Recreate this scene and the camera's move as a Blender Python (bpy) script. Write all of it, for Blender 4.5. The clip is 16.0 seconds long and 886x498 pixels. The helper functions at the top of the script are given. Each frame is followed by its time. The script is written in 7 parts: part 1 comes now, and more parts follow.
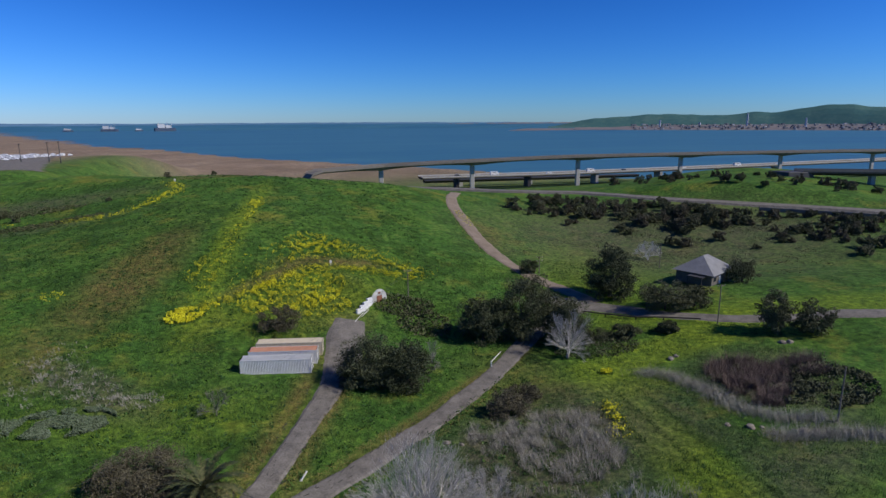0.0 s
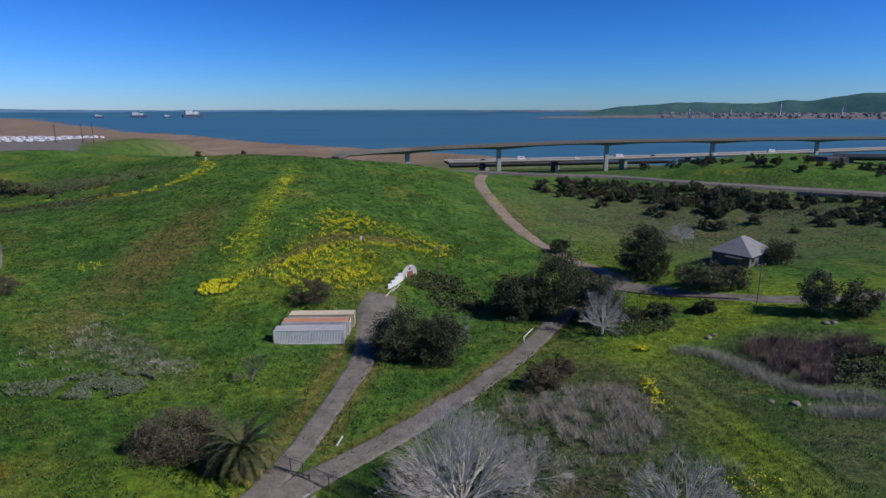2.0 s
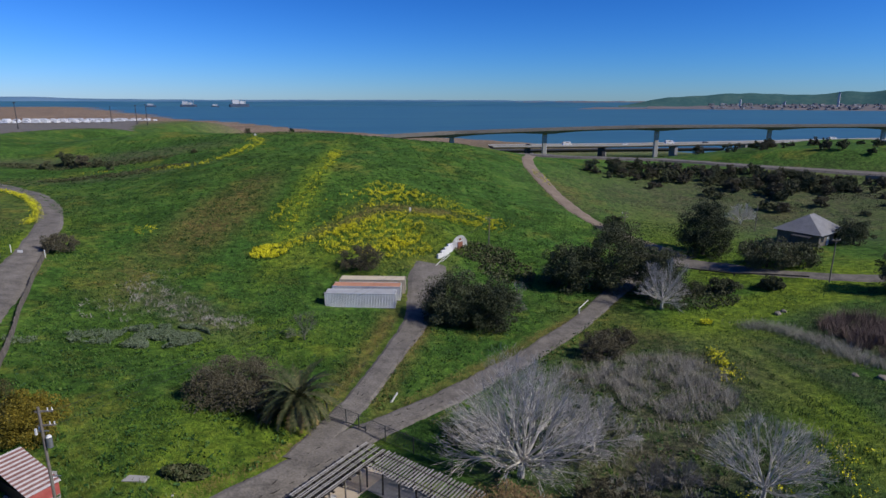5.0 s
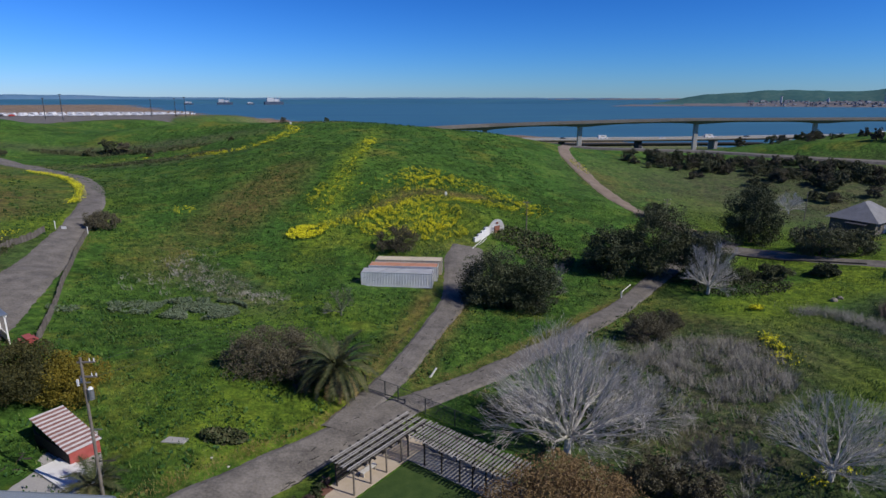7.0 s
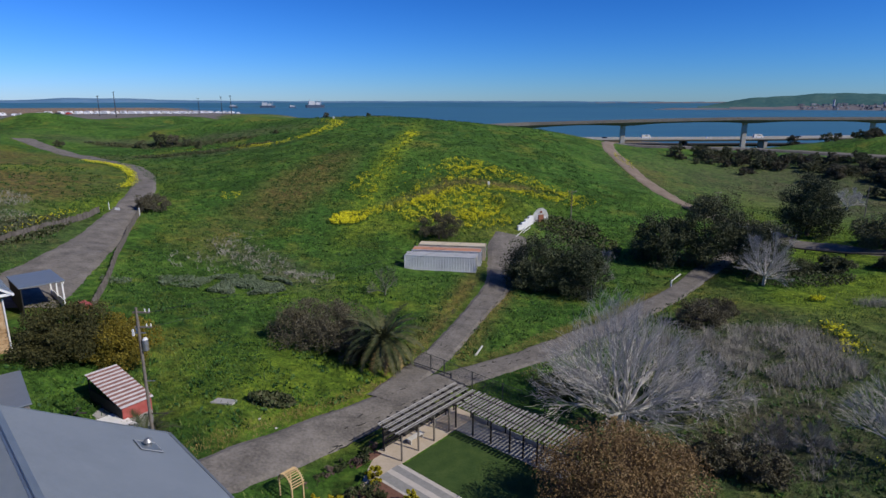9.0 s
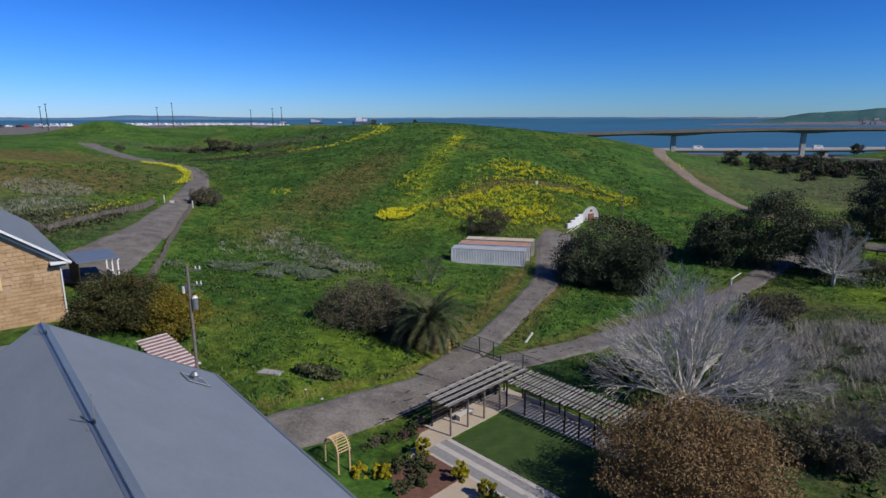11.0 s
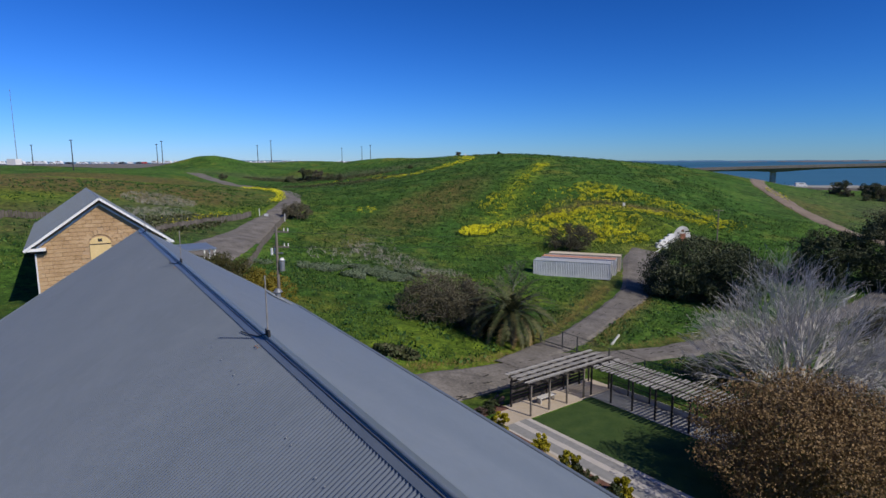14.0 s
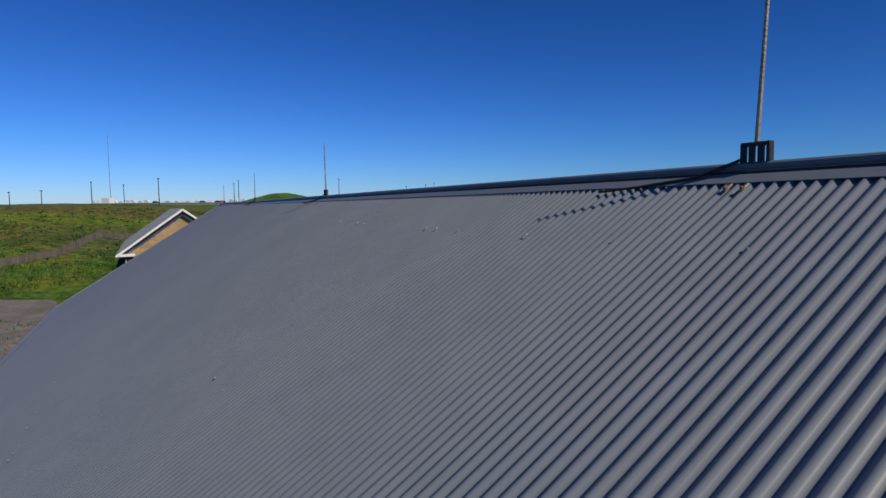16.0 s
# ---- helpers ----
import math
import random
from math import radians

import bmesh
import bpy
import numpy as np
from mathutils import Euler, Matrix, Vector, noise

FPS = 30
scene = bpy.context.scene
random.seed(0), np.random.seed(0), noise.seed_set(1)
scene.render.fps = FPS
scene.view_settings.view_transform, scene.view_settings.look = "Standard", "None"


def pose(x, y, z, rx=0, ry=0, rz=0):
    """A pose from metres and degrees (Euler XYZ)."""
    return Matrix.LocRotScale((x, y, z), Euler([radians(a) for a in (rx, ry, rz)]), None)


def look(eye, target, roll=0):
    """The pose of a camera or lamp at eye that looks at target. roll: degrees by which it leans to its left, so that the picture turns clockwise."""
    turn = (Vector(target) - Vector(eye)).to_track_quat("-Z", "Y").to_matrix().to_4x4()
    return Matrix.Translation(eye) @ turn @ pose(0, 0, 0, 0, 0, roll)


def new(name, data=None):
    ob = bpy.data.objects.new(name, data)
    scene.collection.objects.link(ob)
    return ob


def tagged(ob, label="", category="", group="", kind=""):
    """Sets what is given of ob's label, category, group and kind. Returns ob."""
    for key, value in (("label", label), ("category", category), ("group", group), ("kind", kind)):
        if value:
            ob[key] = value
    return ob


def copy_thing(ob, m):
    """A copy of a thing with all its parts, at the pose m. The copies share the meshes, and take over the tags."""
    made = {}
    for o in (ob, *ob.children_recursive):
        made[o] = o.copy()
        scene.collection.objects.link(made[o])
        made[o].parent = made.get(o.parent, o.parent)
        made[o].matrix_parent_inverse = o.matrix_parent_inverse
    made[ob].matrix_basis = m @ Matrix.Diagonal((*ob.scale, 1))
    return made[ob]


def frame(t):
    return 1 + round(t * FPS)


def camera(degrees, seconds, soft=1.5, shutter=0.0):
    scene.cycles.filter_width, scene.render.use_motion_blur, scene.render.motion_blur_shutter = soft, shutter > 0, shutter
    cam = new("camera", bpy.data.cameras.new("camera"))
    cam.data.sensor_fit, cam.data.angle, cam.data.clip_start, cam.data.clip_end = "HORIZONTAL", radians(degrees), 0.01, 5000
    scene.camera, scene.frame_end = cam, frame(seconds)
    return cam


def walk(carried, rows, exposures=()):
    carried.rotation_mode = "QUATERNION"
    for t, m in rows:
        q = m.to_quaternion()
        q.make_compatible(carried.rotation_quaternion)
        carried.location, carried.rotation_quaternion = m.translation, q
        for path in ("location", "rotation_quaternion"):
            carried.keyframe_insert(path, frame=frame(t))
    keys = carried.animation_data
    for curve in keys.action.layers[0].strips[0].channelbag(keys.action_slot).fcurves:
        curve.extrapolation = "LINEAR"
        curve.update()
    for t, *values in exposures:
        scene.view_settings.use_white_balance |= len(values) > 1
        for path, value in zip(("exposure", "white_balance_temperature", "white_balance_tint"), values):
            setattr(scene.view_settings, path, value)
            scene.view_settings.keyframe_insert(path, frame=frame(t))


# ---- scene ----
cam = camera(74.4, 16.0)
PATH = [
    (0, (5.943, 3.093, 43.017), (6.396, 4.993, 42.588), -0.3),
    (0.5, (5.495, 3.451, 42.404), (5.929, 5.352, 41.961), -0.2),
    (1, (5.013, 3.732, 41.659), (5.428, 5.635, 41.208), -0.2),
    (1.5, (4.487, 3.829, 40.857), (4.883, 5.735, 40.399), -0.2),
    (2, (4.071, 4.045, 39.998), (4.447, 5.953, 39.531), -0.1),
    (2.5, (3.698, 4.405, 39.157), (4.053, 6.315, 38.682), -0.1),
    (3, (3.344, 4.871, 38.332), (3.678, 6.783, 37.851), -0.0),
    (3.5, (2.953, 5.266, 37.519), (3.266, 7.18, 37.033), -0.0),
    (4, (2.518, 5.471, 36.737), (2.809, 7.388, 36.245), 0.0),
    (6.5, (0.676, 7.002, 31.914), (0.846, 8.931, 31.416), 0.1),
    (7, (0.408, 7.314, 31.203), (0.551, 9.244, 30.702), 0.0),
    (7.5, (0.059, 7.478, 30.287), (0.173, 9.411, 29.787), -0.0),
    (8, (-0.297, 7.541, 29.368), (-0.212, 9.476, 28.87), -0.0),
    (8.5, (-0.591, 7.582, 28.482), (-0.537, 9.519, 27.987), 0.0),
    (9, (-0.869, 7.636, 27.698), (-0.85, 9.575, 27.209), 0.0),
    (11.5, (-1.758, 8.398, 22.536), (-1.927, 10.347, 22.119), -0.2),
    (12, (-1.873, 8.341, 21.585), (-2.086, 10.29, 21.188), -0.2),
    (12.5, (-1.961, 8.322, 20.688), (-2.219, 10.269, 20.313), -0.2),
    (13, (-1.908, 8.273, 19.873), (-2.213, 10.218, 19.523), -0.3),
    (13.5, (-1.786, 8.195, 19.034), (-2.141, 10.137, 18.713), -0.3),
    (14, (-1.666, 8.009, 18.171), (-2.072, 9.946, 17.882), -0.3),
    (14.5, (-1.461, 7.673, 17.378), (-1.921, 9.602, 17.122), -0.4),
    (15, (-1.291, 7.183, 16.516), (-1.806, 9.104, 16.298), -0.5),
    (15.5, (-1.178, 6.955, 15.816), (-1.744, 8.865, 15.636), -0.4),
    (16, (-0.797, 6.512, 15.282), (-1.414, 8.409, 15.132), -0.7),
]
walk(cam, [(t, look(eye, target, roll)) for t, eye, target, roll in PATH], [(0, 0.0, 6500, 10), (13.5, -0.02, 6500, 10), (16, -0.18, 7300, 10)])

# ---- light ----
SUN_TO = Vector((0.674, -0.365, 0.643)).normalized()
world = bpy.data.worlds.new("sky")
scene.world = world
world.use_nodes = True
wn = world.node_tree.nodes
sky = wn.new("ShaderNodeTexSky")
sky.sky_type = "NISHITA"
sky.sun_disc = False
sky.sun_elevation = radians(40)
sky.sun_rotation = math.atan2(SUN_TO.x, SUN_TO.y)
sky.altitude = 800
sky.air_density = 1.0
sky.dust_density = 0.15
sky.ozone_density = 3.0
wn["Background"].inputs["Strength"].default_value = 0.1
split = wn.new("ShaderNodeSeparateColor")  # a deeper, clearer blue than the plain model gives
join = wn.new("ShaderNodeCombineColor")
world.node_tree.links.new(sky.outputs[0], split.inputs[0])
for k, (power, gain) in enumerate(((2.0, 6.6), (1.5, 9.0), (1.5, 18.0))):
    dim, deep, tint = (wn.new("ShaderNodeMath") for _ in range(3))
    dim.operation, deep.operation, tint.operation = "MULTIPLY", "POWER", "MULTIPLY"
    dim.inputs[1].default_value, deep.inputs[1].default_value, tint.inputs[1].default_value = 0.085, power, gain
    world.node_tree.links.new(split.outputs[k], dim.inputs[0])
    world.node_tree.links.new(dim.outputs[0], deep.inputs[0])
    world.node_tree.links.new(deep.outputs[0], tint.inputs[0])
    world.node_tree.links.new(tint.outputs[0], join.inputs[k])
world.node_tree.links.new(join.outputs[0], wn["Background"].inputs["Color"])
sun_data = bpy.data.lights.new("sun", "SUN")
sun_data.energy = 3.9
sun_data.angle = radians(0.53)
sun_data.color = (1.0, 0.94, 0.85)
sun = new("sun", sun_data)
sun.matrix_world = look(SUN_TO * 100, (0, 0, 0))


# ---- materials ----
def mat(name, colors, scale=1.0, rough=0.8, bump=0.0, bump_scale=None, metal=0.0, spec=0.3, detail=5.0, vary=0.0, space="pos", stretch=(1, 1, 1)):
    """Noise-driven surface: two scales of colour variation, optional relief and variation between pieces."""
    m = bpy.data.materials.new(name)
    m.use_nodes = True
    nt = m.node_tree
    b = nt.nodes["Principled BSDF"]
    b.inputs["Roughness"].default_value = rough
    b.inputs["Metallic"].default_value = metal
    b.inputs["Specular IOR Level"].default_value = spec
    if space == "pos":
        src = nt.nodes.new("ShaderNodeNewGeometry").outputs["Position"]
    else:
        src = nt.nodes.new("ShaderNodeTexCoord").outputs["Object"]
    mp = nt.nodes.new("ShaderNodeMapping")
    mp.inputs["Scale"].default_value = stretch
    nt.links.new(src, mp.inputs[0])
    n1 = nt.nodes.new("ShaderNodeTexNoise")
    n1.inputs["Scale"].default_value = scale
    n1.inputs["Detail"].default_value = detail
    n1.inputs["Roughness"].default_value = 0.65
    nt.links.new(mp.outputs[0], n1.inputs["Vector"])
    n2 = nt.nodes.new("ShaderNodeTexNoise")
    n2.inputs["Scale"].default_value = scale * 9.3
    n2.inputs["Detail"].default_value = 3.0
    nt.links.new(mp.outputs[0], n2.inputs["Vector"])
    mix = nt.nodes.new("ShaderNodeMix")
    mix.data_type = "FLOAT"
    mix.inputs[0].default_value = 0.4
    nt.links.new(n1.outputs["Fac"], mix.inputs[2])
    nt.links.new(n2.outputs["Fac"], mix.inputs[3])
    out = mix.outputs[0]
    if vary:
        info = nt.nodes.new("ShaderNodeObjectInfo")
        isl = nt.nodes.new("ShaderNodeNewGeometry")
        add = nt.nodes.new("ShaderNodeMath")
        add.operation = "ADD"
        nt.links.new(info.outputs["Random"], add.inputs[0])
        nt.links.new(isl.outputs["Random Per Island"], add.inputs[1])
        ma = nt.nodes.new("ShaderNodeMath")
        ma.operation = "MULTIPLY_ADD"
        ma.inputs[1].default_value = vary * 0.5
        nt.links.new(add.outputs[0], ma.inputs[0])
        sub = nt.nodes.new("ShaderNodeMath")
        sub.operation = "SUBTRACT"
        sub.inputs[1].default_value = vary * 0.5
        nt.links.new(out, sub.inputs[0])
        nt.links.new(sub.outputs[0], ma.inputs[2])
        out = ma.outputs[0]
    ramp = nt.nodes.new("ShaderNodeValToRGB")
    el = ramp.color_ramp.elements
    while len(el) < len(colors):
        el.new(0.5)
    for i, c in enumerate(colors):
        el[i].position = 0.3 + 0.4 * i / max(1, len(colors) - 1)
        el[i].color = (*c, 1)
    nt.links.new(out, ramp.inputs[0])
    nt.links.new(ramp.outputs[0], b.inputs["Base Color"])
    if bump:
        bp = nt.nodes.new("ShaderNodeBump")
        bp.inputs["Strength"].default_value = bump
        bp.inputs["Distance"].default_value = 0.05
        n3 = nt.nodes.new("ShaderNodeTexNoise")
        n3.inputs["Scale"].default_value = bump_scale or scale * 6
        n3.inputs["Detail"].default_value = 4
        nt.links.new(mp.outputs[0], n3.inputs["Vector"])
        nt.links.new(n3.outputs["Fac"], bp.inputs["Height"])
        nt.links.new(bp.outputs[0], b.inputs["Normal"])
    return m


def leafy(name, colors, scale=0.35, vary=0.45):
    m = mat(name, colors, scale, 0.65, vary=vary, spec=0.2)
    b = m.node_tree.nodes["Principled BSDF"]
    b.inputs["Subsurface Weight"].default_value = 0.0
    return m


M_OAK = leafy("oak_leaf", [(0.035, 0.045, 0.022), (0.064, 0.077, 0.037), (0.105, 0.115, 0.06)])
M_SCRUB = leafy("scrub_leaf", [(0.05, 0.06, 0.028), (0.085, 0.095, 0.046), (0.13, 0.13, 0.07)])
M_OLIVE = leafy("brush_leaf", [(0.065, 0.06, 0.036), (0.105, 0.095, 0.058), (0.15, 0.132, 0.085)])
M_BROWN = leafy("russet_leaf", [(0.15, 0.095, 0.042), (0.21, 0.138, 0.063), (0.27, 0.18, 0.085)], 0.5, 0.1)
M_YTREE = leafy("golden_leaf", [(0.035, 0.042, 0.01), (0.09, 0.085, 0.015), (0.22, 0.17, 0.02)], 0.22)
M_YDARK = leafy("olive_leaf", [(0.03, 0.034, 0.012), (0.06, 0.06, 0.02), (0.12, 0.105, 0.03)], 0.22)
M_PALM = leafy("palm_leaf", [(0.024, 0.034, 0.013), (0.06, 0.072, 0.026), (0.15, 0.14, 0.062)])
M_PALMDRY = leafy("palm_dry", [(0.2, 0.14, 0.055), (0.3, 0.22, 0.1), (0.38, 0.28, 0.13)])
M_MUSTARD = leafy("mustard_flower", [(0.56, 0.5, 0.008), (0.74, 0.68, 0.014), (0.82, 0.78, 0.04)], 0.5, 0.4)
M_GREENLEAF = leafy("herb_leaf", [(0.02, 0.06, 0.014), (0.06, 0.135, 0.024), (0.15, 0.22, 0.045)], 0.2, 0.9)
M_GRASSBLADE = leafy("grass_blade", [(0.024, 0.07, 0.015), (0.066, 0.138, 0.022), (0.17, 0.215, 0.05)], 0.06, 0.9)
M_DRYTWIG = leafy("dry_twig", [(0.2, 0.185, 0.15), (0.3, 0.28, 0.235), (0.4, 0.38, 0.325)], 0.3, 0.5)
M_SAGETWIG = leafy("grey_green_twig", [(0.1, 0.11, 0.07), (0.16, 0.17, 0.11), (0.22, 0.23, 0.16)], 0.3, 0.5)
M_DRYGRASS = leafy("dry_grass", [(0.16, 0.11, 0.03), (0.26, 0.19, 0.055), (0.34, 0.27, 0.1)], 0.3, 0.5)
M_REDTWIG = leafy("red_twig", [(0.09, 0.062, 0.052), (0.14, 0.1, 0.085), (0.19, 0.145, 0.12)], 0.3, 0.5)
M_SAGE = leafy("sage_leaf", [(0.07, 0.11, 0.055), (0.12, 0.16, 0.09), (0.18, 0.22, 0.14)], 0.3, 0.5)
M_GOLDSHRUB = leafy("golden_shrub", [(0.16, 0.15, 0.008), (0.32, 0.28, 0.015), (0.5, 0.42, 0.03)], 0.6, 0.6)
M_DARKSHRUB = leafy("garden_leaf", [(0.03, 0.045, 0.018), (0.06, 0.08, 0.03), (0.1, 0.1, 0.05)], 0.6, 0.6)
M_BARK = mat("bark", [(0.05, 0.04, 0.03), (0.09, 0.07, 0.055), (0.14, 0.11, 0.09)], 2.0, 0.95, 0.6, 9)
M_PALEBARK = mat("pale_bark", [(0.36, 0.33, 0.28), (0.5, 0.47, 0.42), (0.62, 0.59, 0.54)], 1.2, 0.9, 0.4, 7)
M_ROOF = mat("painted_steel_roof", [(0.142, 0.166, 0.192), (0.16, 0.185, 0.213), (0.18, 0.205, 0.232)], 0.5, 0.42, 0.0, metal=0.0, spec=0.5)
M_CAP = mat("ridge_flashing", [(0.13, 0.152, 0.176), (0.15, 0.175, 0.2), (0.17, 0.195, 0.22)], 0.9, 0.4, 0.05, 3, spec=0.5)
M_CABLE = mat("lead_cable", [(0.015, 0.015, 0.018), (0.03, 0.03, 0.033), (0.05, 0.05, 0.05)], 5, 0.6)
M_BRONZE = mat("weathered_metal", [(0.16, 0.14, 0.12), (0.27, 0.25, 0.23), (0.38, 0.36, 0.34)], 9, 0.55, 0.2, metal=0.2)
M_RUST = mat("rust", [(0.14, 0.05, 0.03), (0.25, 0.1, 0.06), (0.34, 0.17, 0.11)], 12, 0.9, 0.4)
M_SCREW = mat("zinc_screw", [(0.35, 0.36, 0.38), (0.45, 0.46, 0.48), (0.5, 0.5, 0.5)], 20, 0.4, metal=0.4)
M_SANDSTONE = mat("sandstone", [(0.32, 0.2, 0.1), (0.44, 0.29, 0.155), (0.53, 0.37, 0.215)], 0.7, 0.9, 0.5, 6, vary=0.35)
M_MORTAR = mat("mortar", [(0.34, 0.23, 0.13), (0.43, 0.3, 0.18), (0.5, 0.37, 0.24)], 2, 0.95, 0.4)
M_WHITE = mat("white_paint", [(0.66, 0.65, 0.61), (0.76, 0.75, 0.72), (0.82, 0.81, 0.78)], 1.1, 0.6, 0.1)
M_CREAM = mat("cream_board", [(0.58, 0.42, 0.18), (0.68, 0.5, 0.23), (0.74, 0.57, 0.29)], 1.0, 0.75, 0.1)
M_DARK = mat("dark_opening", [(0.012, 0.012, 0.013), (0.02, 0.02, 0.021), (0.03, 0.03, 0.03)], 2, 0.8)
M_CONTW = mat("white_container_paint", [(0.55, 0.55, 0.53), (0.68, 0.68, 0.67), (0.75, 0.75, 0.73)], 0.6, 0.5, 0.1, 2)
M_CONTG = mat("grey_container_roof", [(0.3, 0.31, 0.32), (0.42, 0.43, 0.43), (0.5, 0.5, 0.5)], 0.7, 0.6, 0.1, 2)
M_CONTO = mat("orange_container_roof", [(0.4, 0.18, 0.1), (0.5, 0.25, 0.15), (0.56, 0.33, 0.22)], 0.8, 0.7, 0.1, 2)
M_CONTC = mat("cream_container_paint", [(0.48, 0.4, 0.28), (0.6, 0.52, 0.38), (0.66, 0.58, 0.45)], 0.8, 0.6, 0.1, 2)
M_ASPHALT = mat("old_asphalt", [(0.075, 0.068, 0.06), (0.165, 0.15, 0.13), (0.26, 0.235, 0.205)], 0.45, 0.95, 0.6, 5)
M_DIRT = mat("dirt_track", [(0.16, 0.125, 0.09), (0.23, 0.18, 0.135), (0.3, 0.24, 0.185)], 0.3, 0.97, 0.6, 4)
M_CRACK = mat("road_tar", [(0.03, 0.028, 0.026), (0.05, 0.047, 0.043), (0.07, 0.065, 0.06)], 2, 0.95)
M_CONCRETE = mat("concrete", [(0.3, 0.29, 0.27), (0.38, 0.365, 0.34), (0.45, 0.43, 0.4)], 0.5, 0.85, 0.2, 6)
M_DECK = mat("bridge_concrete", [(0.13, 0.12, 0.105), (0.18, 0.165, 0.145), (0.22, 0.2, 0.18)], 0.05, 0.9)
M_LIGHTDECK = mat("pale_bridge_concrete", [(0.42, 0.41, 0.39), (0.5, 0.49, 0.47), (0.56, 0.55, 0.53)], 0.05, 0.9)
M_STEELDARK = mat("dark_girder", [(0.03, 0.03, 0.035), (0.05, 0.05, 0.055), (0.07, 0.07, 0.075)], 0.1, 0.7)
M_WOOD = mat("grey_timber", [(0.16, 0.15, 0.135), (0.27, 0.26, 0.24), (0.4, 0.385, 0.36)], 1.5, 0.85, 0.3, 12, vary=0.5)
M_DARKWOOD = mat("dark_timber", [(0.025, 0.022, 0.02), (0.045, 0.04, 0.036), (0.07, 0.062, 0.055)], 1.5, 0.85, 0.3, 12)
M_POLE = mat("pole_wood", [(0.12, 0.1, 0.08), (0.19, 0.165, 0.135), (0.26, 0.23, 0.2)], 3, 0.9, 0.4, 12)
M_ARCH = mat("pale_cedar", [(0.45, 0.3, 0.14), (0.58, 0.41, 0.21), (0.66, 0.5, 0.29)], 2, 0.7, 0.2)
M_PATH = mat("tan_concrete", [(0.4, 0.33, 0.24), (0.48, 0.4, 0.3), (0.54, 0.46, 0.36)], 0.8, 0.9, 0.15, 9)
M_PAVER = mat("grey_pavers", [(0.2, 0.195, 0.185), (0.27, 0.265, 0.25), (0.33, 0.325, 0.31)], 2.5, 0.9, 0.3, 20)
M_PAVERL = mat("light_pavers", [(0.42, 0.39, 0.34), (0.5, 0.46, 0.41), (0.56, 0.52, 0.46)], 2.5, 0.9, 0.2, 20)
M_MULCH = mat("red_mulch", [(0.1, 0.05, 0.035), (0.17, 0.085, 0.06), (0.23, 0.13, 0.095)], 3, 0.95, 0.8, 22)
M_LAWN = mat("mown_lawn", [(0.025, 0.058, 0.012), (0.045, 0.085, 0.018), (0.075, 0.115, 0.028)], 0.9, 0.95, 0.8, 25)
M_SHINGLE = mat("grey_shingle", [(0.17, 0.17, 0.175), (0.23, 0.23, 0.235), (0.29, 0.29, 0.295)], 0.6, 0.9, 0.3)
M_PATCH = mat("pale_roof_patch", [(0.45, 0.46, 0.47), (0.55, 0.56, 0.57), (0.62, 0.62, 0.63)], 0.8, 0.7)
M_HOUSEWALL = mat("house_siding", [(0.1, 0.09, 0.075), (0.15, 0.135, 0.115), (0.2, 0.18, 0.155)], 0.8, 0.9)
M_STRIPE_W = mat("white_roof_sheet", [(0.45, 0.4, 0.38), (0.6, 0.56, 0.54), (0.7, 0.67, 0.65)], 2, 0.7)
M_STRIPE_R = mat("red_brown_sheet", [(0.17, 0.075, 0.06), (0.25, 0.13, 0.11), (0.34, 0.2, 0.17)], 2, 0.8)
M_RED = mat("red_paint", [(0.3, 0.06, 0.05), (0.38, 0.09, 0.075), (0.45, 0.13, 0.11)], 2, 0.6)
M_FENCE = mat("weathered_fence", [(0.075, 0.065, 0.055), (0.12, 0.105, 0.09), (0.17, 0.15, 0.13)], 2, 0.95, vary=0.5)
M_METAL = mat("grey_metal", [(0.2, 0.21, 0.22), (0.3, 0.31, 0.32), (0.38, 0.39, 0.4)], 4, 0.45, metal=0.6)
M_CHAIN = mat("fence_steel", [(0.06, 0.065, 0.065), (0.09, 0.095, 0.095), (0.13, 0.135, 0.135)], 4, 0.6, metal=0.3)
M_ROCK = mat("field_stone", [(0.12, 0.1, 0.08), (0.2, 0.17, 0.135), (0.28, 0.25, 0.2)], 1.2, 0.95, 0.7, 5, vary=0.4)
M_PALESTONE = mat("pale_rubble", [(0.45, 0.43, 0.39), (0.55, 0.53, 0.48), (0.64, 0.62, 0.57)], 2, 0.9, 0.5)
M_SHIP = mat("ship_grey", [(0.35, 0.37, 0.4), (0.45, 0.47, 0.5), (0.5, 0.52, 0.55)], 0.05, 0.8)
M_SHIPDARK = mat("ship_hull", [(0.03, 0.05, 0.09), (0.05, 0.075, 0.12), (0.07, 0.1, 0.15)], 0.05, 0.8)
M_TOWN = mat("town_white", [(0.12, 0.13, 0.15), (0.25, 0.26, 0.28), (0.6, 0.6, 0.6)], 0.02, 0.8, vary=0.6)
M_CARW = mat("white_car_paint", [(0.65, 0.65, 0.66), (0.75, 0.75, 0.76), (0.8, 0.8, 0.8)], 0.4, 0.3)
M_CARR = mat("red_car_paint", [(0.35, 0.03, 0.03), (0.42, 0.05, 0.04), (0.46, 0.07, 0.05)], 0.4, 0.3)
M_CARK = mat("dark_car_paint", [(0.02, 0.022, 0.03), (0.035, 0.037, 0.045), (0.05, 0.05, 0.06)], 0.4, 0.3)
# distance haze is put into these far land colours as a blue cast
M_FARHILL = mat("hazed_green_hills", [(0.042, 0.11, 0.12), (0.065, 0.142, 0.135), (0.105, 0.18, 0.155)], 0.004, 1.0, spec=0.0)
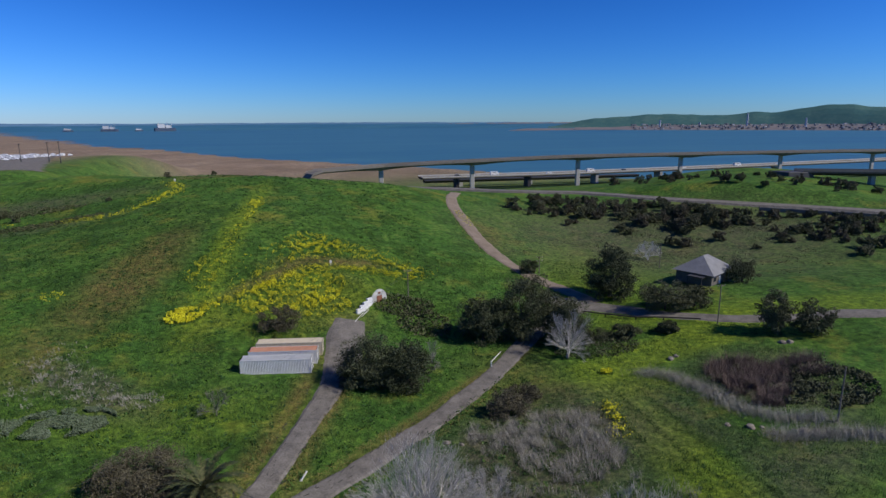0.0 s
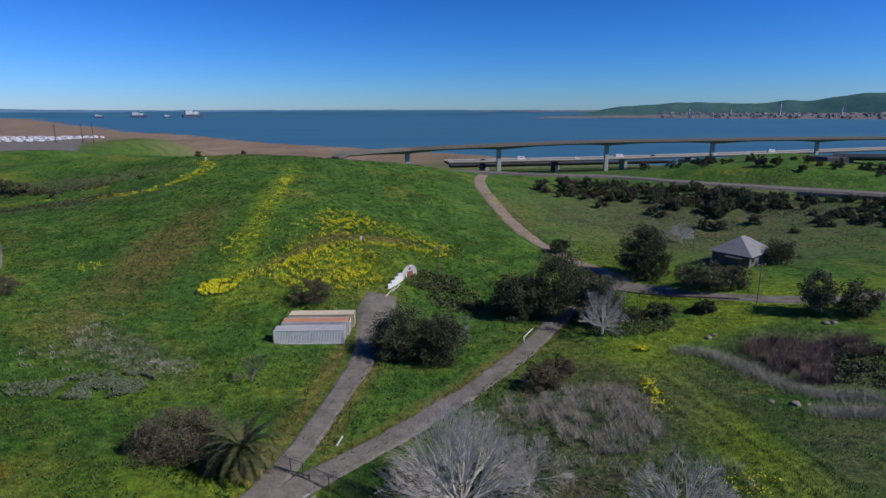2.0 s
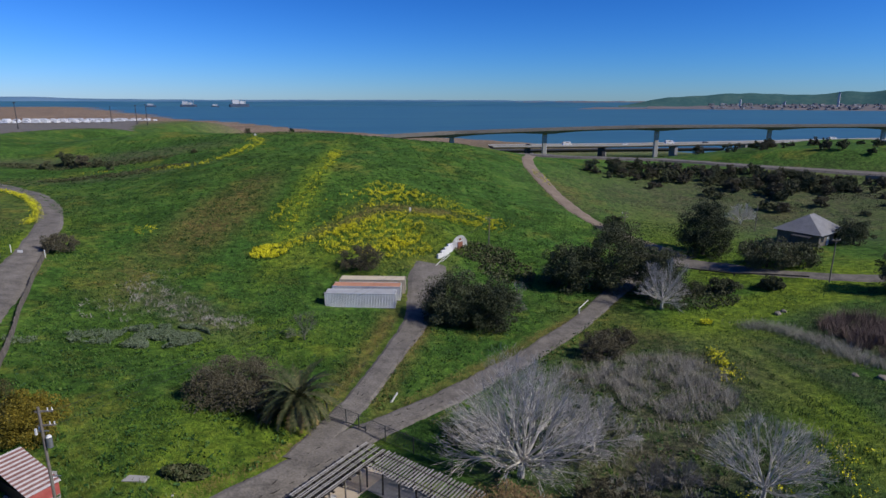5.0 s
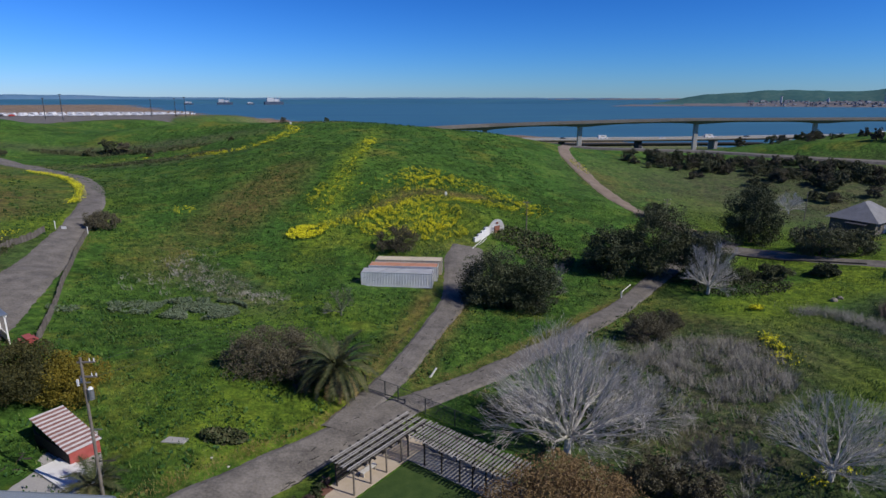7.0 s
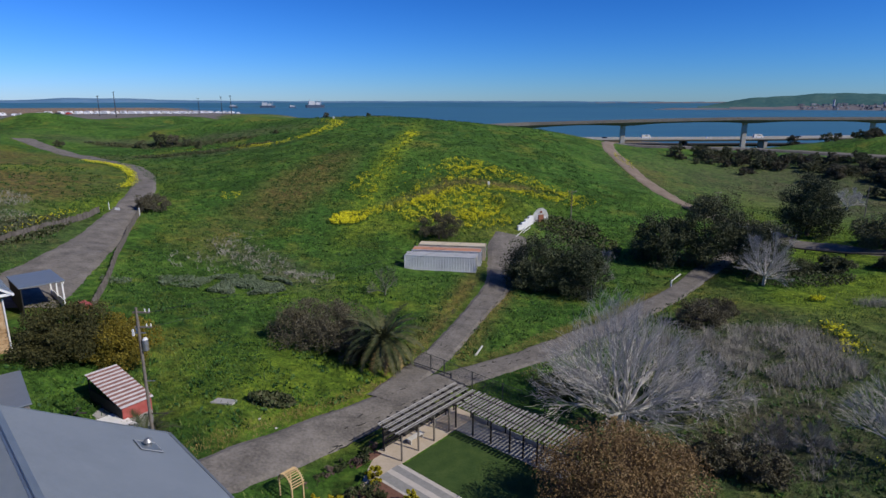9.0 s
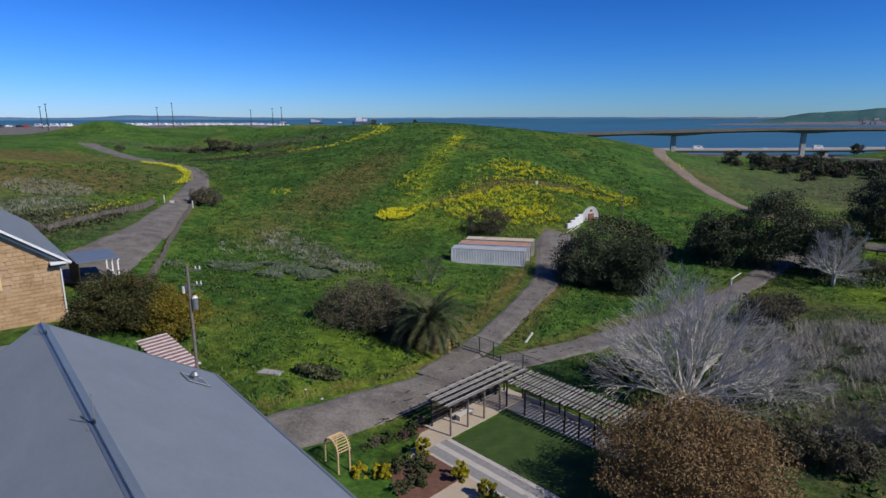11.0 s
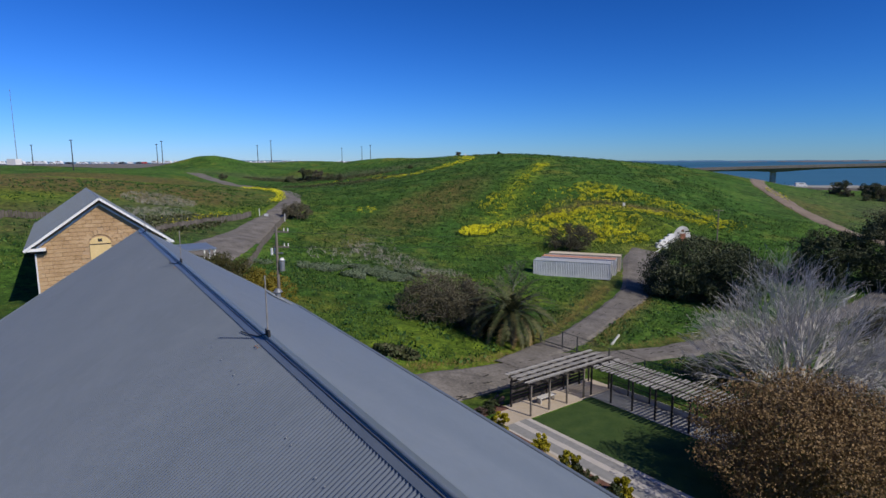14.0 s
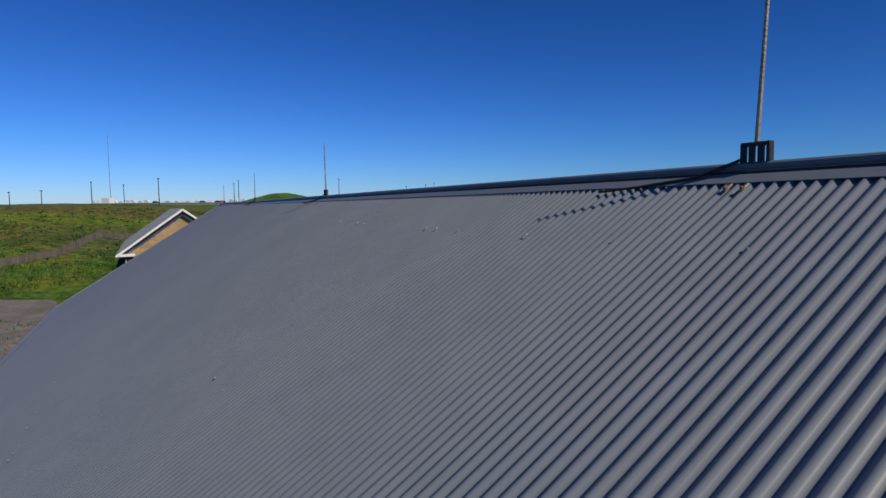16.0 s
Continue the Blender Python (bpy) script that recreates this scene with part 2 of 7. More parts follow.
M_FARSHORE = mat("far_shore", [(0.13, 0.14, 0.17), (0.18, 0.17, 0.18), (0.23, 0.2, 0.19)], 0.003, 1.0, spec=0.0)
M_FARHAZE = mat("far_hazed_shore", [(0.08, 0.16, 0.26), (0.1, 0.19, 0.3), (0.13, 0.21, 0.31)], 0.002, 1.0, spec=0.0)
M_GLASS = mat("dark_glass", [(0.02, 0.025, 0.03), (0.03, 0.035, 0.04), (0.04, 0.045, 0.05)], 2, 0.08, spec=0.6)


def water_material():
    m = mat("bay_water", [(0.032, 0.11, 0.2), (0.046, 0.148, 0.218), (0.068, 0.18, 0.235)], 0.0022, 0.5, 0.0, spec=0.2, stretch=(0.45, 2.5, 1))
    return m


M_WATER = water_material()


def ground_material():
    """Meadow: three greens and dry grass in drifts, with bare, dry, scrubby and sandy cover from the 'cover' attribute."""
    m = bpy.data.materials.new("meadow")
    m.use_nodes = True
    nt = m.node_tree
    b = nt.nodes["Principled BSDF"]
    b.inputs["Roughness"].default_value = 0.95
    b.inputs["Specular IOR Level"].default_value = 0.1
    pos = nt.nodes.new("ShaderNodeNewGeometry").outputs["Position"]

    def noise_node(scale, detail=5, rough=0.6):
        n = nt.nodes.new("ShaderNodeTexNoise")
        n.inputs["Scale"].default_value = scale
        n.inputs["Detail"].default_value = detail
        n.inputs["Roughness"].default_value = rough
        nt.links.new(pos, n.inputs["Vector"])
        return n.outputs["Fac"]

    def ramp(fac, stops):
        r = nt.nodes.new("ShaderNodeValToRGB")
        el = r.color_ramp.elements
        while len(el) < len(stops):
            el.new(0.5)
        for e, (p, c) in zip(el, stops):
            e.position, e.color = p, (*c, 1)
        nt.links.new(fac, r.inputs[0])
        return r.outputs[0]

    def mixed(fac, a, c):
        x = nt.nodes.new("ShaderNodeMix")
        x.data_type = "RGBA"
        nt.links.new(fac, x.inputs[0])
        nt.links.new(a, x.inputs[6])
        nt.links.new(c, x.inputs[7])
        return x.outputs[2]

    def maths(op, a, c):
        x = nt.nodes.new("ShaderNodeMath")
        x.operation = op
        x.use_clamp = True
        for k, v in enumerate((a, c)):
            if isinstance(v, (int, float)):
                x.inputs[k].default_value = v
            else:
                nt.links.new(v, x.inputs[k])
        return x.outputs[0]

    broad, mid, fine = noise_node(0.035, 6), noise_node(0.22, 6, 0.7), noise_node(2.2, 5, 0.75)
    green = ramp(broad, [(0.3, (0.032, 0.085, 0.018)), (0.48, (0.052, 0.126, 0.022)), (0.62, (0.086, 0.166, 0.026)), (0.75, (0.15, 0.18, 0.04))])
    green2 = ramp(mid, [(0.3, (0.022, 0.06, 0.016)), (0.5, (0.054, 0.126, 0.022)), (0.7, (0.115, 0.165, 0.04))])
    half = nt.nodes.new("ShaderNodeValue")
    half.outputs[0].default_value = 0.5
    grass = mixed(half.outputs[0], green, green2)
    lush = ramp(fine, [(0.3, (0.016, 0.042, 0.009)), (0.5, (0.03, 0.075, 0.013)), (0.7, (0.055, 0.11, 0.02))])
    worn = ramp(fine, [(0.3, (0.1, 0.12, 0.02)), (0.5, (0.15, 0.16, 0.026)), (0.7, (0.21, 0.2, 0.045))])
    lush_mask = ramp(noise_node(0.085, 9, 0.68), [(0.49, (0, 0, 0)), (0.58, (0.8, 0.8, 0.8))])
    worn_mask = ramp(noise_node(0.055, 9, 0.7), [(0.53, (0, 0, 0)), (0.66, (0.75, 0.75, 0.75))])
    grass = mixed(worn_mask, mixed(lush_mask, grass, lush), worn)
    att = nt.nodes.new("ShaderNodeAttribute")
    att.attribute_name = "cover"
    sep = nt.nodes.new("ShaderNodeSeparateColor")
    nt.links.new(att.outputs["Color"], sep.inputs[0])
    dry = ramp(fine, [(0.3, (0.085, 0.062, 0.022)), (0.5, (0.14, 0.105, 0.04)), (0.72, (0.2, 0.155, 0.07))])
    lime = ramp(fine, [(0.3, (0.078, 0.145, 0.016)), (0.5, (0.13, 0.2, 0.02)), (0.72, (0.19, 0.245, 0.03))])
    scrub = ramp(fine, [(0.3, (0.045, 0.05, 0.028)), (0.5, (0.085, 0.085, 0.055)), (0.72, (0.14, 0.13, 0.1))])
    sand = ramp(noise_node(0.012, 8, 0.7), [(0.3, (0.14, 0.105, 0.08)), (0.5, (0.21, 0.16, 0.12)), (0.7, (0.27, 0.215, 0.165))])
    edge = maths("MULTIPLY", maths("SUBTRACT", mid, 0.25), 2.0)
    col = mixed(maths("MULTIPLY", sep.outputs[0], maths("ADD", edge, 0.25)), grass, dry)
    col = mixed(maths("MULTIPLY", sep.outputs[1], maths("ADD", edge, 0.35)), col, lime)
    col = mixed(maths("MULTIPLY", sep.outputs[2], maths("ADD", edge, 0.35)), col, scrub)
    col = mixed(att.outputs["Alpha"], col, sand)
    # tuft shading multiplied into the colour: dark and cool to bright and warm
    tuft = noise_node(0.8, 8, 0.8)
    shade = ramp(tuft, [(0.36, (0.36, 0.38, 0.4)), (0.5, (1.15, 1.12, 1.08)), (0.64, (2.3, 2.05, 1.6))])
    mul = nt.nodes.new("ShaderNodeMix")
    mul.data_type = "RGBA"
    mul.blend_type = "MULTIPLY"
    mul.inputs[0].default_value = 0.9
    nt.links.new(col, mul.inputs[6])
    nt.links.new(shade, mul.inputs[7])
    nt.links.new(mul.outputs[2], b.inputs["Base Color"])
    bp = nt.nodes.new("ShaderNodeBump")
    bp.inputs["Strength"].default_value = 0.9
    bp.inputs["Distance"].default_value = 0.45
    nt.links.new(noise_node(1.1, 8, 0.8), bp.inputs["Height"])
    nt.links.new(bp.outputs[0], b.inputs["Normal"])
    return m


M_MEADOW = ground_material()


# ---- building helpers ----
def part(name, bm, material, parent=None, label=""):
    me = bpy.data.meshes.new(name)
    bm.to_mesh(me)
    bm.free()
    me.materials.append(material)
    ob = new(name, me)
    if parent is not None:
        ob.parent = parent
    if label:
        ob["label"] = label
    return ob


def raw(name, verts, faces, material, parent=None, label=""):
    me = bpy.data.meshes.new(name)
    me.from_pydata([tuple(v) for v in verts], [], [tuple(f) for f in faces])
    me.update()
    me.materials.append(material)
    ob = new(name, me)
    if parent is not None:
        ob.parent = parent
    if label:
        ob["label"] = label
    return ob


def quads(name, pts, material, parent=None, label=""):
    """Loose quads from an array of shape (n, 4, 3), made fast."""
    pts = np.asarray(pts, dtype=np.float32)
    n = len(pts)
    me = bpy.data.meshes.new(name)
    me.vertices.add(n * 4)
    me.vertices.foreach_set("co", pts.reshape(-1))
    me.loops.add(n * 4)
    me.loops.foreach_set("vertex_index", np.arange(n * 4, dtype=np.int32))
    me.polygons.add(n)
    me.polygons.foreach_set("loop_start", np.arange(0, n * 4, 4, dtype=np.int32))
    me.polygons.foreach_set("loop_total", np.full(n, 4, dtype=np.int32))
    me.update(calc_edges=True)
    me.materials.append(material)
    ob = new(name, me)
    if parent is not None:
        ob.parent = parent
    if label:
        ob["label"] = label
    return ob


def empty(name, m, label="", category="", group="", kind=""):
    ob = new(name)
    ob.empty_display_size = 0.2
    ob.matrix_world = m
    return tagged(ob, label, category, group, kind)


def box(bm, cx, cy, cz, sx, sy, sz, m=None, bevel=0.0):
    r = bmesh.ops.create_cube(bm, size=1.0)["verts"]
    for v in r:
        v.co = Vector((cx + v.co.x * sx, cy + v.co.y * sy, cz + v.co.z * sz))
    if bevel:
        es = list({e for v in r for e in v.link_edges})
        r = list({v for f in bmesh.ops.bevel(bm, geom=es, offset=bevel, segments=1, affect="EDGES")["faces"] for v in f.verts} | {v for v in r if v.is_valid})
    if m is not None:
        bmesh.ops.transform(bm, matrix=m, verts=[v for v in r if v.is_valid])
    return bm


def boxed(name, dims, material, parent, label="", bevel=0.0, m=None):
    bm = bmesh.new()
    box(bm, *dims, m=m, bevel=bevel)
    return part(name, bm, material, parent, label)


def rod(bm, a, b, r0, r1=None, seg=8):
    a, b = Vector(a), Vector(b)
    r1 = r0 if r1 is None else r1
    d = b - a
    q = d.to_track_quat("Z", "Y").to_matrix().to_4x4()
    bmesh.ops.create_cone(bm, cap_ends=True, segments=seg, radius1=r0, radius2=r1, depth=d.length, matrix=Matrix.Translation((a + b) / 2) @ q)
    return bm


def tube(bm, pts, r, seg=6):
    for a, b in zip(pts, pts[1:]):
        rod(bm, a, b, r, r, seg)
    return bm


def prism(bm, outline, z0, z1):
    """An upright slab over a flat outline of (x, y)."""
    lo = [bm.verts.new((x, y, z0)) for x, y in outline]
    hi = [bm.verts.new((x, y, z1)) for x, y in outline]
    bm.faces.new(lo[::-1])
    bm.faces.new(hi)
    n = len(outline)
    for i in range(n):
        bm.faces.new((lo[i], lo[(i + 1) % n], hi[(i + 1) % n], hi[i]))
    return bm


# ---- the land ----
SEA = -11.5
HILLS = [(-15, 205, 45, 3.85), (-15, 240, 40, 5.04), (-15, 165, 30, 5.28), (-45, 235, 40, 8.85), (20, 185, 32, 3.42), (15, 155, 25, 1.04), (-55, 215, 35, -1.63), (-55, 150, 30, 1.58), (0, 280, 50, 5.58), (-30, 120, 20, -1.41), (0, 100, 30, -0.19),
         (-95, 290, 30, 12.34), (-70, 285, 30, 2.18), (-45, 275, 28, 2.2), (-20, 265, 26, 1.54), (5, 258, 25, 1.33), (28, 252, 24, 2.59), (50, 255, 24, 2.42), (20, 225, 22, -0.75), (-15, 225, 22, -0.7), (75, 285, 30, 4.45)]
HIGHWAY = [(60, 330), (90, 312), (112, 296), (146, 279), (172, 244), (194, 223), (217, 203), (234, 186), (300, 134)]
WEST = [(-90, 110, 30, 2.34), (-75, 90, 25, -1.38), (-65, 125, 16, -0.73), (-45, 60, 28, 0.37), (-45, 90, 22, 0.12), (-110, 200, 45, 0.98), (-160, 140, 60, 12.6), (-184, 283, 13, 5.6), (-125, 265, 40, 3.2), (-205, 235, 45, -4.2), (-150, 225, 30, -1.5), (19.0, 134.2, 2.4, 1.7), (16.6, 137.6, 2.6, 1.5), (14.0, 141.0, 3.0, 0.8), (-30, 30, 28, 1.74), (-110, 70, 45, 8.33)]
EAST = [(60, 225, 35, 4.75), (65, 150, 30, -0.06), (45, 105, 28, -3.56), (85, 80, 30, -7.28), (110, 110, 35, 6.58), (130, 155, 40, -7.37), (180, 215, 45, 7.64), (240, 270, 60, 11.6), (300, 335, 50, 9.0), (110, 260, 50, 0.63), (170, 90, 55, 3.95), (60, 60, 30, 7.39), (30, 60, 25, -4.36)]


def sig(v):
    return 1 / (1 + np.exp(-np.clip(v, -60, 60)))


def shore_y(x):
    """How far out the beach reaches: close by the bridge, kilometres off to the west."""
    return np.where(x < 80, 760 + 1.55 * np.maximum(0, 80 - x) + 0.4 * np.maximum(0, -437 - x), 760 - 1.0 * np.minimum(x - 80, 260)) + 25 * np.sin(x / 61.0)


def land(x, y):
    x, y = np.asarray(x, dtype=float), np.asarray(y, dtype=float)
    west = sig((-138 + 26 * sig((y - 318) / 9) - x) / (16 - 9 * sig((y - 318) / 9))) * sig((640 - y) / 40)
    z = -10.6 * sig((y - 390) / 40) * (1 - west) + 19.1 * west * sig((y - 185) / 22)
    for cx, cy, r, h in HILLS + WEST + EAST:
        z = z + h * np.exp(-((x - cx) ** 2 + (y - cy) ** 2) / (2 * r * r))
    for cx, cy, r, h, soft in ((2, 44, 13, 0.05, 1.5), (-28.6, 50.4, 8.4, 2.2, 1.0), (-50, 52, 14, 5.3, 2.0), (2, 108, 9, 0.0, 2.0)):
        k = sig((r - np.hypot(x - cx, y - cy)) / soft)
        z = z * (1 - k) + h * k
    near_road = np.full(x.shape, 1e9)
    for (x0, y0), (x1, y1) in zip(HIGHWAY, HIGHWAY[1:]):
        k = np.clip(((x - x0) * (x1 - x0) + (y - y0) * (y1 - y0)) / ((x1 - x0) ** 2 + (y1 - y0) ** 2), 0, 1)
        near_road = np.minimum(near_road, np.hypot(x - x0 - k * (x1 - x0), y - y0 - k * (y1 - y0)))
    # the ground falls away below the highway
    below = sig((60 - near_road) / 6) * sig((298 - 0.66 * x - 0.75 * y) / 4) * sig((x - 125) / 10)
    z = z - below * np.maximum(0, z - 5.4 + 0.05 * near_road)
    k = sig((11 - near_road) / 2.5)
    z = z * (1 - k) + 6.0 * k
    out = sig((y - shore_y(x)) / 12)
    return z * (1 - out) + (SEA - 3) * out


def ht(x, y):
    return float(land(x, y))


def flecks(n, seed, size, xy, z0=0.0, z1=0.6, tall=1.0):
    """Leaf quads stood at random turns over the land at points xy."""
    r = np.random.default_rng(seed)
    xy = np.asarray(xy)
    z = land(xy[:, 0], xy[:, 1]) + r.uniform(z0, z1, len(xy))
    c = np.column_stack((xy, z))
    return leaves_at(c, size, r, tall)


def leaves_at(c, size, r, tall=1.0):
    n = len(c)
    a = r.normal(size=(n, 3))
    a /= np.linalg.norm(a, axis=1)[:, None]
    b = np.cross(a, r.normal(size=(n, 3)))
    b /= np.linalg.norm(b, axis=1)[:, None]
    s = (size * r.uniform(0.5, 1.3, n))[:, None]
    a, b = a * s * tall, b * s * 0.6
    return np.stack((c - a, c + b, c + a, c - b), axis=1)


def axis(lo, hi, step, out_lo, out_hi, grow=1.09):
    mid = list(np.arange(lo, hi + 0.01, step))
    a, s = [lo], step
    while a[-1] > out_lo:
        s *= grow
        a.append(a[-1] - s)
    b, s = [hi], step
    while b[-1] < out_hi:
        s *= grow
        b.append(b[-1] + s)
    return np.array(a[:0:-1] + mid + b[1:])


def blob(x, y, cx, cy, rx, ry, turn=0.0):
    """1 inside a soft ellipse, 0 well outside it."""
    c, s = math.cos(radians(turn)), math.sin(radians(turn))
    u, v = (x - cx) * c + (y - cy) * s, -(x - cx) * s + (y - cy) * c
    return np.clip(1.6 - np.hypot(u / rx, v / ry), 0, 1)


def build_ground():
    xs, ys = axis(-120, 130, 1.5, -4800, 4800), axis(-10, 270, 1.5, -900, 4880)
    gx, gy = np.meshgrid(xs, ys)
    z = land(gx, gy)
    near = np.exp(-np.maximum(0, np.hypot(gx, gy - 130) - 150) / 120)
    lump = np.array([noise.noise((a * 0.09, b * 0.09, 0)) + 0.45 * noise.noise((a * 0.31, b * 0.31, 4)) for a, b in zip(gx.ravel(), gy.ravel())]).reshape(gx.shape)
    quiet = 1 - sig((15 - np.hypot(gx - 2, gy - 44)) / 1.5) - sig((15 - np.hypot(gx + 50, gy - 52)) / 2)
    z = z + 0.35 * lump * near * np.clip(quiet, 0, 1)
    ny, nx = gx.shape
    idx = np.arange(nx * ny).reshape(ny, nx)
    f = np.stack((idx[:-1, :-1], idx[:-1, 1:], idx[1:, 1:], idx[1:, :-1]), axis=-1).reshape(-1, 4)
    me = bpy.data.meshes.new("ground")
    co = np.column_stack((gx.ravel(), gy.ravel(), z.ravel())).astype(np.float32)
    me.vertices.add(len(co))
    me.vertices.foreach_set("co", co.ravel())
    me.loops.add(f.size)
    me.loops.foreach_set("vertex_index", f.ravel().astype(np.int32))
    me.polygons.add(len(f))
    me.polygons.foreach_set("loop_start", np.arange(0, f.size, 4, dtype=np.int32))
    me.polygons.foreach_set("loop_total", np.full(len(f), 4, dtype=np.int32))
    me.polygons.foreach_set("use_smooth", np.ones(len(f), dtype=bool))
    me.update(calc_edges=True)
    x, y = gx.ravel(), gy.ravel()
    dry = 0.9 * blob(x, y, -33, 146, 7, 24, -14) + 0.5 * blob(x, y, -41, 108, 5, 10, 20) + 1.0 * blob(x, y, -4, 140, 13, 2.2, 42) + 1.0 * blob(x, y, 12, 149.5, 13, 2.4, 6) + 0.8 * blob(x, y, 4, 131, 8, 4, 20) + 0.7 * blob(x, y, 15, 139, 2.5, 5, 35)
    dry += 0.8 * blob(x, y, -105, 100, 30, 7, 40) + 0.8 * blob(x, y, -140, 170, 40, 9, 40) + 0.7 * blob(x, y, -100, 120, 26, 14, 30) + 0.6 * blob(x, y, -130, 150, 40, 14, 30) + 0.7 * blob(x, y, -30, 250, 12, 4) + 0.5 * blob(x, y, 66, 190, 4, 16)
    dry += 0.7 * blob(x, y, -135, 112, 55, 40, 30) + 0.4 * blob(x, y, -95, 75, 20, 12, 20)
    dry += 0.5 * blob(x, y, 42, 96, 8, 10) + 0.6 * blob(x, y, 8, 126, 9, 6)
    for cx, cy, rx, ry, turn in ((0, 84, 1.6, 26, -17), (9, 92, 1.4, 24, -17), (-6, 54, 10, 1.6, 46), (30, 92, 34, 1.5, 42)):
        dry += 0.7 * blob(x, y, cx, cy, rx, ry, turn)
    lime = 0.8 * blob(x, y, -12, 60, 11, 9) + 0.5 * blob(x, y, -16, 88, 16, 7) + 1.0 * blob(x, y, -13, 172, 3.2, 50, -5) + 0.8 * blob(x, y, 5, 132, 20, 9, 25)
    lime += 1.5 * blob(x, y, 52, 66, 3.6, 24, -6) + 1.3 * blob(x, y, 80, 100, 24, 4.5, 12) + 0.6 * blob(x, y, 60, 88, 8, 4) + 0.8 * blob(x, y, -125, 135, 45, 7, 42) + 0.8 * blob(x, y, -110, 80, 30, 6, 38) + 0.7 * blob(x, y, 86, 150, 14, 30, -20) + 0.8 * blob(x, y, 110, 105, 40, 6, -14)  + 0.8 * blob(x, y, -68, 112, 4, 26, -10)
    scrub = 0.9 * blob(x, y, 40, 74, 16, 12, 20) + 0.8 * blob(x, y, -28, 98, 4, 12, 45) + 0.9 * blob(x, y, 80, 80, 12, 10, 30) + 0.35 * blob(x, y, 60, 66, 2.5, 20, -6) + 0.35 * blob(x, y, 30, 62, 12, 12) + 0.25 * blob(x, y, 36, 46, 14, 8) + 0.7 * blob(x, y, -72, 92, 12, 16)
    scrub += 0.8 * blob(x, y, 140, 190, 60, 45) + 0.6 * blob(x, y, -80, 200, 30, 5, 10) + 0.7 * blob(x, y, -100, 235, 45, 8) + 0.6 * blob(x, y, 70, 58, 16, 5, 30) + 0.5 * blob(x, y, 26, 52, 12, 8)
    sand = sig((y - 520) / 40) * (1 - sig((-x - 140) / 20) * sig((600 - y) / 30))
    sand = np.maximum(sand, sig((-x - 150) / 8) * sig((y - 345) / 12))
    col = me.attributes.new("cover", "FLOAT_COLOR", "POINT")
    col.data.foreach_set("color", np.column_stack([np.clip(v, 0, 1) for v in (dry, lime, scrub, sand)]).astype(np.float32).ravel())
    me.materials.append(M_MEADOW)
    return tagged(new("ground", me), "rolling meadow of spring grass with dry and sandy patches", "ground", kind="structure")


ground = build_ground()

bm = bmesh.new()
bmesh.ops.create_grid(bm, x_segments=8, y_segments=8, size=1.0)
bmesh.ops.scale(bm, vec=(4850, 2300, 1), verts=bm.verts)
bmesh.ops.translate(bm, vec=(0, 2580, SEA), verts=bm.verts)
tagged(part("water", bm, M_WATER), "calm dark blue water of a wide bay", "water", kind="structure")


def ridge_wall(name, material, dist, a0, a1, heights, base, label, depth=260):
    """A far rise with a rounded back: profile heights at even bearings (degrees from +y to +x)."""
    n = 160
    vs, fs = [], []
    rows = 6
    for i in range(n + 1):
        k = i / n
        a = radians(a0 + (a1 - a0) * k)
        p = k * (len(heights) - 1)
        j = min(int(p), len(heights) - 2)
        s = p - j
        s = s * s * (3 - 2 * s)
        h = heights[j] * (1 - s) + heights[j + 1] * s
        h = max(0.0, h) * (1 + 0.12 * noise.noise((i * 0.23, 1.7, 0))) + 1.5 * noise.noise((i * 0.6, 9, 0))
        for q in range(rows):
            r = dist + depth * q / (rows - 1)
            zz = base + (h - base) * math.sin(q / (rows - 1) * math.pi / 2)
            vs.append((r * math.sin(a), r * math.cos(a), zz))
    for i in range(n):
        for q in range(rows - 1):
            o = i * rows + q
            fs.append((o, o + rows, o + rows + 1, o + 1))
    return tagged(raw(name, vs, fs, material), label, "backdrop", kind="structure")


ridge_wall("backdrop_far_water", M_WATER, 4500, -60, 75, [24] * 12, SEA - 1, "open blue water far out in the bay", 380)
# the far rises carry their haze in the material colour
ridge_wall("backdrop_west_shore", M_FARHAZE, 4790, -60, 24, [52, 60, 46, 38, 56, 36, 34, 33, 34, 33, 32, 28], 14, "hazy blue shore far across the bay", 90)
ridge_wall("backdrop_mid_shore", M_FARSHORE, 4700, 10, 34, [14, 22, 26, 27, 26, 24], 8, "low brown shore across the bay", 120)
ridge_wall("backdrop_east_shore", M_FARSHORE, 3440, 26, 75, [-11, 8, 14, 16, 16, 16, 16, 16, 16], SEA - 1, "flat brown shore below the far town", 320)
ridge_wall("backdrop_green_hills", M_FARHILL, 4420, 23.5, 75, [0, 58, 84, 74, 96, 128, 104, 146, 118, 128, 138, 110], SEA - 1, "green hills, blue with haze, beyond the far town")

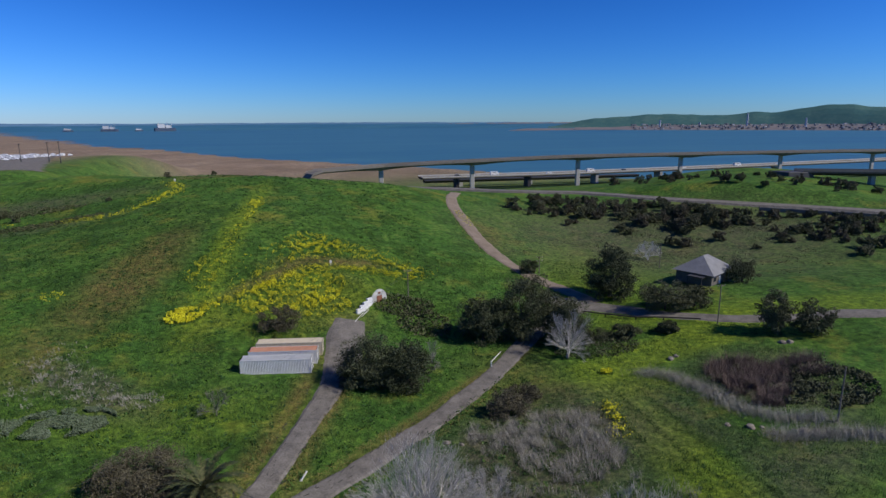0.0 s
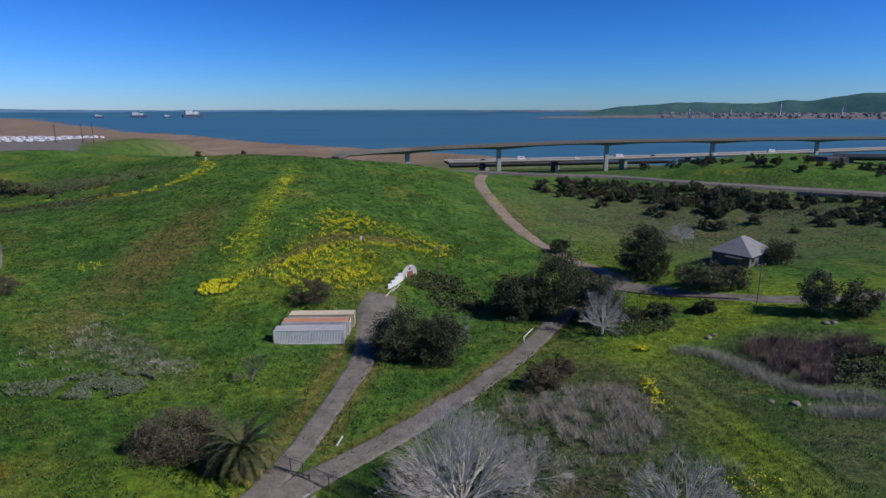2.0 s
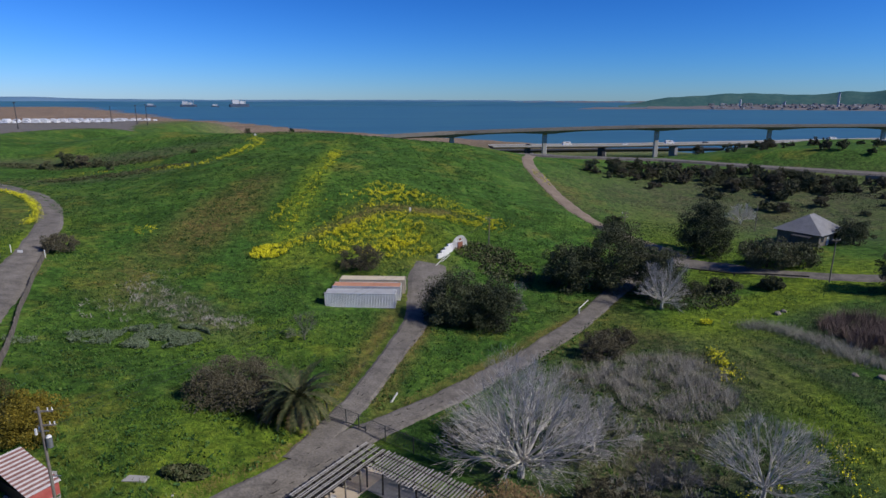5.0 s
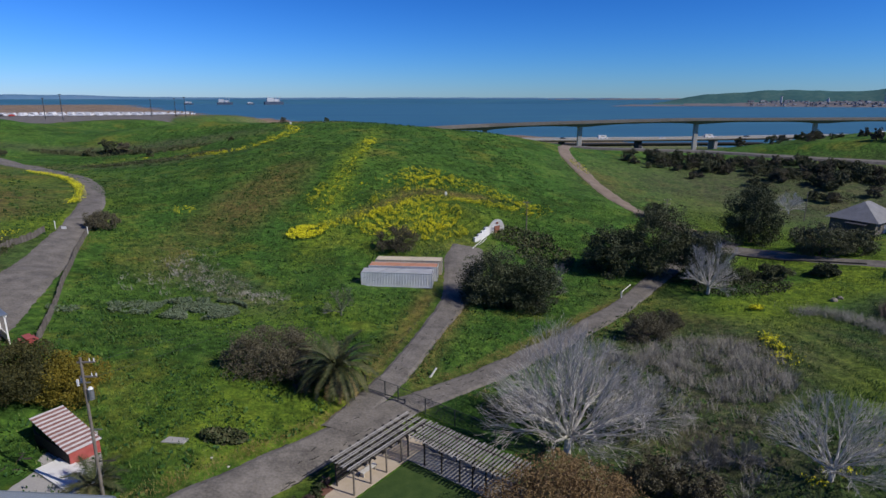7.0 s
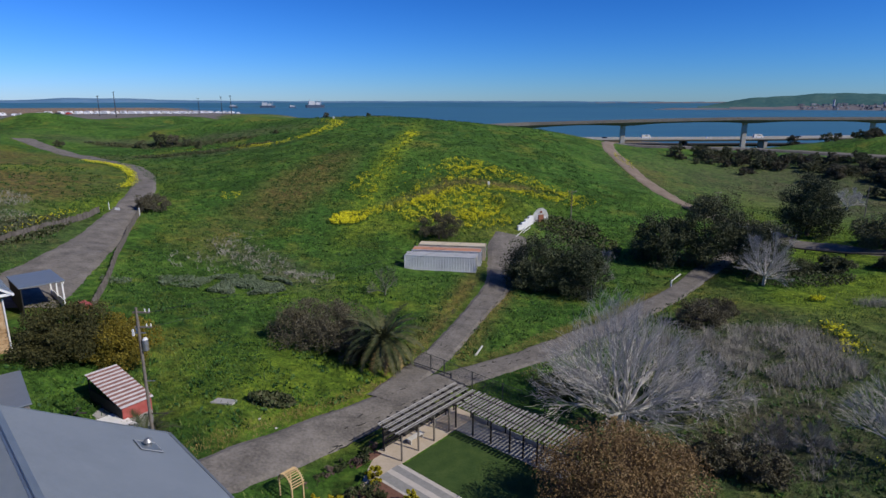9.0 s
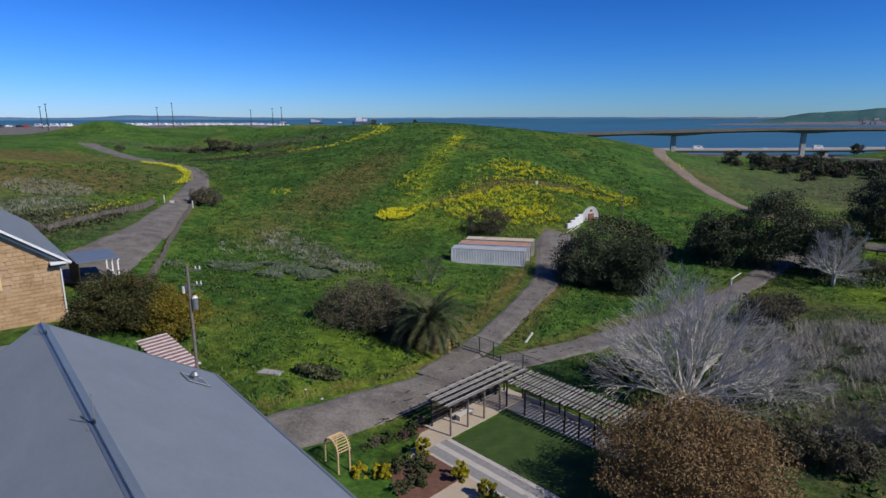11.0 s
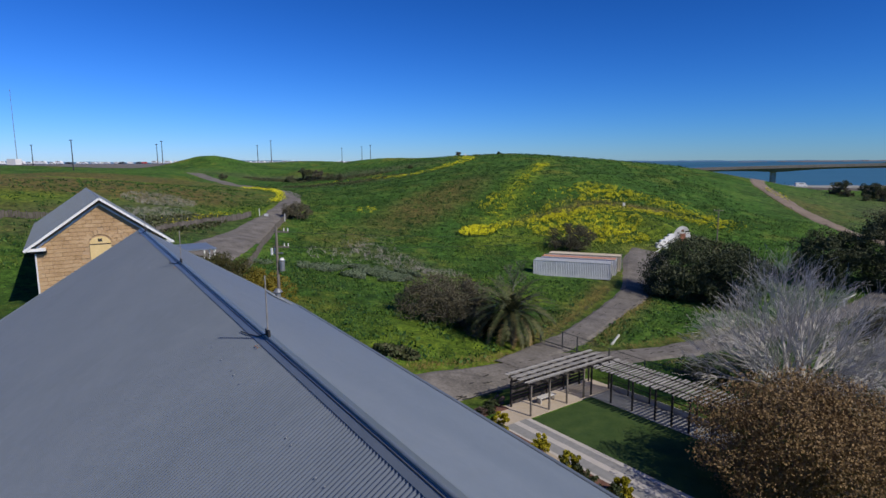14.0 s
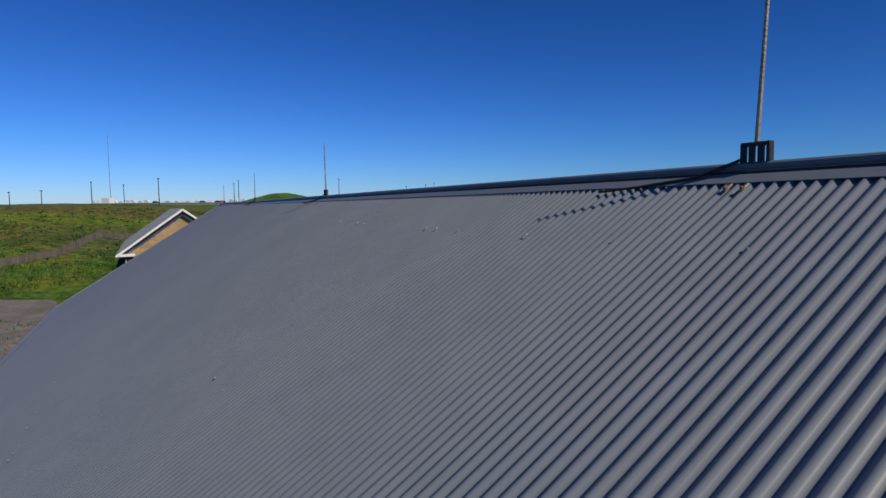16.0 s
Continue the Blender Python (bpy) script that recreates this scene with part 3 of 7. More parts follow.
# ---- roads ----
def ribbon(name, pts, material, label, lift=0.06, jag=0.25, kind="structure", thick=0.25, parent=None):
    """A road laid on the land along (x, y, width), with ragged edges."""
    P, W = [], []
    for (x0, y0, w0), (x1, y1, w1) in zip(pts, pts[1:]):
        n = max(2, int(math.hypot(x1 - x0, y1 - y0) / 1.2))
        for i in range(n):
            P.append((x0 + (x1 - x0) * i / n, y0 + (y1 - y0) * i / n))
            W.append(w0 + (w1 - w0) * i / n)
    P.append(pts[-1][:2])
    W.append(pts[-1][2])
    P = np.array(P)
    for _ in range(12):
        P[1:-1] = (P[:-2] + P[1:-1] * 2 + P[2:]) / 4
    d = np.gradient(P, axis=0)
    d /= np.linalg.norm(d, axis=1)[:, None]
    nrm = np.column_stack((-d[:, 1], d[:, 0]))
    cols = 7
    vs, fs = [], []
    for i, (p, q, w) in enumerate(zip(P, nrm, W)):
        for c in range(cols):
            s = c / (cols - 1) * 2 - 1
            e = 0.0
            if c in (0, cols - 1):
                e = jag * noise.noise((p[0] * 0.6, p[1] * 0.6, c * 3.1)) + jag * 0.6 * noise.noise((p[0] * 2.1, p[1] * 2.1, c))
            x, y = p + q * (s * w / 2 + e)
            zc = ht(x, y) + 0.35 * lump_at(x, y)
            vs.append((x, y, zc + lift + 0.05 * (1 - s * s) - (thick if c in (0, cols - 1) else 0)))
    for i in range(len(P) - 1):
        for c in range(cols - 1):
            o = i * cols + c
            fs.append((o, o + cols, o + cols + 1, o + 1))
    ob = raw(name, vs, fs, material, parent)
    return tagged(ob, label, "road", kind=kind)


def lump_at(x, y):
    near = math.exp(-max(0, math.hypot(x, y - 130) - 150) / 120)
    quiet = 1 - float(sig((15 - math.hypot(x - 2, y - 44)) / 1.5)) - float(sig((15 - math.hypot(x + 50, y - 52)) / 2))
    return (noise.noise((x * 0.09, y * 0.09, 0)) + 0.45 * noise.noise((x * 0.31, y * 0.31, 4))) * near * min(1, max(0, quiet))


def top(x, y):
    return ht(x, y) + 0.35 * lump_at(x, y)


ribbon("road_main", [(-30, 30, 6), (-19, 41, 6), (-9.3, 52.4, 5.2), (-2.2, 60.2, 4.6), (5.1, 67.6, 4.3), (13.5, 74.8, 4.3), (25.2, 85.0, 4.3), (37, 97, 4.5), (46, 108, 4.5), (60, 122, 5), (72, 126, 5)], M_ASPHALT, "cracked grey asphalt lane through the meadow", 0.12)
ribbon("road_drive", [(-6, 57.5, 4.2), (-1.0, 69.3, 3.6), (4.3, 84, 4.0), (9.2, 97.9, 5.0), (11.6, 108, 8.0), (12.5, 116, 9.0), (14, 123, 7.0)], M_ASPHALT, "cracked grey asphalt drive up to the containers", 0.14)
ribbon("road_track", [(74, 127, 5), (70.5, 136.1, 5.0), (66.3, 147.9, 5.2), (63.6, 158.9, 5.4), (61.2, 172.8, 5.6), (61.0, 194.1, 5.8), (62.2, 221.6, 6), (66, 240, 5), (74, 262, 5)], M_DIRT, "brown dirt track climbing past the hill", 0.15, 0.5)
ribbon("road_east", [(63, 133, 6), (74.8, 123.3, 6), (81.6, 116.1, 5), (94.7, 104.8, 4.5), (122.3, 94.2, 5), (170, 84, 5)], M_ASPHALT, "narrow grey asphalt lane below the house", 0.16)
ribbon("road_west", [(-50.5, 70, 14), (-52.5, 82, 11), (-54.6, 96, 8), (-58.2, 110, 6.5), (-61.5, 122, 6), (-65.5, 136, 6), (-72.5, 151, 6), (-86, 171, 6), (-104, 189, 6.5), (-126, 203, 7), (-150, 222, 8)], M_ASPHALT, "worn grey road curving up to the plateau", 0.14)
ribbon("road_yard", [(-36, 14, 16), (-43, 30, 17), (-50, 40, 15), (-57, 46, 11), (-62.5, 51, 7)], M_ASPHALT, "grey asphalt yard beside the stone hall", 0.12)
ribbon("road_highway", [(x, y, 11) for x, y in HIGHWAY], M_ASPHALT, "pale concrete highway along the slope", 0.8, 0.0, thick=1.6)


# ---- the near hall with the corrugated roof ----
BU = Vector((0.698, -0.716, 0)).normalized()
BN = Vector((-BU.y, BU.x, 0))
BA = Vector((-18.57, 28.86, 0))
RIDGE_Z, EAVE_Z, HALF = 15.45, 11.15, 6.75
ROOF_END = -1.5
B_LEN = 46.0
BM = Matrix((( BU.x, BN.x, 0, BA.x), (BU.y, BN.y, 0, BA.y), (0, 0, 1, 0), (0, 0, 0, 1)))


def corrugated_slope(name, side, parent):
    """One roof slope of wavy sheet, the waves running from ridge to eave."""
    pitch, amp, per = 0.0677, 0.0112, 8
    n = int((B_LEN - ROOF_END) / pitch * per)
    vs, fs = [], []
    rows = 4
    for i in range(n + 1):
        u = ROOF_END + i * pitch / per
        w = amp * math.sin(2 * math.pi * i / per)
        for q in range(rows):
            k = q / (rows - 1)
            sag = -0.012 * math.sin(k * 3.1) * (0.5 + 0.5 * noise.noise((u * 0.3, 0, 0)))
            vs.append((u, side * (0.06 + (HALF - 0.06) * k), RIDGE_Z - 0.04 - (RIDGE_Z - EAVE_Z) * k + w + sag))
    for i in range(n):
        for q in range(rows - 1):
            o = i * rows + q
            fs.append((o, o + rows, o + rows + 1, o + 1) if side < 0 else (o, o + 1, o + rows + 1, o + rows))
    ob = raw(name, vs, fs, M_ROOF, parent)
    ob.data.polygons.foreach_set("use_smooth", np.ones(len(fs), dtype=bool))
    return ob


def gable(bm, x, y0, y1, z0, ze, zr, thick):
    ym = (y0 + y1) / 2
    prof = [(y0, z0), (y1, z0), (y1, ze), (ym, zr), (y0, ze)]
    a = [bm.verts.new((x, y, z)) for y, z in prof]
    b = [bm.verts.new((x + thick, y, z)) for y, z in prof]
    bm.faces.new(a)
    bm.faces.new(b[::-1])
    for i in range(5):
        j = (i + 1) % 5
        bm.faces.new((a[j], a[i], b[i], b[j]))
    return bm


def build_hall():
    t = empty("hall", BM, "long hall with a grey corrugated steel gable roof", "building")
    for s in (-1, 1):
        corrugated_slope("roof_slope", s, t)
        bm = bmesh.new()
        slope = math.atan2(RIDGE_Z - EAVE_Z, HALF)
        fw = 0.13 if s < 0 else 0.24
        vs = [bm.verts.new(v) for v in ((ROOF_END, 0.0, RIDGE_Z + 0.014), (B_LEN, 0.0, RIDGE_Z + 0.014), (B_LEN, s * fw, RIDGE_Z + 0.014 - fw * math.tan(slope)), (ROOF_END, s * fw, RIDGE_Z + 0.014 - fw * math.tan(slope)))]
        low = [bm.verts.new(v.co - Vector((0, 0, 0.004))) for v in vs]
        bm.faces.new(vs)
        bm.faces.new(low[::-1])
        for i in range(4):
            bm.faces.new((vs[(i + 1) % 4], vs[i], low[i], low[(i + 1) % 4]))
        bmesh.ops.recalc_face_normals(bm, faces=bm.faces[:])
        part("ridge_flashing", bm, M_CAP, t)
        boxed("gutter", ((B_LEN + ROOF_END) / 2, s * (HALF + 0.05), EAVE_Z - 0.06, B_LEN - ROOF_END, 0.12, 0.12), M_CAP, t, bevel=0.02)
        boxed("side_wall", (B_LEN / 2, s * (HALF - 0.55), 5.0, B_LEN - 0.9, 0.5, 12.2), M_SANDSTONE, t)
        bm = bmesh.new()
        ln = math.hypot(HALF, RIDGE_Z - EAVE_Z)
        box(bm, 0, 0, 0, 0.05, ln, 0.22, m=Matrix.Translation((ROOF_END - 0.03, s * HALF / 2, (RIDGE_Z + EAVE_Z) / 2 - 0.1)) @ Matrix.Rotation(-s * slope, 4, "X"))
        part("barge_board", bm, M_CAP, t)
    for x in (0.25, B_LEN - 0.75):
        bm = bmesh.new()
        gable(bm, x, -HALF + 0.8, HALF - 0.8, -1.1, EAVE_Z, RIDGE_Z - 0.5, 0.5)
        part("gable_wall", bm, M_SANDSTONE, t)
    # the ridge roll and the conductor beside it
    bm = bmesh.new()
    rod(bm, (ROOF_END, 0, RIDGE_Z + 0.016), (B_LEN, 0, RIDGE_Z + 0.016), 0.026, seg=12)
    part("ridge_roll", bm, M_CAP, t, "rounded blue-grey ridge roll")
    bm = bmesh.new()
    pts = [(u, -0.05 + 0.004 * noise.noise((u, 0, 0)), RIDGE_Z - 0.012 + 0.003 * noise.noise((u * 2, 3, 0))) for u in np.arange(ROOF_END + 0.1, B_LEN, 0.8)]
    tube(bm, pts, 0.006, 5)
    part("conductor_cable", bm, M_CABLE, t, "dark lightning conductor cable")
    # sheet-end row under the flashing, screws in rows
    bm = bmesh.new()
    r = random.Random(5)
    for u in np.arange(6, 36, 0.0677 * 3):
        for k in (0.08, 0.36, 0.64, 0.92):
            if r.random() < (0.3 if k < 0.1 else 0.12):
                y = -(0.06 + (HALF - 0.06) * (k + r.uniform(-0.004, 0.004)))
                z = RIDGE_Z - 0.04 - (RIDGE_Z - EAVE_Z) * k + 0.0125
                box(bm, u + 0.019, y, z, 0.013, 0.013, 0.01)
    o = part("roof_screws", bm, M_SCREW, t, "small zinc roofing screws")
    o["kind"] = "stuff"
    return t


hall = build_hall()
for face in (1,):
    vt = empty("roof_vent", BM @ Matrix.Translation((0.9, 5.1, RIDGE_Z - 5.1 * (RIDGE_Z - EAVE_Z) / HALF)), "galvanised roof vent on a lead flashing plate", "vent")
    sl = math.atan2(RIDGE_Z - EAVE_Z, HALF)
    bm = bmesh.new()
    box(bm, 0, 0, 0.02, 1.1, 1.1, 0.02, m=Matrix.Rotation(-sl, 4, "X"))
    part("flashing_plate", bm, M_CAP, vt, "flat flashing plate")
    for dx, dy, sx, sy in ((0, -0.5, 1.03, 0.03), (0, 0.5, 1.03, 0.03), (-0.5, 0, 0.03, 0.97), (0.5, 0, 0.03, 0.97)):
        boxed("sealant_edge", (dx, dy, 0.036, sx, sy, 0.014), M_CONTG, vt, "white sealant line", m=Matrix.Rotation(-sl, 4, "X"))
    bm = bmesh.new()
    rod(bm, (0, 0, -0.05), (0, 0, 0.3), 0.13, seg=12)
    part("pipe", bm, M_METAL, vt)
    bm = bmesh.new()
    rod(bm, (0, 0, 0.28), (0, 0, 0.42), 0.22, 0.1, seg=14)
    part("cowl", bm, M_METAL, vt)


def build_rod(u, tall, lean):
    t = empty("lightning_rod", BM @ Matrix.Translation((u, 0, RIDGE_Z + 0.05)), "slim weathered lightning rod on a rusty ridge bracket", "lightning rod", "rods along the roof ridge")
    bm = bmesh.new()
    rod(bm, (0, 0, 0.08), (lean, 0, tall), 0.0135, 0.01, 8)
    part("rod", bm, M_BRONZE, t)
    bm = bmesh.new()
    rod(bm, (lean, 0, tall), (lean * 1.05, 0, tall + 0.06), 0.014, 0.006, 8)
    part("tip", bm, M_BRONZE, t)
    bm = bmesh.new()
    box(bm, 0, 0, 0.085, 0.17, 0.04, 0.02, bevel=0.004)
    for x in (-0.075, -0.026, 0.026, 0.075):
        box(bm, x, 0, 0.035, 0.024, 0.036, 0.1, bevel=0.004)
    part("bracket", bm, M_CABLE, t, "black iron bracket")
    for x in (-0.06, 0.1):
        bm = bmesh.new()
        box(bm, 0, 0, 0, 0.018, 0.07, 0.012, m=Matrix.Translation((x * 0.6, -0.17, -0.145)) @ Matrix.Rotation(0.56, 4, "X"), bevel=0.004)
        part("clamp", bm, M_BRONZE, t, "rusty strap clamp")
        bm = bmesh.new()
        bmesh.ops.create_icosphere(bm, subdivisions=1, radius=0.014, matrix=Matrix.Translation((x * 0.6, -0.19, -0.15)))
        part("bolt", bm, M_RUST, t)
    bm = bmesh.new()
    tube(bm, [(-0.06, -0.02, 0.01), (-0.3, -0.08, -0.078), (-0.7, -0.15, -0.122), (-1.0, -0.185, -0.144)], 0.009, 5)
    part("lead", bm, M_CABLE, t)
    return t


for u, tall, lean in ((0.25, 0.75, 0.0), (9.25, 0.82, 0.02), (17.7, 0.9, -0.02), (26.35, 0.86, 0.04), (35, 1.2, 0.0)):
    build_rod(u, tall, lean)

# ---- the stone hall ----
SX = Vector((-0.707, 0.707, 0))
SM = Matrix(((SX.x, 0.707, 0, -44.2), (SX.y, 0.707, 0, 54.7), (0, 0, 1, 0), (0, 0, 0, 1)))
S_LEN, S_HALF, S_Z0, S_EAVE, S_RIDGE = 28.0, 5.3, 4.2, 11.1, 15.0


def build_stone_hall():
    t = empty("stone_hall", SM, "sandstone block hall with a grey metal gable roof and white trim", "building")
    fm = bmesh.new()
    gable(fm, 0.06, -S_HALF, S_HALF, S_Z0, S_EAVE, S_RIDGE - 0.15, 0.5)
    wall = part("gable_wall", fm, M_MORTAR, t)
    # ashlar blocks on the gable, leaving the arched opening clear
    r = random.Random(11)
    h = 0.36
    z = S_Z0
    meshes = {}
    while z < S_RIDGE - 0.3:
        half = S_HALF if z + h < S_EAVE else S_HALF * (S_RIDGE - 0.15 - z - h) / (S_RIDGE - 0.15 - S_EAVE)
        y = -half
        while y < half - 0.15:
            w = min(r.choice((0.5, 0.65, 0.8, 0.95)), half - y)
            cy, cz = y + w / 2, z + h / 2
            inside = abs(cy + 0.15) < 0.95 + w * 0.35 and 8.7 < cz < 11.4 + math.sqrt(max(0, 0.9 - (cy + 0.15) ** 2))
            if not inside and w > 0.12:
                key = round(w, 2)
                if key not in meshes:
                    b2 = bmesh.new()
                    box(b2, 0, 0, 0, 0.1, w - 0.02, h - 0.02, bevel=0.014)
                    me = bpy.data.meshes.new("block")
                    b2.to_mesh(me)
                    b2.free()
                    me.materials.append(M_SANDSTONE)
                    meshes[key] = me
                o = new("block", meshes[key])
                o.parent = wall
                o.location = (0.04 - r.uniform(0, 0.02), cy, cz)
            y += w
        z += h
    bm = bmesh.new()
    d = boxed("loft_door", (-0.01, -0.15, 9.9, 0.08, 1.74, 2.1), M_CREAM, t, "boarded arched loft opening, cream", bevel=0.01)
    outline = [(-0.15 + 0.87 * math.cos(a), 10.95 + 0.66 * math.sin(a)) for a in np.linspace(0, math.pi, 15)]
    front = [bm.verts.new((-0.05, y, zz)) for y, zz in outline]
    back = [bm.verts.new((0.05, y, zz)) for y, zz in outline]
    bm.faces.new(front)
    bm.faces.new(back[::-1])
    for q in range(15):
        bm.faces.new((front[q], back[q], back[(q + 1) % 15], front[(q + 1) % 15]))
    bmesh.ops.recalc_face_normals(bm, faces=bm.faces[:])
    part("arched_head", bm, M_CREAM, d)
    boxed("loft_rail", (-0.07, -0.15, 10.9, 0.05, 1.75, 0.07), M_DARKWOOD, d)
    boxed("loft_sign", (-0.07, -0.15, 11.27, 0.05, 0.34, 0.26), M_DARKWOOD, d)
    boxed("sill", (-0.05, -0.15, 8.68, 0.25, 1.3, 0.12), M_DARKWOOD, t)
    bm = bmesh.new()
    for a in np.linspace(0.1, math.pi - 0.1, 11):
        box(bm, 0, 0, 0, 0.1, 0.28, 0.42, m=Matrix.Translation((0.0, -0.15 + 1.15 * math.cos(a), 11.05 + 0.95 * math.sin(a))) @ Matrix.Rotation(a - math.pi / 2, 4, "X"), bevel=0.015)
    part("arch_stones", bm, M_SANDSTONE, t)
    for s in (-1, 1):
        boxed("side_wall", (S_LEN / 2 + 0.3, s * (S_HALF - 0.25), (S_Z0 + S_EAVE) / 2, S_LEN - 0.6, 0.5, S_EAVE - S_Z0), M_SANDSTONE, t)
        sl = math.atan2(S_RIDGE - S_EAVE, S_HALF)
        ln = math.hypot(S_HALF + 0.75, (S_RIDGE - S_EAVE) * (S_HALF + 0.75) / S_HALF)
        mm = Matrix.Translation((S_LEN / 2 - 0.35, s * (S_HALF + 0.75) / 2, S_RIDGE + 0.22 - (S_RIDGE - S_EAVE) / S_HALF * (S_HALF + 0.75) / 2)) @ Matrix.Rotation(-s * sl, 4, "X")
        boxed("roof_slope", (0, 0, 0, S_LEN + 0.9, ln, 0.1), M_ROOF, t, m=mm)
        bm = bmesh.new()
        for u in np.arange(-S_LEN / 2, S_LEN / 2, 0.6):
            box(bm, u, 0, 0.065, 0.04, ln - 0.05, 0.03, m=mm)
        part("roof_seams", bm, M_ROOF, t)
        m2 = Matrix.Translation((-0.83, s * (S_HALF + 0.75) / 2, S_RIDGE + 0.16 - (S_RIDGE - S_EAVE) / S_HALF * (S_HALF + 0.75) / 2)) @ Matrix.Rotation(-s * sl, 4, "X")
        boxed("barge_board", (0, 0, 0, 0.06, ln, 0.2), M_WHITE, t, "white-painted barge board", m=m2)
        m3 = Matrix.Translation((-0.0, s * (S_HALF) / 2, S_RIDGE - 0.36 - (S_RIDGE - S_EAVE) / 2)) @ Matrix.Rotation(-s * sl, 4, "X")
        boxed("frieze_board", (-0.03, 0, 0, 0.08, ln * 0.9, 0.16), M_WHITE, t, m=m3)
        boxed("soffit", (-0.4, s * (S_HALF + 0.75) / 2, S_RIDGE + 0.06 - (S_RIDGE - S_EAVE) / S_HALF * (S_HALF + 0.75) / 2, 0.8, 0.02, 0.02), M_DARKWOOD, t)
        m4 = Matrix.Translation((-0.42, s * (S_HALF + 0.75) / 2, S_RIDGE + 0.08 - (S_RIDGE - S_EAVE) / S_HALF * (S_HALF + 0.75) / 2)) @ Matrix.Rotation(-s * sl, 4, "X")
        boxed("eave_soffit", (0, 0, 0, 0.72, ln - 0.1, 0.03), M_DARKWOOD, t, m=m4)
        boxed("cornice_return", (-0.35, s * (S_HALF - 0.1), S_EAVE - 0.32, 0.85, 1.6, 0.26), M_WHITE, t, "white cornice return", bevel=0.03)
        # dark block under the return stands in for the shade there
        boxed("cornice_shade", (-0.1, s * (S_HALF - 0.3), S_EAVE - 0.58, 0.3, 1.3, 0.24), M_DARKWOOD, t)
        bm = bmesh.new()
        rod(bm, (-0.12, s * (S_HALF - 0.08), S_Z0), (-0.12, s * (S_HALF - 0.08), S_EAVE - 0.6), 0.07, seg=8)
        part("downpipe", bm, M_WHITE, t)
    bm = bmesh.new()
    gable(bm, S_LEN - 0.5, -S_HALF, S_HALF, S_Z0, S_EAVE, S_RIDGE - 0.15, 0.5)
    part("gable_wall", bm, M_SANDSTONE, t)
    return t


build_stone_hall()

# ---- open porch shelter beside the stone hall ----
pt = empty("porch_shelter", SM @ Matrix.Translation((11.4, 9.9, -0.5)), "open-sided shelter with a flat blue-grey metal roof on posts", "shelter")
boxed("roof_sheet", (2.6, 0.4, 8.6, 6.5, 4.4, 0.12), M_ROOF, pt, bevel=0.02, m=Matrix.Rotation(0.0, 4, "Y"))
for x, y in ((-0.4, 2.3), (5.6, 2.3), (2.6, 2.3)):
    boxed("post", (x, y, 6.8, 0.16, 0.16, 3.6), M_WHITE, pt)
boxed("half_wall", (2.6, 2.35, 5.7, 6.0, 0.1, 1.0), M_WHITE, pt, "white half-height boarding")
boxed("back_wall", (2.6, -1.6, 6.8, 6.2, 0.1, 3.4), M_DARK, pt)
boxed("beam", (2.6, 2.4, 8.42, 6.4, 0.14, 0.22), M_WHITE, pt)

low = empty("lean_to_roof", pose(-35.3, 47.15, 0, 0, 0, -50), "low blue-grey sheet metal roof between the halls", "shed")
boxed("roof_sheet", (0, 0, 6.3, 7.2, 6.5, 0.1), M_ROOF, low, bevel=0.02)
boxed("shed_wall", (0, 0, 5.2, 6.9, 6.2, 2.2), M_HOUSEWALL, low)

# ---- containers ----
CE = Vector((0.9864, -0.164, 0))
CN = Vector((0.164, 0.9864, 0))


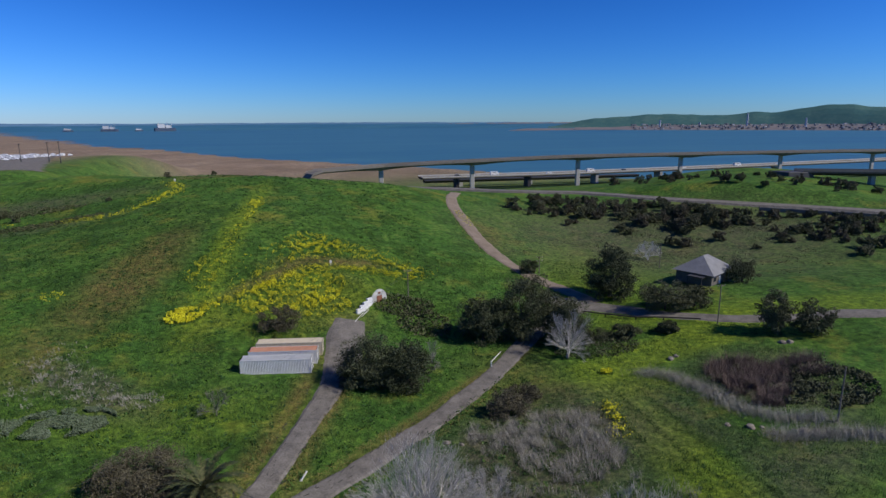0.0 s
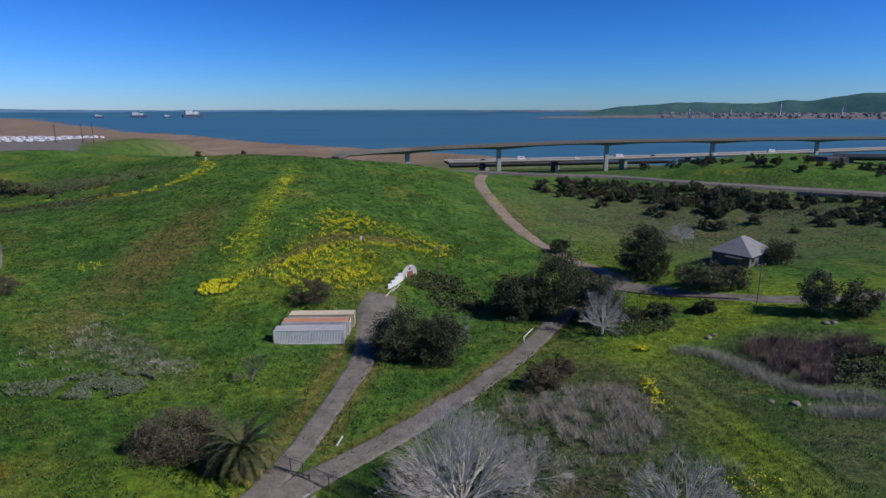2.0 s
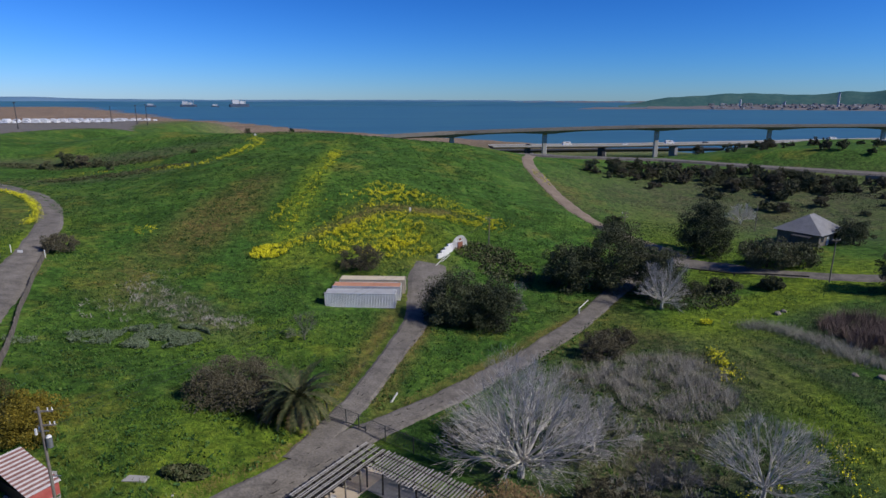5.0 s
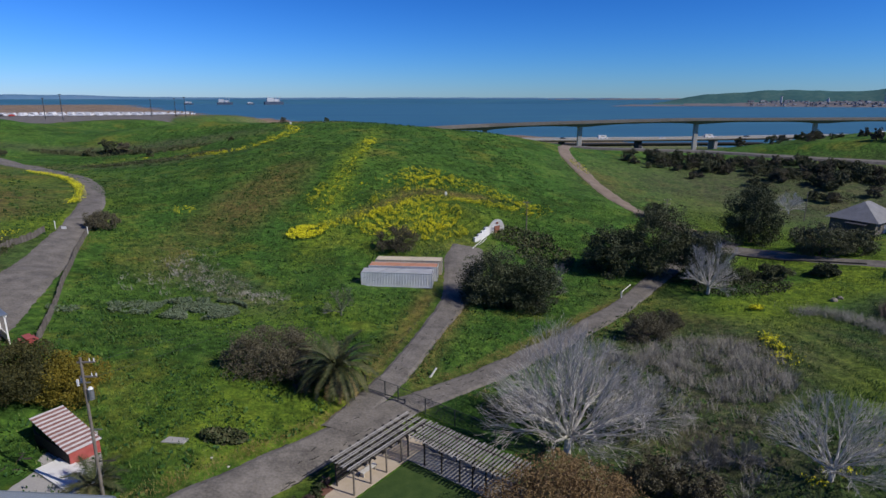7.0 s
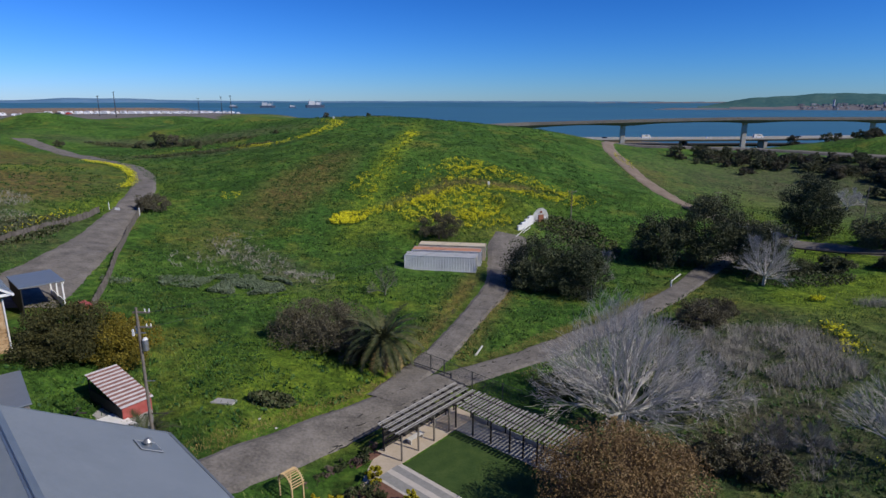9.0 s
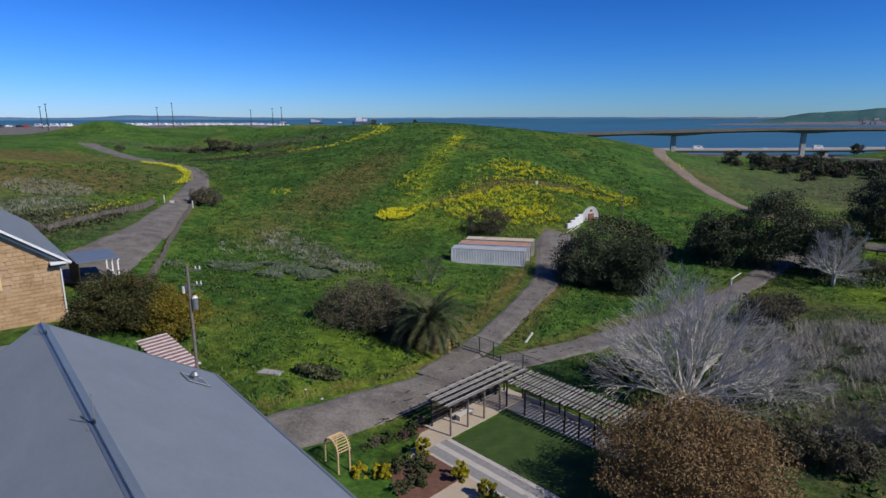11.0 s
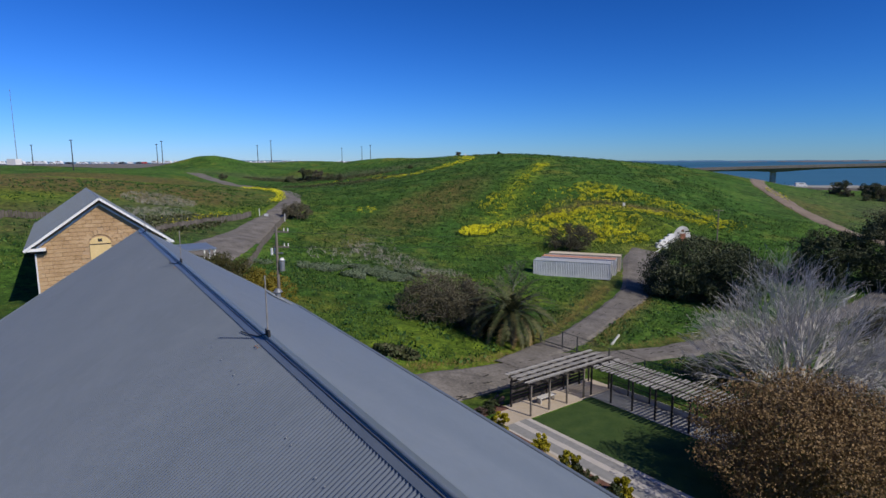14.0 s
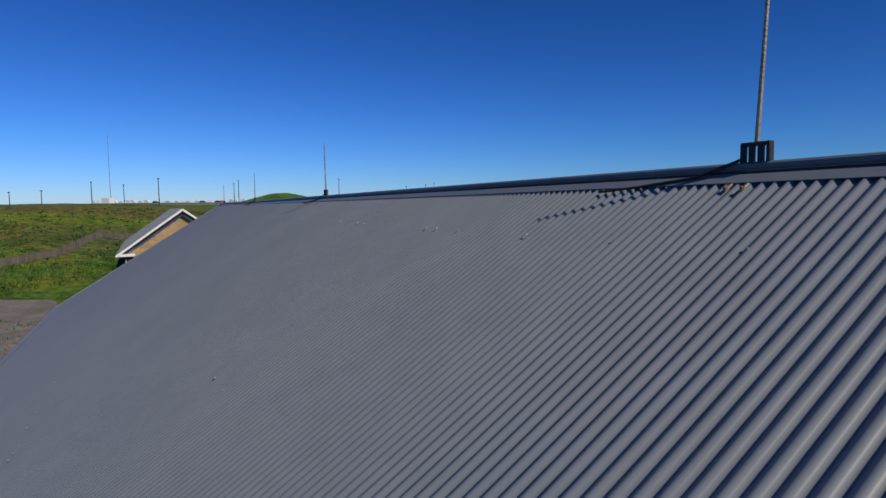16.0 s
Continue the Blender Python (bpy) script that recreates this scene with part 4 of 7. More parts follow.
def build_container(depth, shift, wall_m, roof_m, label):
    o = Vector((-6.5, 103, 0)) + CN * depth + CE * shift
    m = Matrix(((CE.x, CN.x, 0, o.x), (CE.y, CN.y, 0, o.y), (0, 0, 1, 0.05), (0, 0, 0, 1)))
    t = empty("shipping_container", m, label, "container", "containers in a row")
    L, D, H = 12.19, 2.44, 2.59
    for s in (0, 1):
        n = 44
        vs, fs = [], []
        for i in range(n + 1):
            x0 = 0.12 + (L - 0.24) * i / n
            for k, (dx, off) in enumerate(((0.0, 0.0), (0.09, 0.0), (0.135, 0.045), (0.225, 0.045))):
                x = min(x0 + dx, L - 0.12)
                y = off if s == 0 else D - off
                vs += [(x, y, 0.16), (x, y, H - 0.1)]
        for i in range(len(vs) // 2 - 1):
            f = (2 * i, 2 * i + 2, 2 * i + 3, 2 * i + 1)
            fs.append(f if s == 0 else f[::-1])
        raw("side_panel", vs, fs, wall_m, t)
        for z, hgt in ((0.08, 0.16), (H - 0.05, 0.1)):
            boxed("side_rail", (L / 2, 0.01 if s == 0 else D - 0.01, z, L, 0.08, hgt), wall_m, t)
    for x in (0.06, L - 0.06):
        for y in (0.06, D - 0.06):
            boxed("corner_post", (x, y, H / 2, 0.13, 0.13, H), wall_m, t, bevel=0.01)
    vs, fs = [], []
    n = 58
    for i in range(n * 2 + 1):
        x = 0.1 + (L - 0.2) * i / (n * 2)
        z = H - 0.02 - (0.03 if i % 2 else 0)
        vs += [(x, 0.02, z), (x, D - 0.02, z)]
    for i in range(n * 2):
        fs.append((2 * i, 2 * i + 2, 2 * i + 3, 2 * i + 1))
    raw("roof_panel", vs, fs, roof_m, t)
    boxed("floor_pan", (L / 2, D / 2, 0.1, L - 0.1, D - 0.1, 0.12), M_DARK, t)
    boxed("end_panel", (0.05, D / 2, H / 2, 0.04, D - 0.2, H - 0.2), wall_m, t)
    for s in (0.25, 0.75):
        d = boxed("door", (L - 0.03, D * s, H / 2, 0.05, D / 2 - 0.1, H - 0.25), wall_m, t, bevel=0.01)
        for q in (-0.3, 0.25):
            bm = bmesh.new()
            rod(bm, (L + 0.02, D * s + q, 0.15), (L + 0.02, D * s + q, H - 0.15), 0.025, seg=6)
            part("lock_rod", bm, M_METAL, d)
    return t


build_container(0.0, 0.0, M_CONTW, M_CONTG, "white corrugated shipping container with a grey roof")
build_container(4.0, 0.45, M_CONTW, M_CONTO, "white shipping container with a faded orange roof")
build_container(7.96, 0.86, M_CONTC, M_CONTC, "cream shipping container behind two white ones")

# ---- tunnel portal in the hillside ----
def build_portal():
    t = empty("bunker_portal", pose(21.3, 131.0, 1.2, 0, 0, 35) @ Matrix.Scale(1.2, 4), "white arched concrete bunker portal with a rusty door", "portal")
    bm = bmesh.new()
    arch = [(-2.0, 0), (2.0, 0), (2.0, 1.7)] + [(2.0 * math.cos(a), 1.7 + 2.0 * math.sin(a)) for a in np.linspace(0.15, math.pi - 0.15, 11)] + [(-2.0, 1.7)]
    f = bm.faces.new([bm.verts.new((x, 0, z)) for x, z in arch])
    bmesh.ops.solidify(bm, geom=[f], thickness=0.6)
    part("arch_wall", bm, M_WHITE, t)
    boxed("portal_door", (0.1, -0.06, 1.25, 1.3, 0.12, 2.4), M_RUST, t, "rust-brown steel door", bevel=0.03)
    boxed("vent_hole", (0.1, -0.05, 2.95, 0.5, 0.12, 0.35), M_RUST, t)
    for i in range(4):
        boxed("wing_wall", (-2.5 - i * 1.1, -0.1 - i * 0.3, 1.1 - 0.2 * i, 1.15, 0.4, 2.9 - 0.36 * i), M_WHITE, t, "stepped white wing wall" if i == 0 else "", bevel=0.03)
    bm = bmesh.new()
    for i in range(5):
        rod(bm, (-3.6 - i * 0.9, -1.2 - i * 0.35, -0.6), (-3.6 - i * 0.9, -1.2 - i * 0.35, 1.3 - 0.3 * i), 0.04, seg=6)
    rod(bm, (-3.6, -1.2, 1.3), (-8.6, -3.1, 0.2), 0.05, seg=6)
    rod(bm, (-3.6, -1.2, 0.8), (-8.6, -3.1, -0.2), 0.05, seg=6)
    part("handrail", bm, M_WHITE, t)
    return t


build_portal()


# ---- trees and shrubs ----
def crown_points(r, n, rx, ry, rz, clumps, hollow=0.45, flat=0.8):
    """Leaf places in many uneven clumps over an ellipsoid, with gaps."""
    d = r.normal(size=(clumps, 3))
    d /= np.linalg.norm(d, axis=1)[:, None]
    d[:, 2] = np.where(d[:, 2] < -flat, -flat * r.uniform(0, 1, clumps), d[:, 2])
    c = d * r.uniform(hollow, 1.0, clumps)[:, None] * np.array((rx, ry, rz))
    s = r.uniform(0.16, 0.34, clumps) * (rx + ry + rz) / 3
    k = r.integers(0, clumps, n)
    off = r.normal(size=(n, 3))
    off /= np.linalg.norm(off, axis=1)[:, None]
    off *= (r.uniform(0.25, 1.0, n) ** 0.5)[:, None]
    return c[k] + off * s[k][:, None] * np.array((1, 1, 0.8)), c


def limb(bm, a, b, r0, r1, bend, r):
    a, b = Vector(a), Vector(b)
    m = (a + b) / 2 + Vector((r.uniform(-bend, bend), r.uniform(-bend, bend), r.uniform(-bend, bend) * 0.5))
    rod(bm, a, m, r0, (r0 + r1) / 2, 6)
    rod(bm, m, b, (r0 + r1) / 2, r1, 6)


def leafy_tree(name, x, y, height, rx, ry, seed, material, label, category="tree", n=5200, leaf=0.24, clumps=46, trunk_h=0.2, group="", sink=0.0):
    r = np.random.default_rng(seed)
    rr = random.Random(seed)
    if leaf > 0.1:
        n, leaf, clumps = int(n * 2.1), leaf * 0.66, int(clumps * 1.5)
    t = empty(name, pose(x, y, top(x, y) - sink), label, category, group)
    rz = height * (1 - trunk_h) / 1.7
    zc = height - rz
    pts, cl = crown_points(r, n, rx, ry, rz, clumps)
    pts = pts + np.array((0, 0, zc))
    pts = pts[pts[:, 2] > 0.05]
    bm = bmesh.new()
    tr = 0.035 * height + 0.06
    rod(bm, (0, 0, -0.4), (0.1, 0.05, zc * 0.55 + 0.1), tr, tr * 0.7, 8)
    for c in cl[:: max(1, len(cl) // 9)]:
        limb(bm, (0.1, 0.05, zc * 0.5), (c[0] * 0.85, c[1] * 0.85, zc + c[2] * 0.85), tr * 0.45, tr * 0.1, 0.3, rr)
    part("trunk", bm, M_BARK, t)
    quads("crown", leaves_at(pts, leaf, r), material, t)
    return t


def bare_tree(name, x, y, height, spread, seed, material, label, depth=4, group="", first=9, base_r=None):
    """A leafless tree: straight limbs fan out from a short trunk and fork into a rounded dome of fine twigs."""
    rr = random.Random(seed)
    t = empty(name, pose(x, y, top(x, y)), label, "tree", group)
    segs = []
    th = height * 0.16
    ratios = [0.36, 0.27, 0.2, 0.15, 0.12][:depth]
    ratios = [q / sum(ratios) for q in ratios]

    def turn(d, angle):
        u = d.orthogonal().normalized()
        w = d.cross(u)
        a = rr.uniform(0, 2 * math.pi)
        return (d * math.cos(angle) + (u * math.cos(a) + w * math.sin(a)) * math.sin(angle)).normalized()

    def grow(p, d, reach, rad, lev):
        ln = reach * ratios[lev] * rr.uniform(0.85, 1.15)
        q = p
        for j in range(2):
            d = (turn(d, rr.uniform(0, 0.12)) + Vector((0, 0, 0.05))).normalized()
            q2 = q + d * ln / 2
            segs.append((q.copy(), q2.copy(), rad, rad * 0.85))
            rad *= 0.85
            q = q2
            if lev > 0:
                for _ in range(1):
                    sd = turn(d, rr.uniform(0.4, 0.8))
                    segs.append((q.copy(), q + sd * ln * rr.uniform(0.35, 0.8), max(rad * 0.4, 0.012), 0.009))
            if lev + 1 < depth and j == 0:
                grow(q, turn(d, rr.uniform(0.35, 0.7)), reach * 0.85, rad * 0.55, lev + 1)
        if lev + 1 < depth:
            for _ in range(rr.choice((3, 3, 4))):
                grow(q, turn(d, rr.uniform(0.15, 0.5)), reach, rad * 0.6, lev + 1)

    rad = base_r or height * 0.026
    segs.append((Vector((0, 0, -0.4)), Vector((0.1, 0, th)), rad * 1.25, rad))
    for i in range(first):
        k = (i + 0.5) / first
        up = 1.0 - 0.85 * k
        a = i * 2.39996 + rr.uniform(-0.25, 0.25)
        d = Vector((math.cos(a) * math.sqrt(1 - up * up), math.sin(a) * math.sqrt(1 - up * up), up)).normalized()
        reach = 1 / math.sqrt((d.z / (height - th)) ** 2 + (1 - d.z ** 2) / spread ** 2)
        grow(Vector((0.1, 0, th * rr.uniform(0.7, 1.0))), d, reach, rad * 0.5, 0)
    thick, thin = [g for g in segs if g[2] > 0.035], [g for g in segs if g[2] <= 0.035]
    for nm, group_s in (("trunk", thick), ("twig_spray", thin)):
        vs, fs = [], []
        sides = 5 if nm == "trunk" else 3
        for a, b, r0, r1 in group_s:
            d = (b - a).normalized()
            u = d.orthogonal().normalized()
            w = d.cross(u)
            o = len(vs)
            for p, rad2 in ((a, max(r0, 0.012)), (b, max(r1, 0.008))):
                for k in range(sides):
                    an = 2 * math.pi * k / sides
                    vs.append(p + (u * math.cos(an) + w * math.sin(an)) * rad2)
            for k in range(sides):
                fs.append((o + k, o + (k + 1) % sides, o + sides + (k + 1) % sides, o + sides + k))
        raw(nm, vs, fs, material, t)
    return t


def build_palm(x, y, trunk, radius, seed, label, fronds=64):
    rr = random.Random(seed)
    t = empty("palm", pose(x, y, top(x, y)), label, "palm")
    bm = bmesh.new()
    n = 8
    for i in range(n):
        rod(bm, (0, 0, trunk * i / n - 0.3), (0, 0, trunk * (i + 1) / n - 0.3), 0.42, 0.5, 9)
    part("trunk", bm, M_BARK, t)
    for i in range(fronds):
        k = i / fronds
        a = i * 2.39996
        rise = 1.3 - 1.75 * k
        ln = radius * rr.uniform(0.9, 1.12)
        vs, fs = [], []
        pts = []
        el = rise
        p = Vector((0.25 * math.cos(a), 0.25 * math.sin(a), trunk))
        m = 10
        for j in range(m + 1):
            pts.append(p.copy())
            p = p + Vector((math.cos(a) * math.cos(el), math.sin(a) * math.cos(el), math.sin(el))) * ln / m
            el -= 0.125 + 0.04 * k
        side = Vector((-math.sin(a), math.cos(a), 0))
        for j in range(m):
            c, d = pts[j], pts[j + 1]
            ww = 0.62 * math.sin(math.pi * min(1, (j + 1.2) / (m + 1.0))) ** 0.7
            for s in (-1, 1):
                for q in range(3):
                    e = c + (d - c) * (q / 3)
                    f = c + (d - c) * (q / 3 + 0.33)
                    tip = e + (d - c).normalized() * 0.42 + side * s * ww * rr.uniform(0.8, 1.1) + Vector((0, 0, 0.12 * ww + rr.uniform(-0.06, 0.06)))
                    o = len(vs)
                    vs += [e, f, tip]
                    fs.append((o, o + 1, o + 2))
            o = len(vs)
            vs += [c + side * 0.03, c - side * 0.03, d - side * 0.02, d + side * 0.02]
            fs.append((o, o + 1, o + 2, o + 3))
        raw("frond", vs, fs, M_PALMDRY if k > 0.82 else M_PALM, t, "drooping dry frond" if k > 0.82 else "")
    return t


# broadleaf trees of the valley
leafy_tree("evergreen_oak", 14.6, 97, 9.6, 4.9, 4.4, 1, M_OAK, "dense dark green evergreen tree beside the drive", n=13000, leaf=0.2, trunk_h=0.0, clumps=90)
leafy_tree("evergreen_oak", 21.0, 95.5, 8.6, 4.8, 4.2, 2, M_OAK, "dark green evergreen tree with a rounded crown", n=12000, leaf=0.2, trunk_h=0.0, clumps=90)
leafy_tree("broad_oak", 41, 114, 9.6, 5.4, 4.8, 3, M_OAK, "dark oak standing over the end of the lane", n=11000, trunk_h=0.02, clumps=70)
leafy_tree("broad_oak", 50, 114, 13.8, 7.0, 6.4, 4, M_SCRUB, "large spreading oak beside the lane", n=16000, trunk_h=0.02, clumps=90)
leafy_tree("broad_oak", 57.5, 109, 10.0, 5.0, 4.6, 5, M_SCRUB, "grey-green oak beside a pale bare tree", n=11000, trunk_h=0.02, clumps=70)
leafy_tree("broad_oak", 79, 130, 13.5, 6.2, 5.8, 6, M_OAK, "tall dark oak near the small house", n=16000, trunk_h=0.02, clumps=90)
leafy_tree("round_shrub", 86, 117, 6.8, 6.4, 5.0, 7, M_SCRUB, "wide grey-green shrub in front of the house", "shrub", n=7500, trunk_h=0.04)
leafy_tree("round_shrub", 93, 116, 5.2, 4.6, 3.8, 8, M_SCRUB, "grey-green shrub beside the lane", "shrub", n=4500, trunk_h=0.04)
leafy_tree("round_shrub", 116, 128, 6.4, 4.4, 4.0, 9, M_SCRUB, "grey-green shrub beyond the house", "shrub", n=4200, trunk_h=0.05)
leafy_tree("round_shrub", 66, 152, 4.2, 2.6, 2.4, 10, M_SCRUB, "small dark shrub beside the dirt track", "shrub", n=2600, trunk_h=0.05)
leafy_tree("round_shrub", -0.6, 119.2, 5.4, 4.6, 3.2, 12, M_OLIVE, "olive-brown bush behind the containers", "shrub", n=5200, leaf=0.17, trunk_h=0.05)
leafy_tree("brush_thicket", -14.2, 69.5, 4.6, 5.8, 4.6, 13, M_OLIVE, "grey-brown brushy thicket beside the palm", "shrub", n=16000, leaf=0.13, trunk_h=0.0, clumps=80)
leafy_tree("brush_thicket", -9.6, 66.3, 3.4, 2.6, 2.6, 14, M_OLIVE, "low grey-brown brush under the palm", "shrub", n=4200, leaf=0.15, trunk_h=0.0)
leafy_tree("russet_tree", 11.4, 41.0, 6.6, 5.6, 5.2, 15, M_BROWN, "russet-brown round-crowned tree beside the lawn", n=90000, leaf=0.07, clumps=300, trunk_h=0.04)
leafy_tree("golden_tree", -36.3, 59.5, 5.0, 4.6, 4.2, 16, M_YDARK, "dark green tree with golden leaves on one flank", n=20000, leaf=0.14, clumps=110, trunk_h=0.05)
leafy_tree("golden_tree", -31.8, 61.0, 4.2, 3.9, 3.4, 17, M_YTREE, "low golden-green tree behind the striped shed", n=13000, leaf=0.14, clumps=80, trunk_h=0.03)
leafy_tree("round_shrub", -56.6, 121.3, 3.6, 3.4, 3.0, 18, M_OLIVE, "dark brush beside the road gate", "shrub", n=4600, leaf=0.17, trunk_h=0.03)
leafy_tree("round_shrub", 35.5, 83, 3.4, 4.0, 3.2, 19, M_OLIVE, "olive-brown shrub below the lane", "shrub", n=4800, leaf=0.16, trunk_h=0.0)
leafy_tree("round_shrub", 39.5, 87.5, 2.6, 3.4, 2.8, 26, M_OLIVE, "low olive shrub beside the grey brush", "shrub", n=4200, leaf=0.16, trunk_h=0.0)
leafy_tree("round_shrub", 24.5, 46.8, 2.4, 2.2, 2.0, 27, M_OLIVE, "rounded brown shrub in the long grass", "shrub", n=3600, leaf=0.14, trunk_h=0.0)
leafy_tree("round_shrub", 64, 108, 2.2, 4.2, 2.2, 28, M_SCRUB, "low dark shrub below the guard rail", "shrub", n=3400, leaf=0.16, trunk_h=0.0)
leafy_tree("round_shrub", 97.4, 97, 9.5, 3.6, 3.4, 20, M_SCRUB, "upright dark tree over the hollow", n=5000, trunk_h=0.05)
leafy_tree("round_shrub", 103, 93, 6.5, 4.0, 3.4, 21, M_SCRUB, "dark shrub at the hollow's edge", "shrub", n=4200, trunk_h=0.03)
leafy_tree("round_shrub", 70, 107, 2.6, 3.2, 2.4, 22, M_SCRUB, "low green shrub in the grass", "shrub", n=2800, trunk_h=0.0)
leafy_tree("round_shrub", 79, 106, 2.4, 2.6, 2.2, 23, M_SCRUB, "low green shrub near the lane", "shrub", n=2400, trunk_h=0.0)
leafy_tree("round_shrub", 21.4, 49.2, 2.8, 2.6, 2.2, 24, M_OLIVE, "brownish shrub behind the russet tree", "shrub", n=3600, leaf=0.15, trunk_h=0.0)
leafy_tree("round_shrub", 12.5, 62, 2.6, 4.2, 2.0, 25, M_SCRUB, "dark shrub under the bare tree", "shrub", n=4200, leaf=0.15, trunk_h=0.0)

bare_tree("bare_tree", 15.6, 54.8, 12.4, 8.6, 31, M_PALEBARK, "large leafless tree with pale grey branches", depth=4, first=22)
bare_tree("bare_tree", 24.6, 58.8, 6.0, 5.2, 32, M_PALEBARK, "low leafless tree with pale spreading twigs", depth=4, first=8)
bare_tree("bare_tree", 36.0, 47.4, 7.6, 5.6, 33, M_PALEBARK, "leafless grey tree among scrub", depth=4, first=11)
bare_tree("bare_tree", 54.6, 102.0, 10.0, 4.6, 34, M_PALEBARK, "leafless pale tree in front of the oaks", depth=4, first=12)
bare_tree("bare_tree", -8.5, 88.0, 5.0, 2.6, 35, M_SAGETWIG, "thin leafless sapling in the meadow", depth=4, first=5)
bare_tree("bare_tree", 25.5, 101, 6.4, 3.2, 36, M_DRYTWIG, "thin leafless tree beside the evergreen", depth=4, first=6)
bare_tree("bare_tree", 114, 168, 6.5, 4.6, 37, M_PALESTONE, "bare white-twigged shrub behind the house", depth=4, first=10)
for k, (bx, by) in enumerate(((27.5, 51.6), (30.2, 50.8))):
    bare_tree("bare_shrub", bx, by, 3.4, 1.8, 38 + k, M_DRYTWIG, "small upright leafless shrub in the scrub", depth=4, first=6)

build_palm(-6.6, 65.2, 3.0, 4.6, 41, "stout date palm with arching green fronds")
build_palm(22.5, 101.5, 3.2, 3.4, 42, "palm half hidden behind dark trees", 34)
build_palm(-23.2, 47.5, 0.6, 2.3, 43, "low young palm beside the striped shed", 26)

# scattered shrubs on the far slope: a few models, copied
slope_models = []
for k in range(5):
    m = leafy_tree("slope_shrub", 140 + k * 6, 205 + 3 * k, 3.6 + 0.5 * k, 2.6 + 0.35 * k, 2.5, 50 + k, M_SCRUB if k not in (1, 3) else M_OLIVE, "dark green shrub on the far slope", "shrub", n=1300, leaf=0.34, clumps=22, trunk_h=0.03, group="shrubs on the far slope")
    slope_models.append(m)
rs = random.Random(77)
for i in range(270):
    across, run = rs.triangular(216, 280, 262), rs.uniform(-88, 95)
    if i < 60:  # the row planted below the highway
        across, run = 277 + rs.uniform(-3, 2.5), -92 + 190 * i / 60 + rs.uniform(-1.5, 1.5)
    elif i > 235:  # a few on the bank beyond it
        across, run = rs.uniform(312, 360), rs.uniform(-70, 60)
    x, y = 0.66 * across + 0.75 * run, 0.75 * across - 0.66 * run
    if math.hypot(x - 108, y - 134) < 18 or math.hypot(x - 80, y - 128) < 9 or (x < 106 and y < 205):
        continue
    s = rs.uniform(0.5, 0.8) if i < 60 else rs.uniform(0.45, 1.1)
    copy_thing(slope_models[i % 5], pose(x, y, top(x, y) - 0.1, 0, 0, rs.uniform(0, 360)) @ Matrix.Diagonal((s, s, s * rs.uniform(0.8, 1.2), 1)))
for x, y, s in ((-98, 226, 0.9), (-104, 229, 1.0), (-92, 224, 0.7), (-110, 226, 0.8), (-84, 214, 0.55), (-30, 262, 0.5), (-48, 262, 0.5), (-132, 214, 0.6), (-60, 226, 0.45), (92, 330, 0.9), (110, 322, 0.6), (132, 205, 0.8)):
    copy_thing(slope_models[int(abs(x)) % 5], pose(x, y, top(x, y) - 0.1, 0, 0, x * 7) @ Matrix.Scale(s, 4))

# ---- meadow cover ----
ROADS = [((-30, 30), (-9.3, 52.4), 3.4), ((-9.3, 52.4), (5.1, 67.6), 2.9), ((5.1, 67.6), (46, 108), 2.7), ((-6, 57.5), (3.5, 84), 2.4), ((3.5, 84), (14, 123), 3.8), ((-48, 70), (-57.5, 110), 6), ((-57.5, 110), (-66, 137), 3.6), ((-66, 137), (-126, 203), 4.2), ((74, 127), (61, 172), 2.6), ((61, 172), (66, 240), 2.9), ((63, 133), (94.7, 104.8), 3), ((94.7, 104.8), (170, 84), 2.8)]


def off_road(xy):
    keep = (np.hypot(xy[:, 0] - 1, xy[:, 1] - 47) > 13.5) & ~((np.abs(xy[:, 0]) < 8) & (np.abs(xy[:, 1] - 106.5) < 6.5)) & (np.hypot(xy[:, 0] + 52, xy[:, 1] - 56) > 13)
    for (x0, y0), (x1, y1), w in ROADS:
        a, d = np.array((x0, y0)), np.array((x1 - x0, y1 - y0))
        k = np.clip(((xy - a) @ d) / (d @ d), 0, 1)
        keep &= np.hypot(*(xy - a - k[:, None] * d).T) > w
    return xy[keep]


def clumpy(xy, scale, cut, seed=0):
    v = np.array([noise.noise((a * scale, b * scale, seed)) for a, b in xy])
    return xy[v > cut]


def tops(xy):
    near = np.exp(-np.maximum(0, np.hypot(xy[:, 0], xy[:, 1] - 130) - 150) / 120)
    lump = np.array([noise.noise((a * 0.09, b * 0.09, 0)) + 0.45 * noise.noise((a * 0.31, b * 0.31, 4)) for a, b in xy])
    quiet = 1 - sig((15 - np.hypot(xy[:, 0] - 2, xy[:, 1] - 44)) / 1.5) - sig((15 - np.hypot(xy[:, 0] + 50, xy[:, 1] - 52)) / 2)
    return land(xy[:, 0], xy[:, 1]) + 0.35 * lump * near * np.clip(quiet, 0, 1)


def cover(name, xy, size, material, label, seed, z0=0.0, z1=0.4, tall=1.0, category="plants"):
    r = np.random.default_rng(seed)
    c = np.column_stack((xy, tops(xy) + r.uniform(z0, z1, len(xy))))
    return tagged(quads(name, leaves_at(c, size, r, tall), material), label, category, kind="stuff")


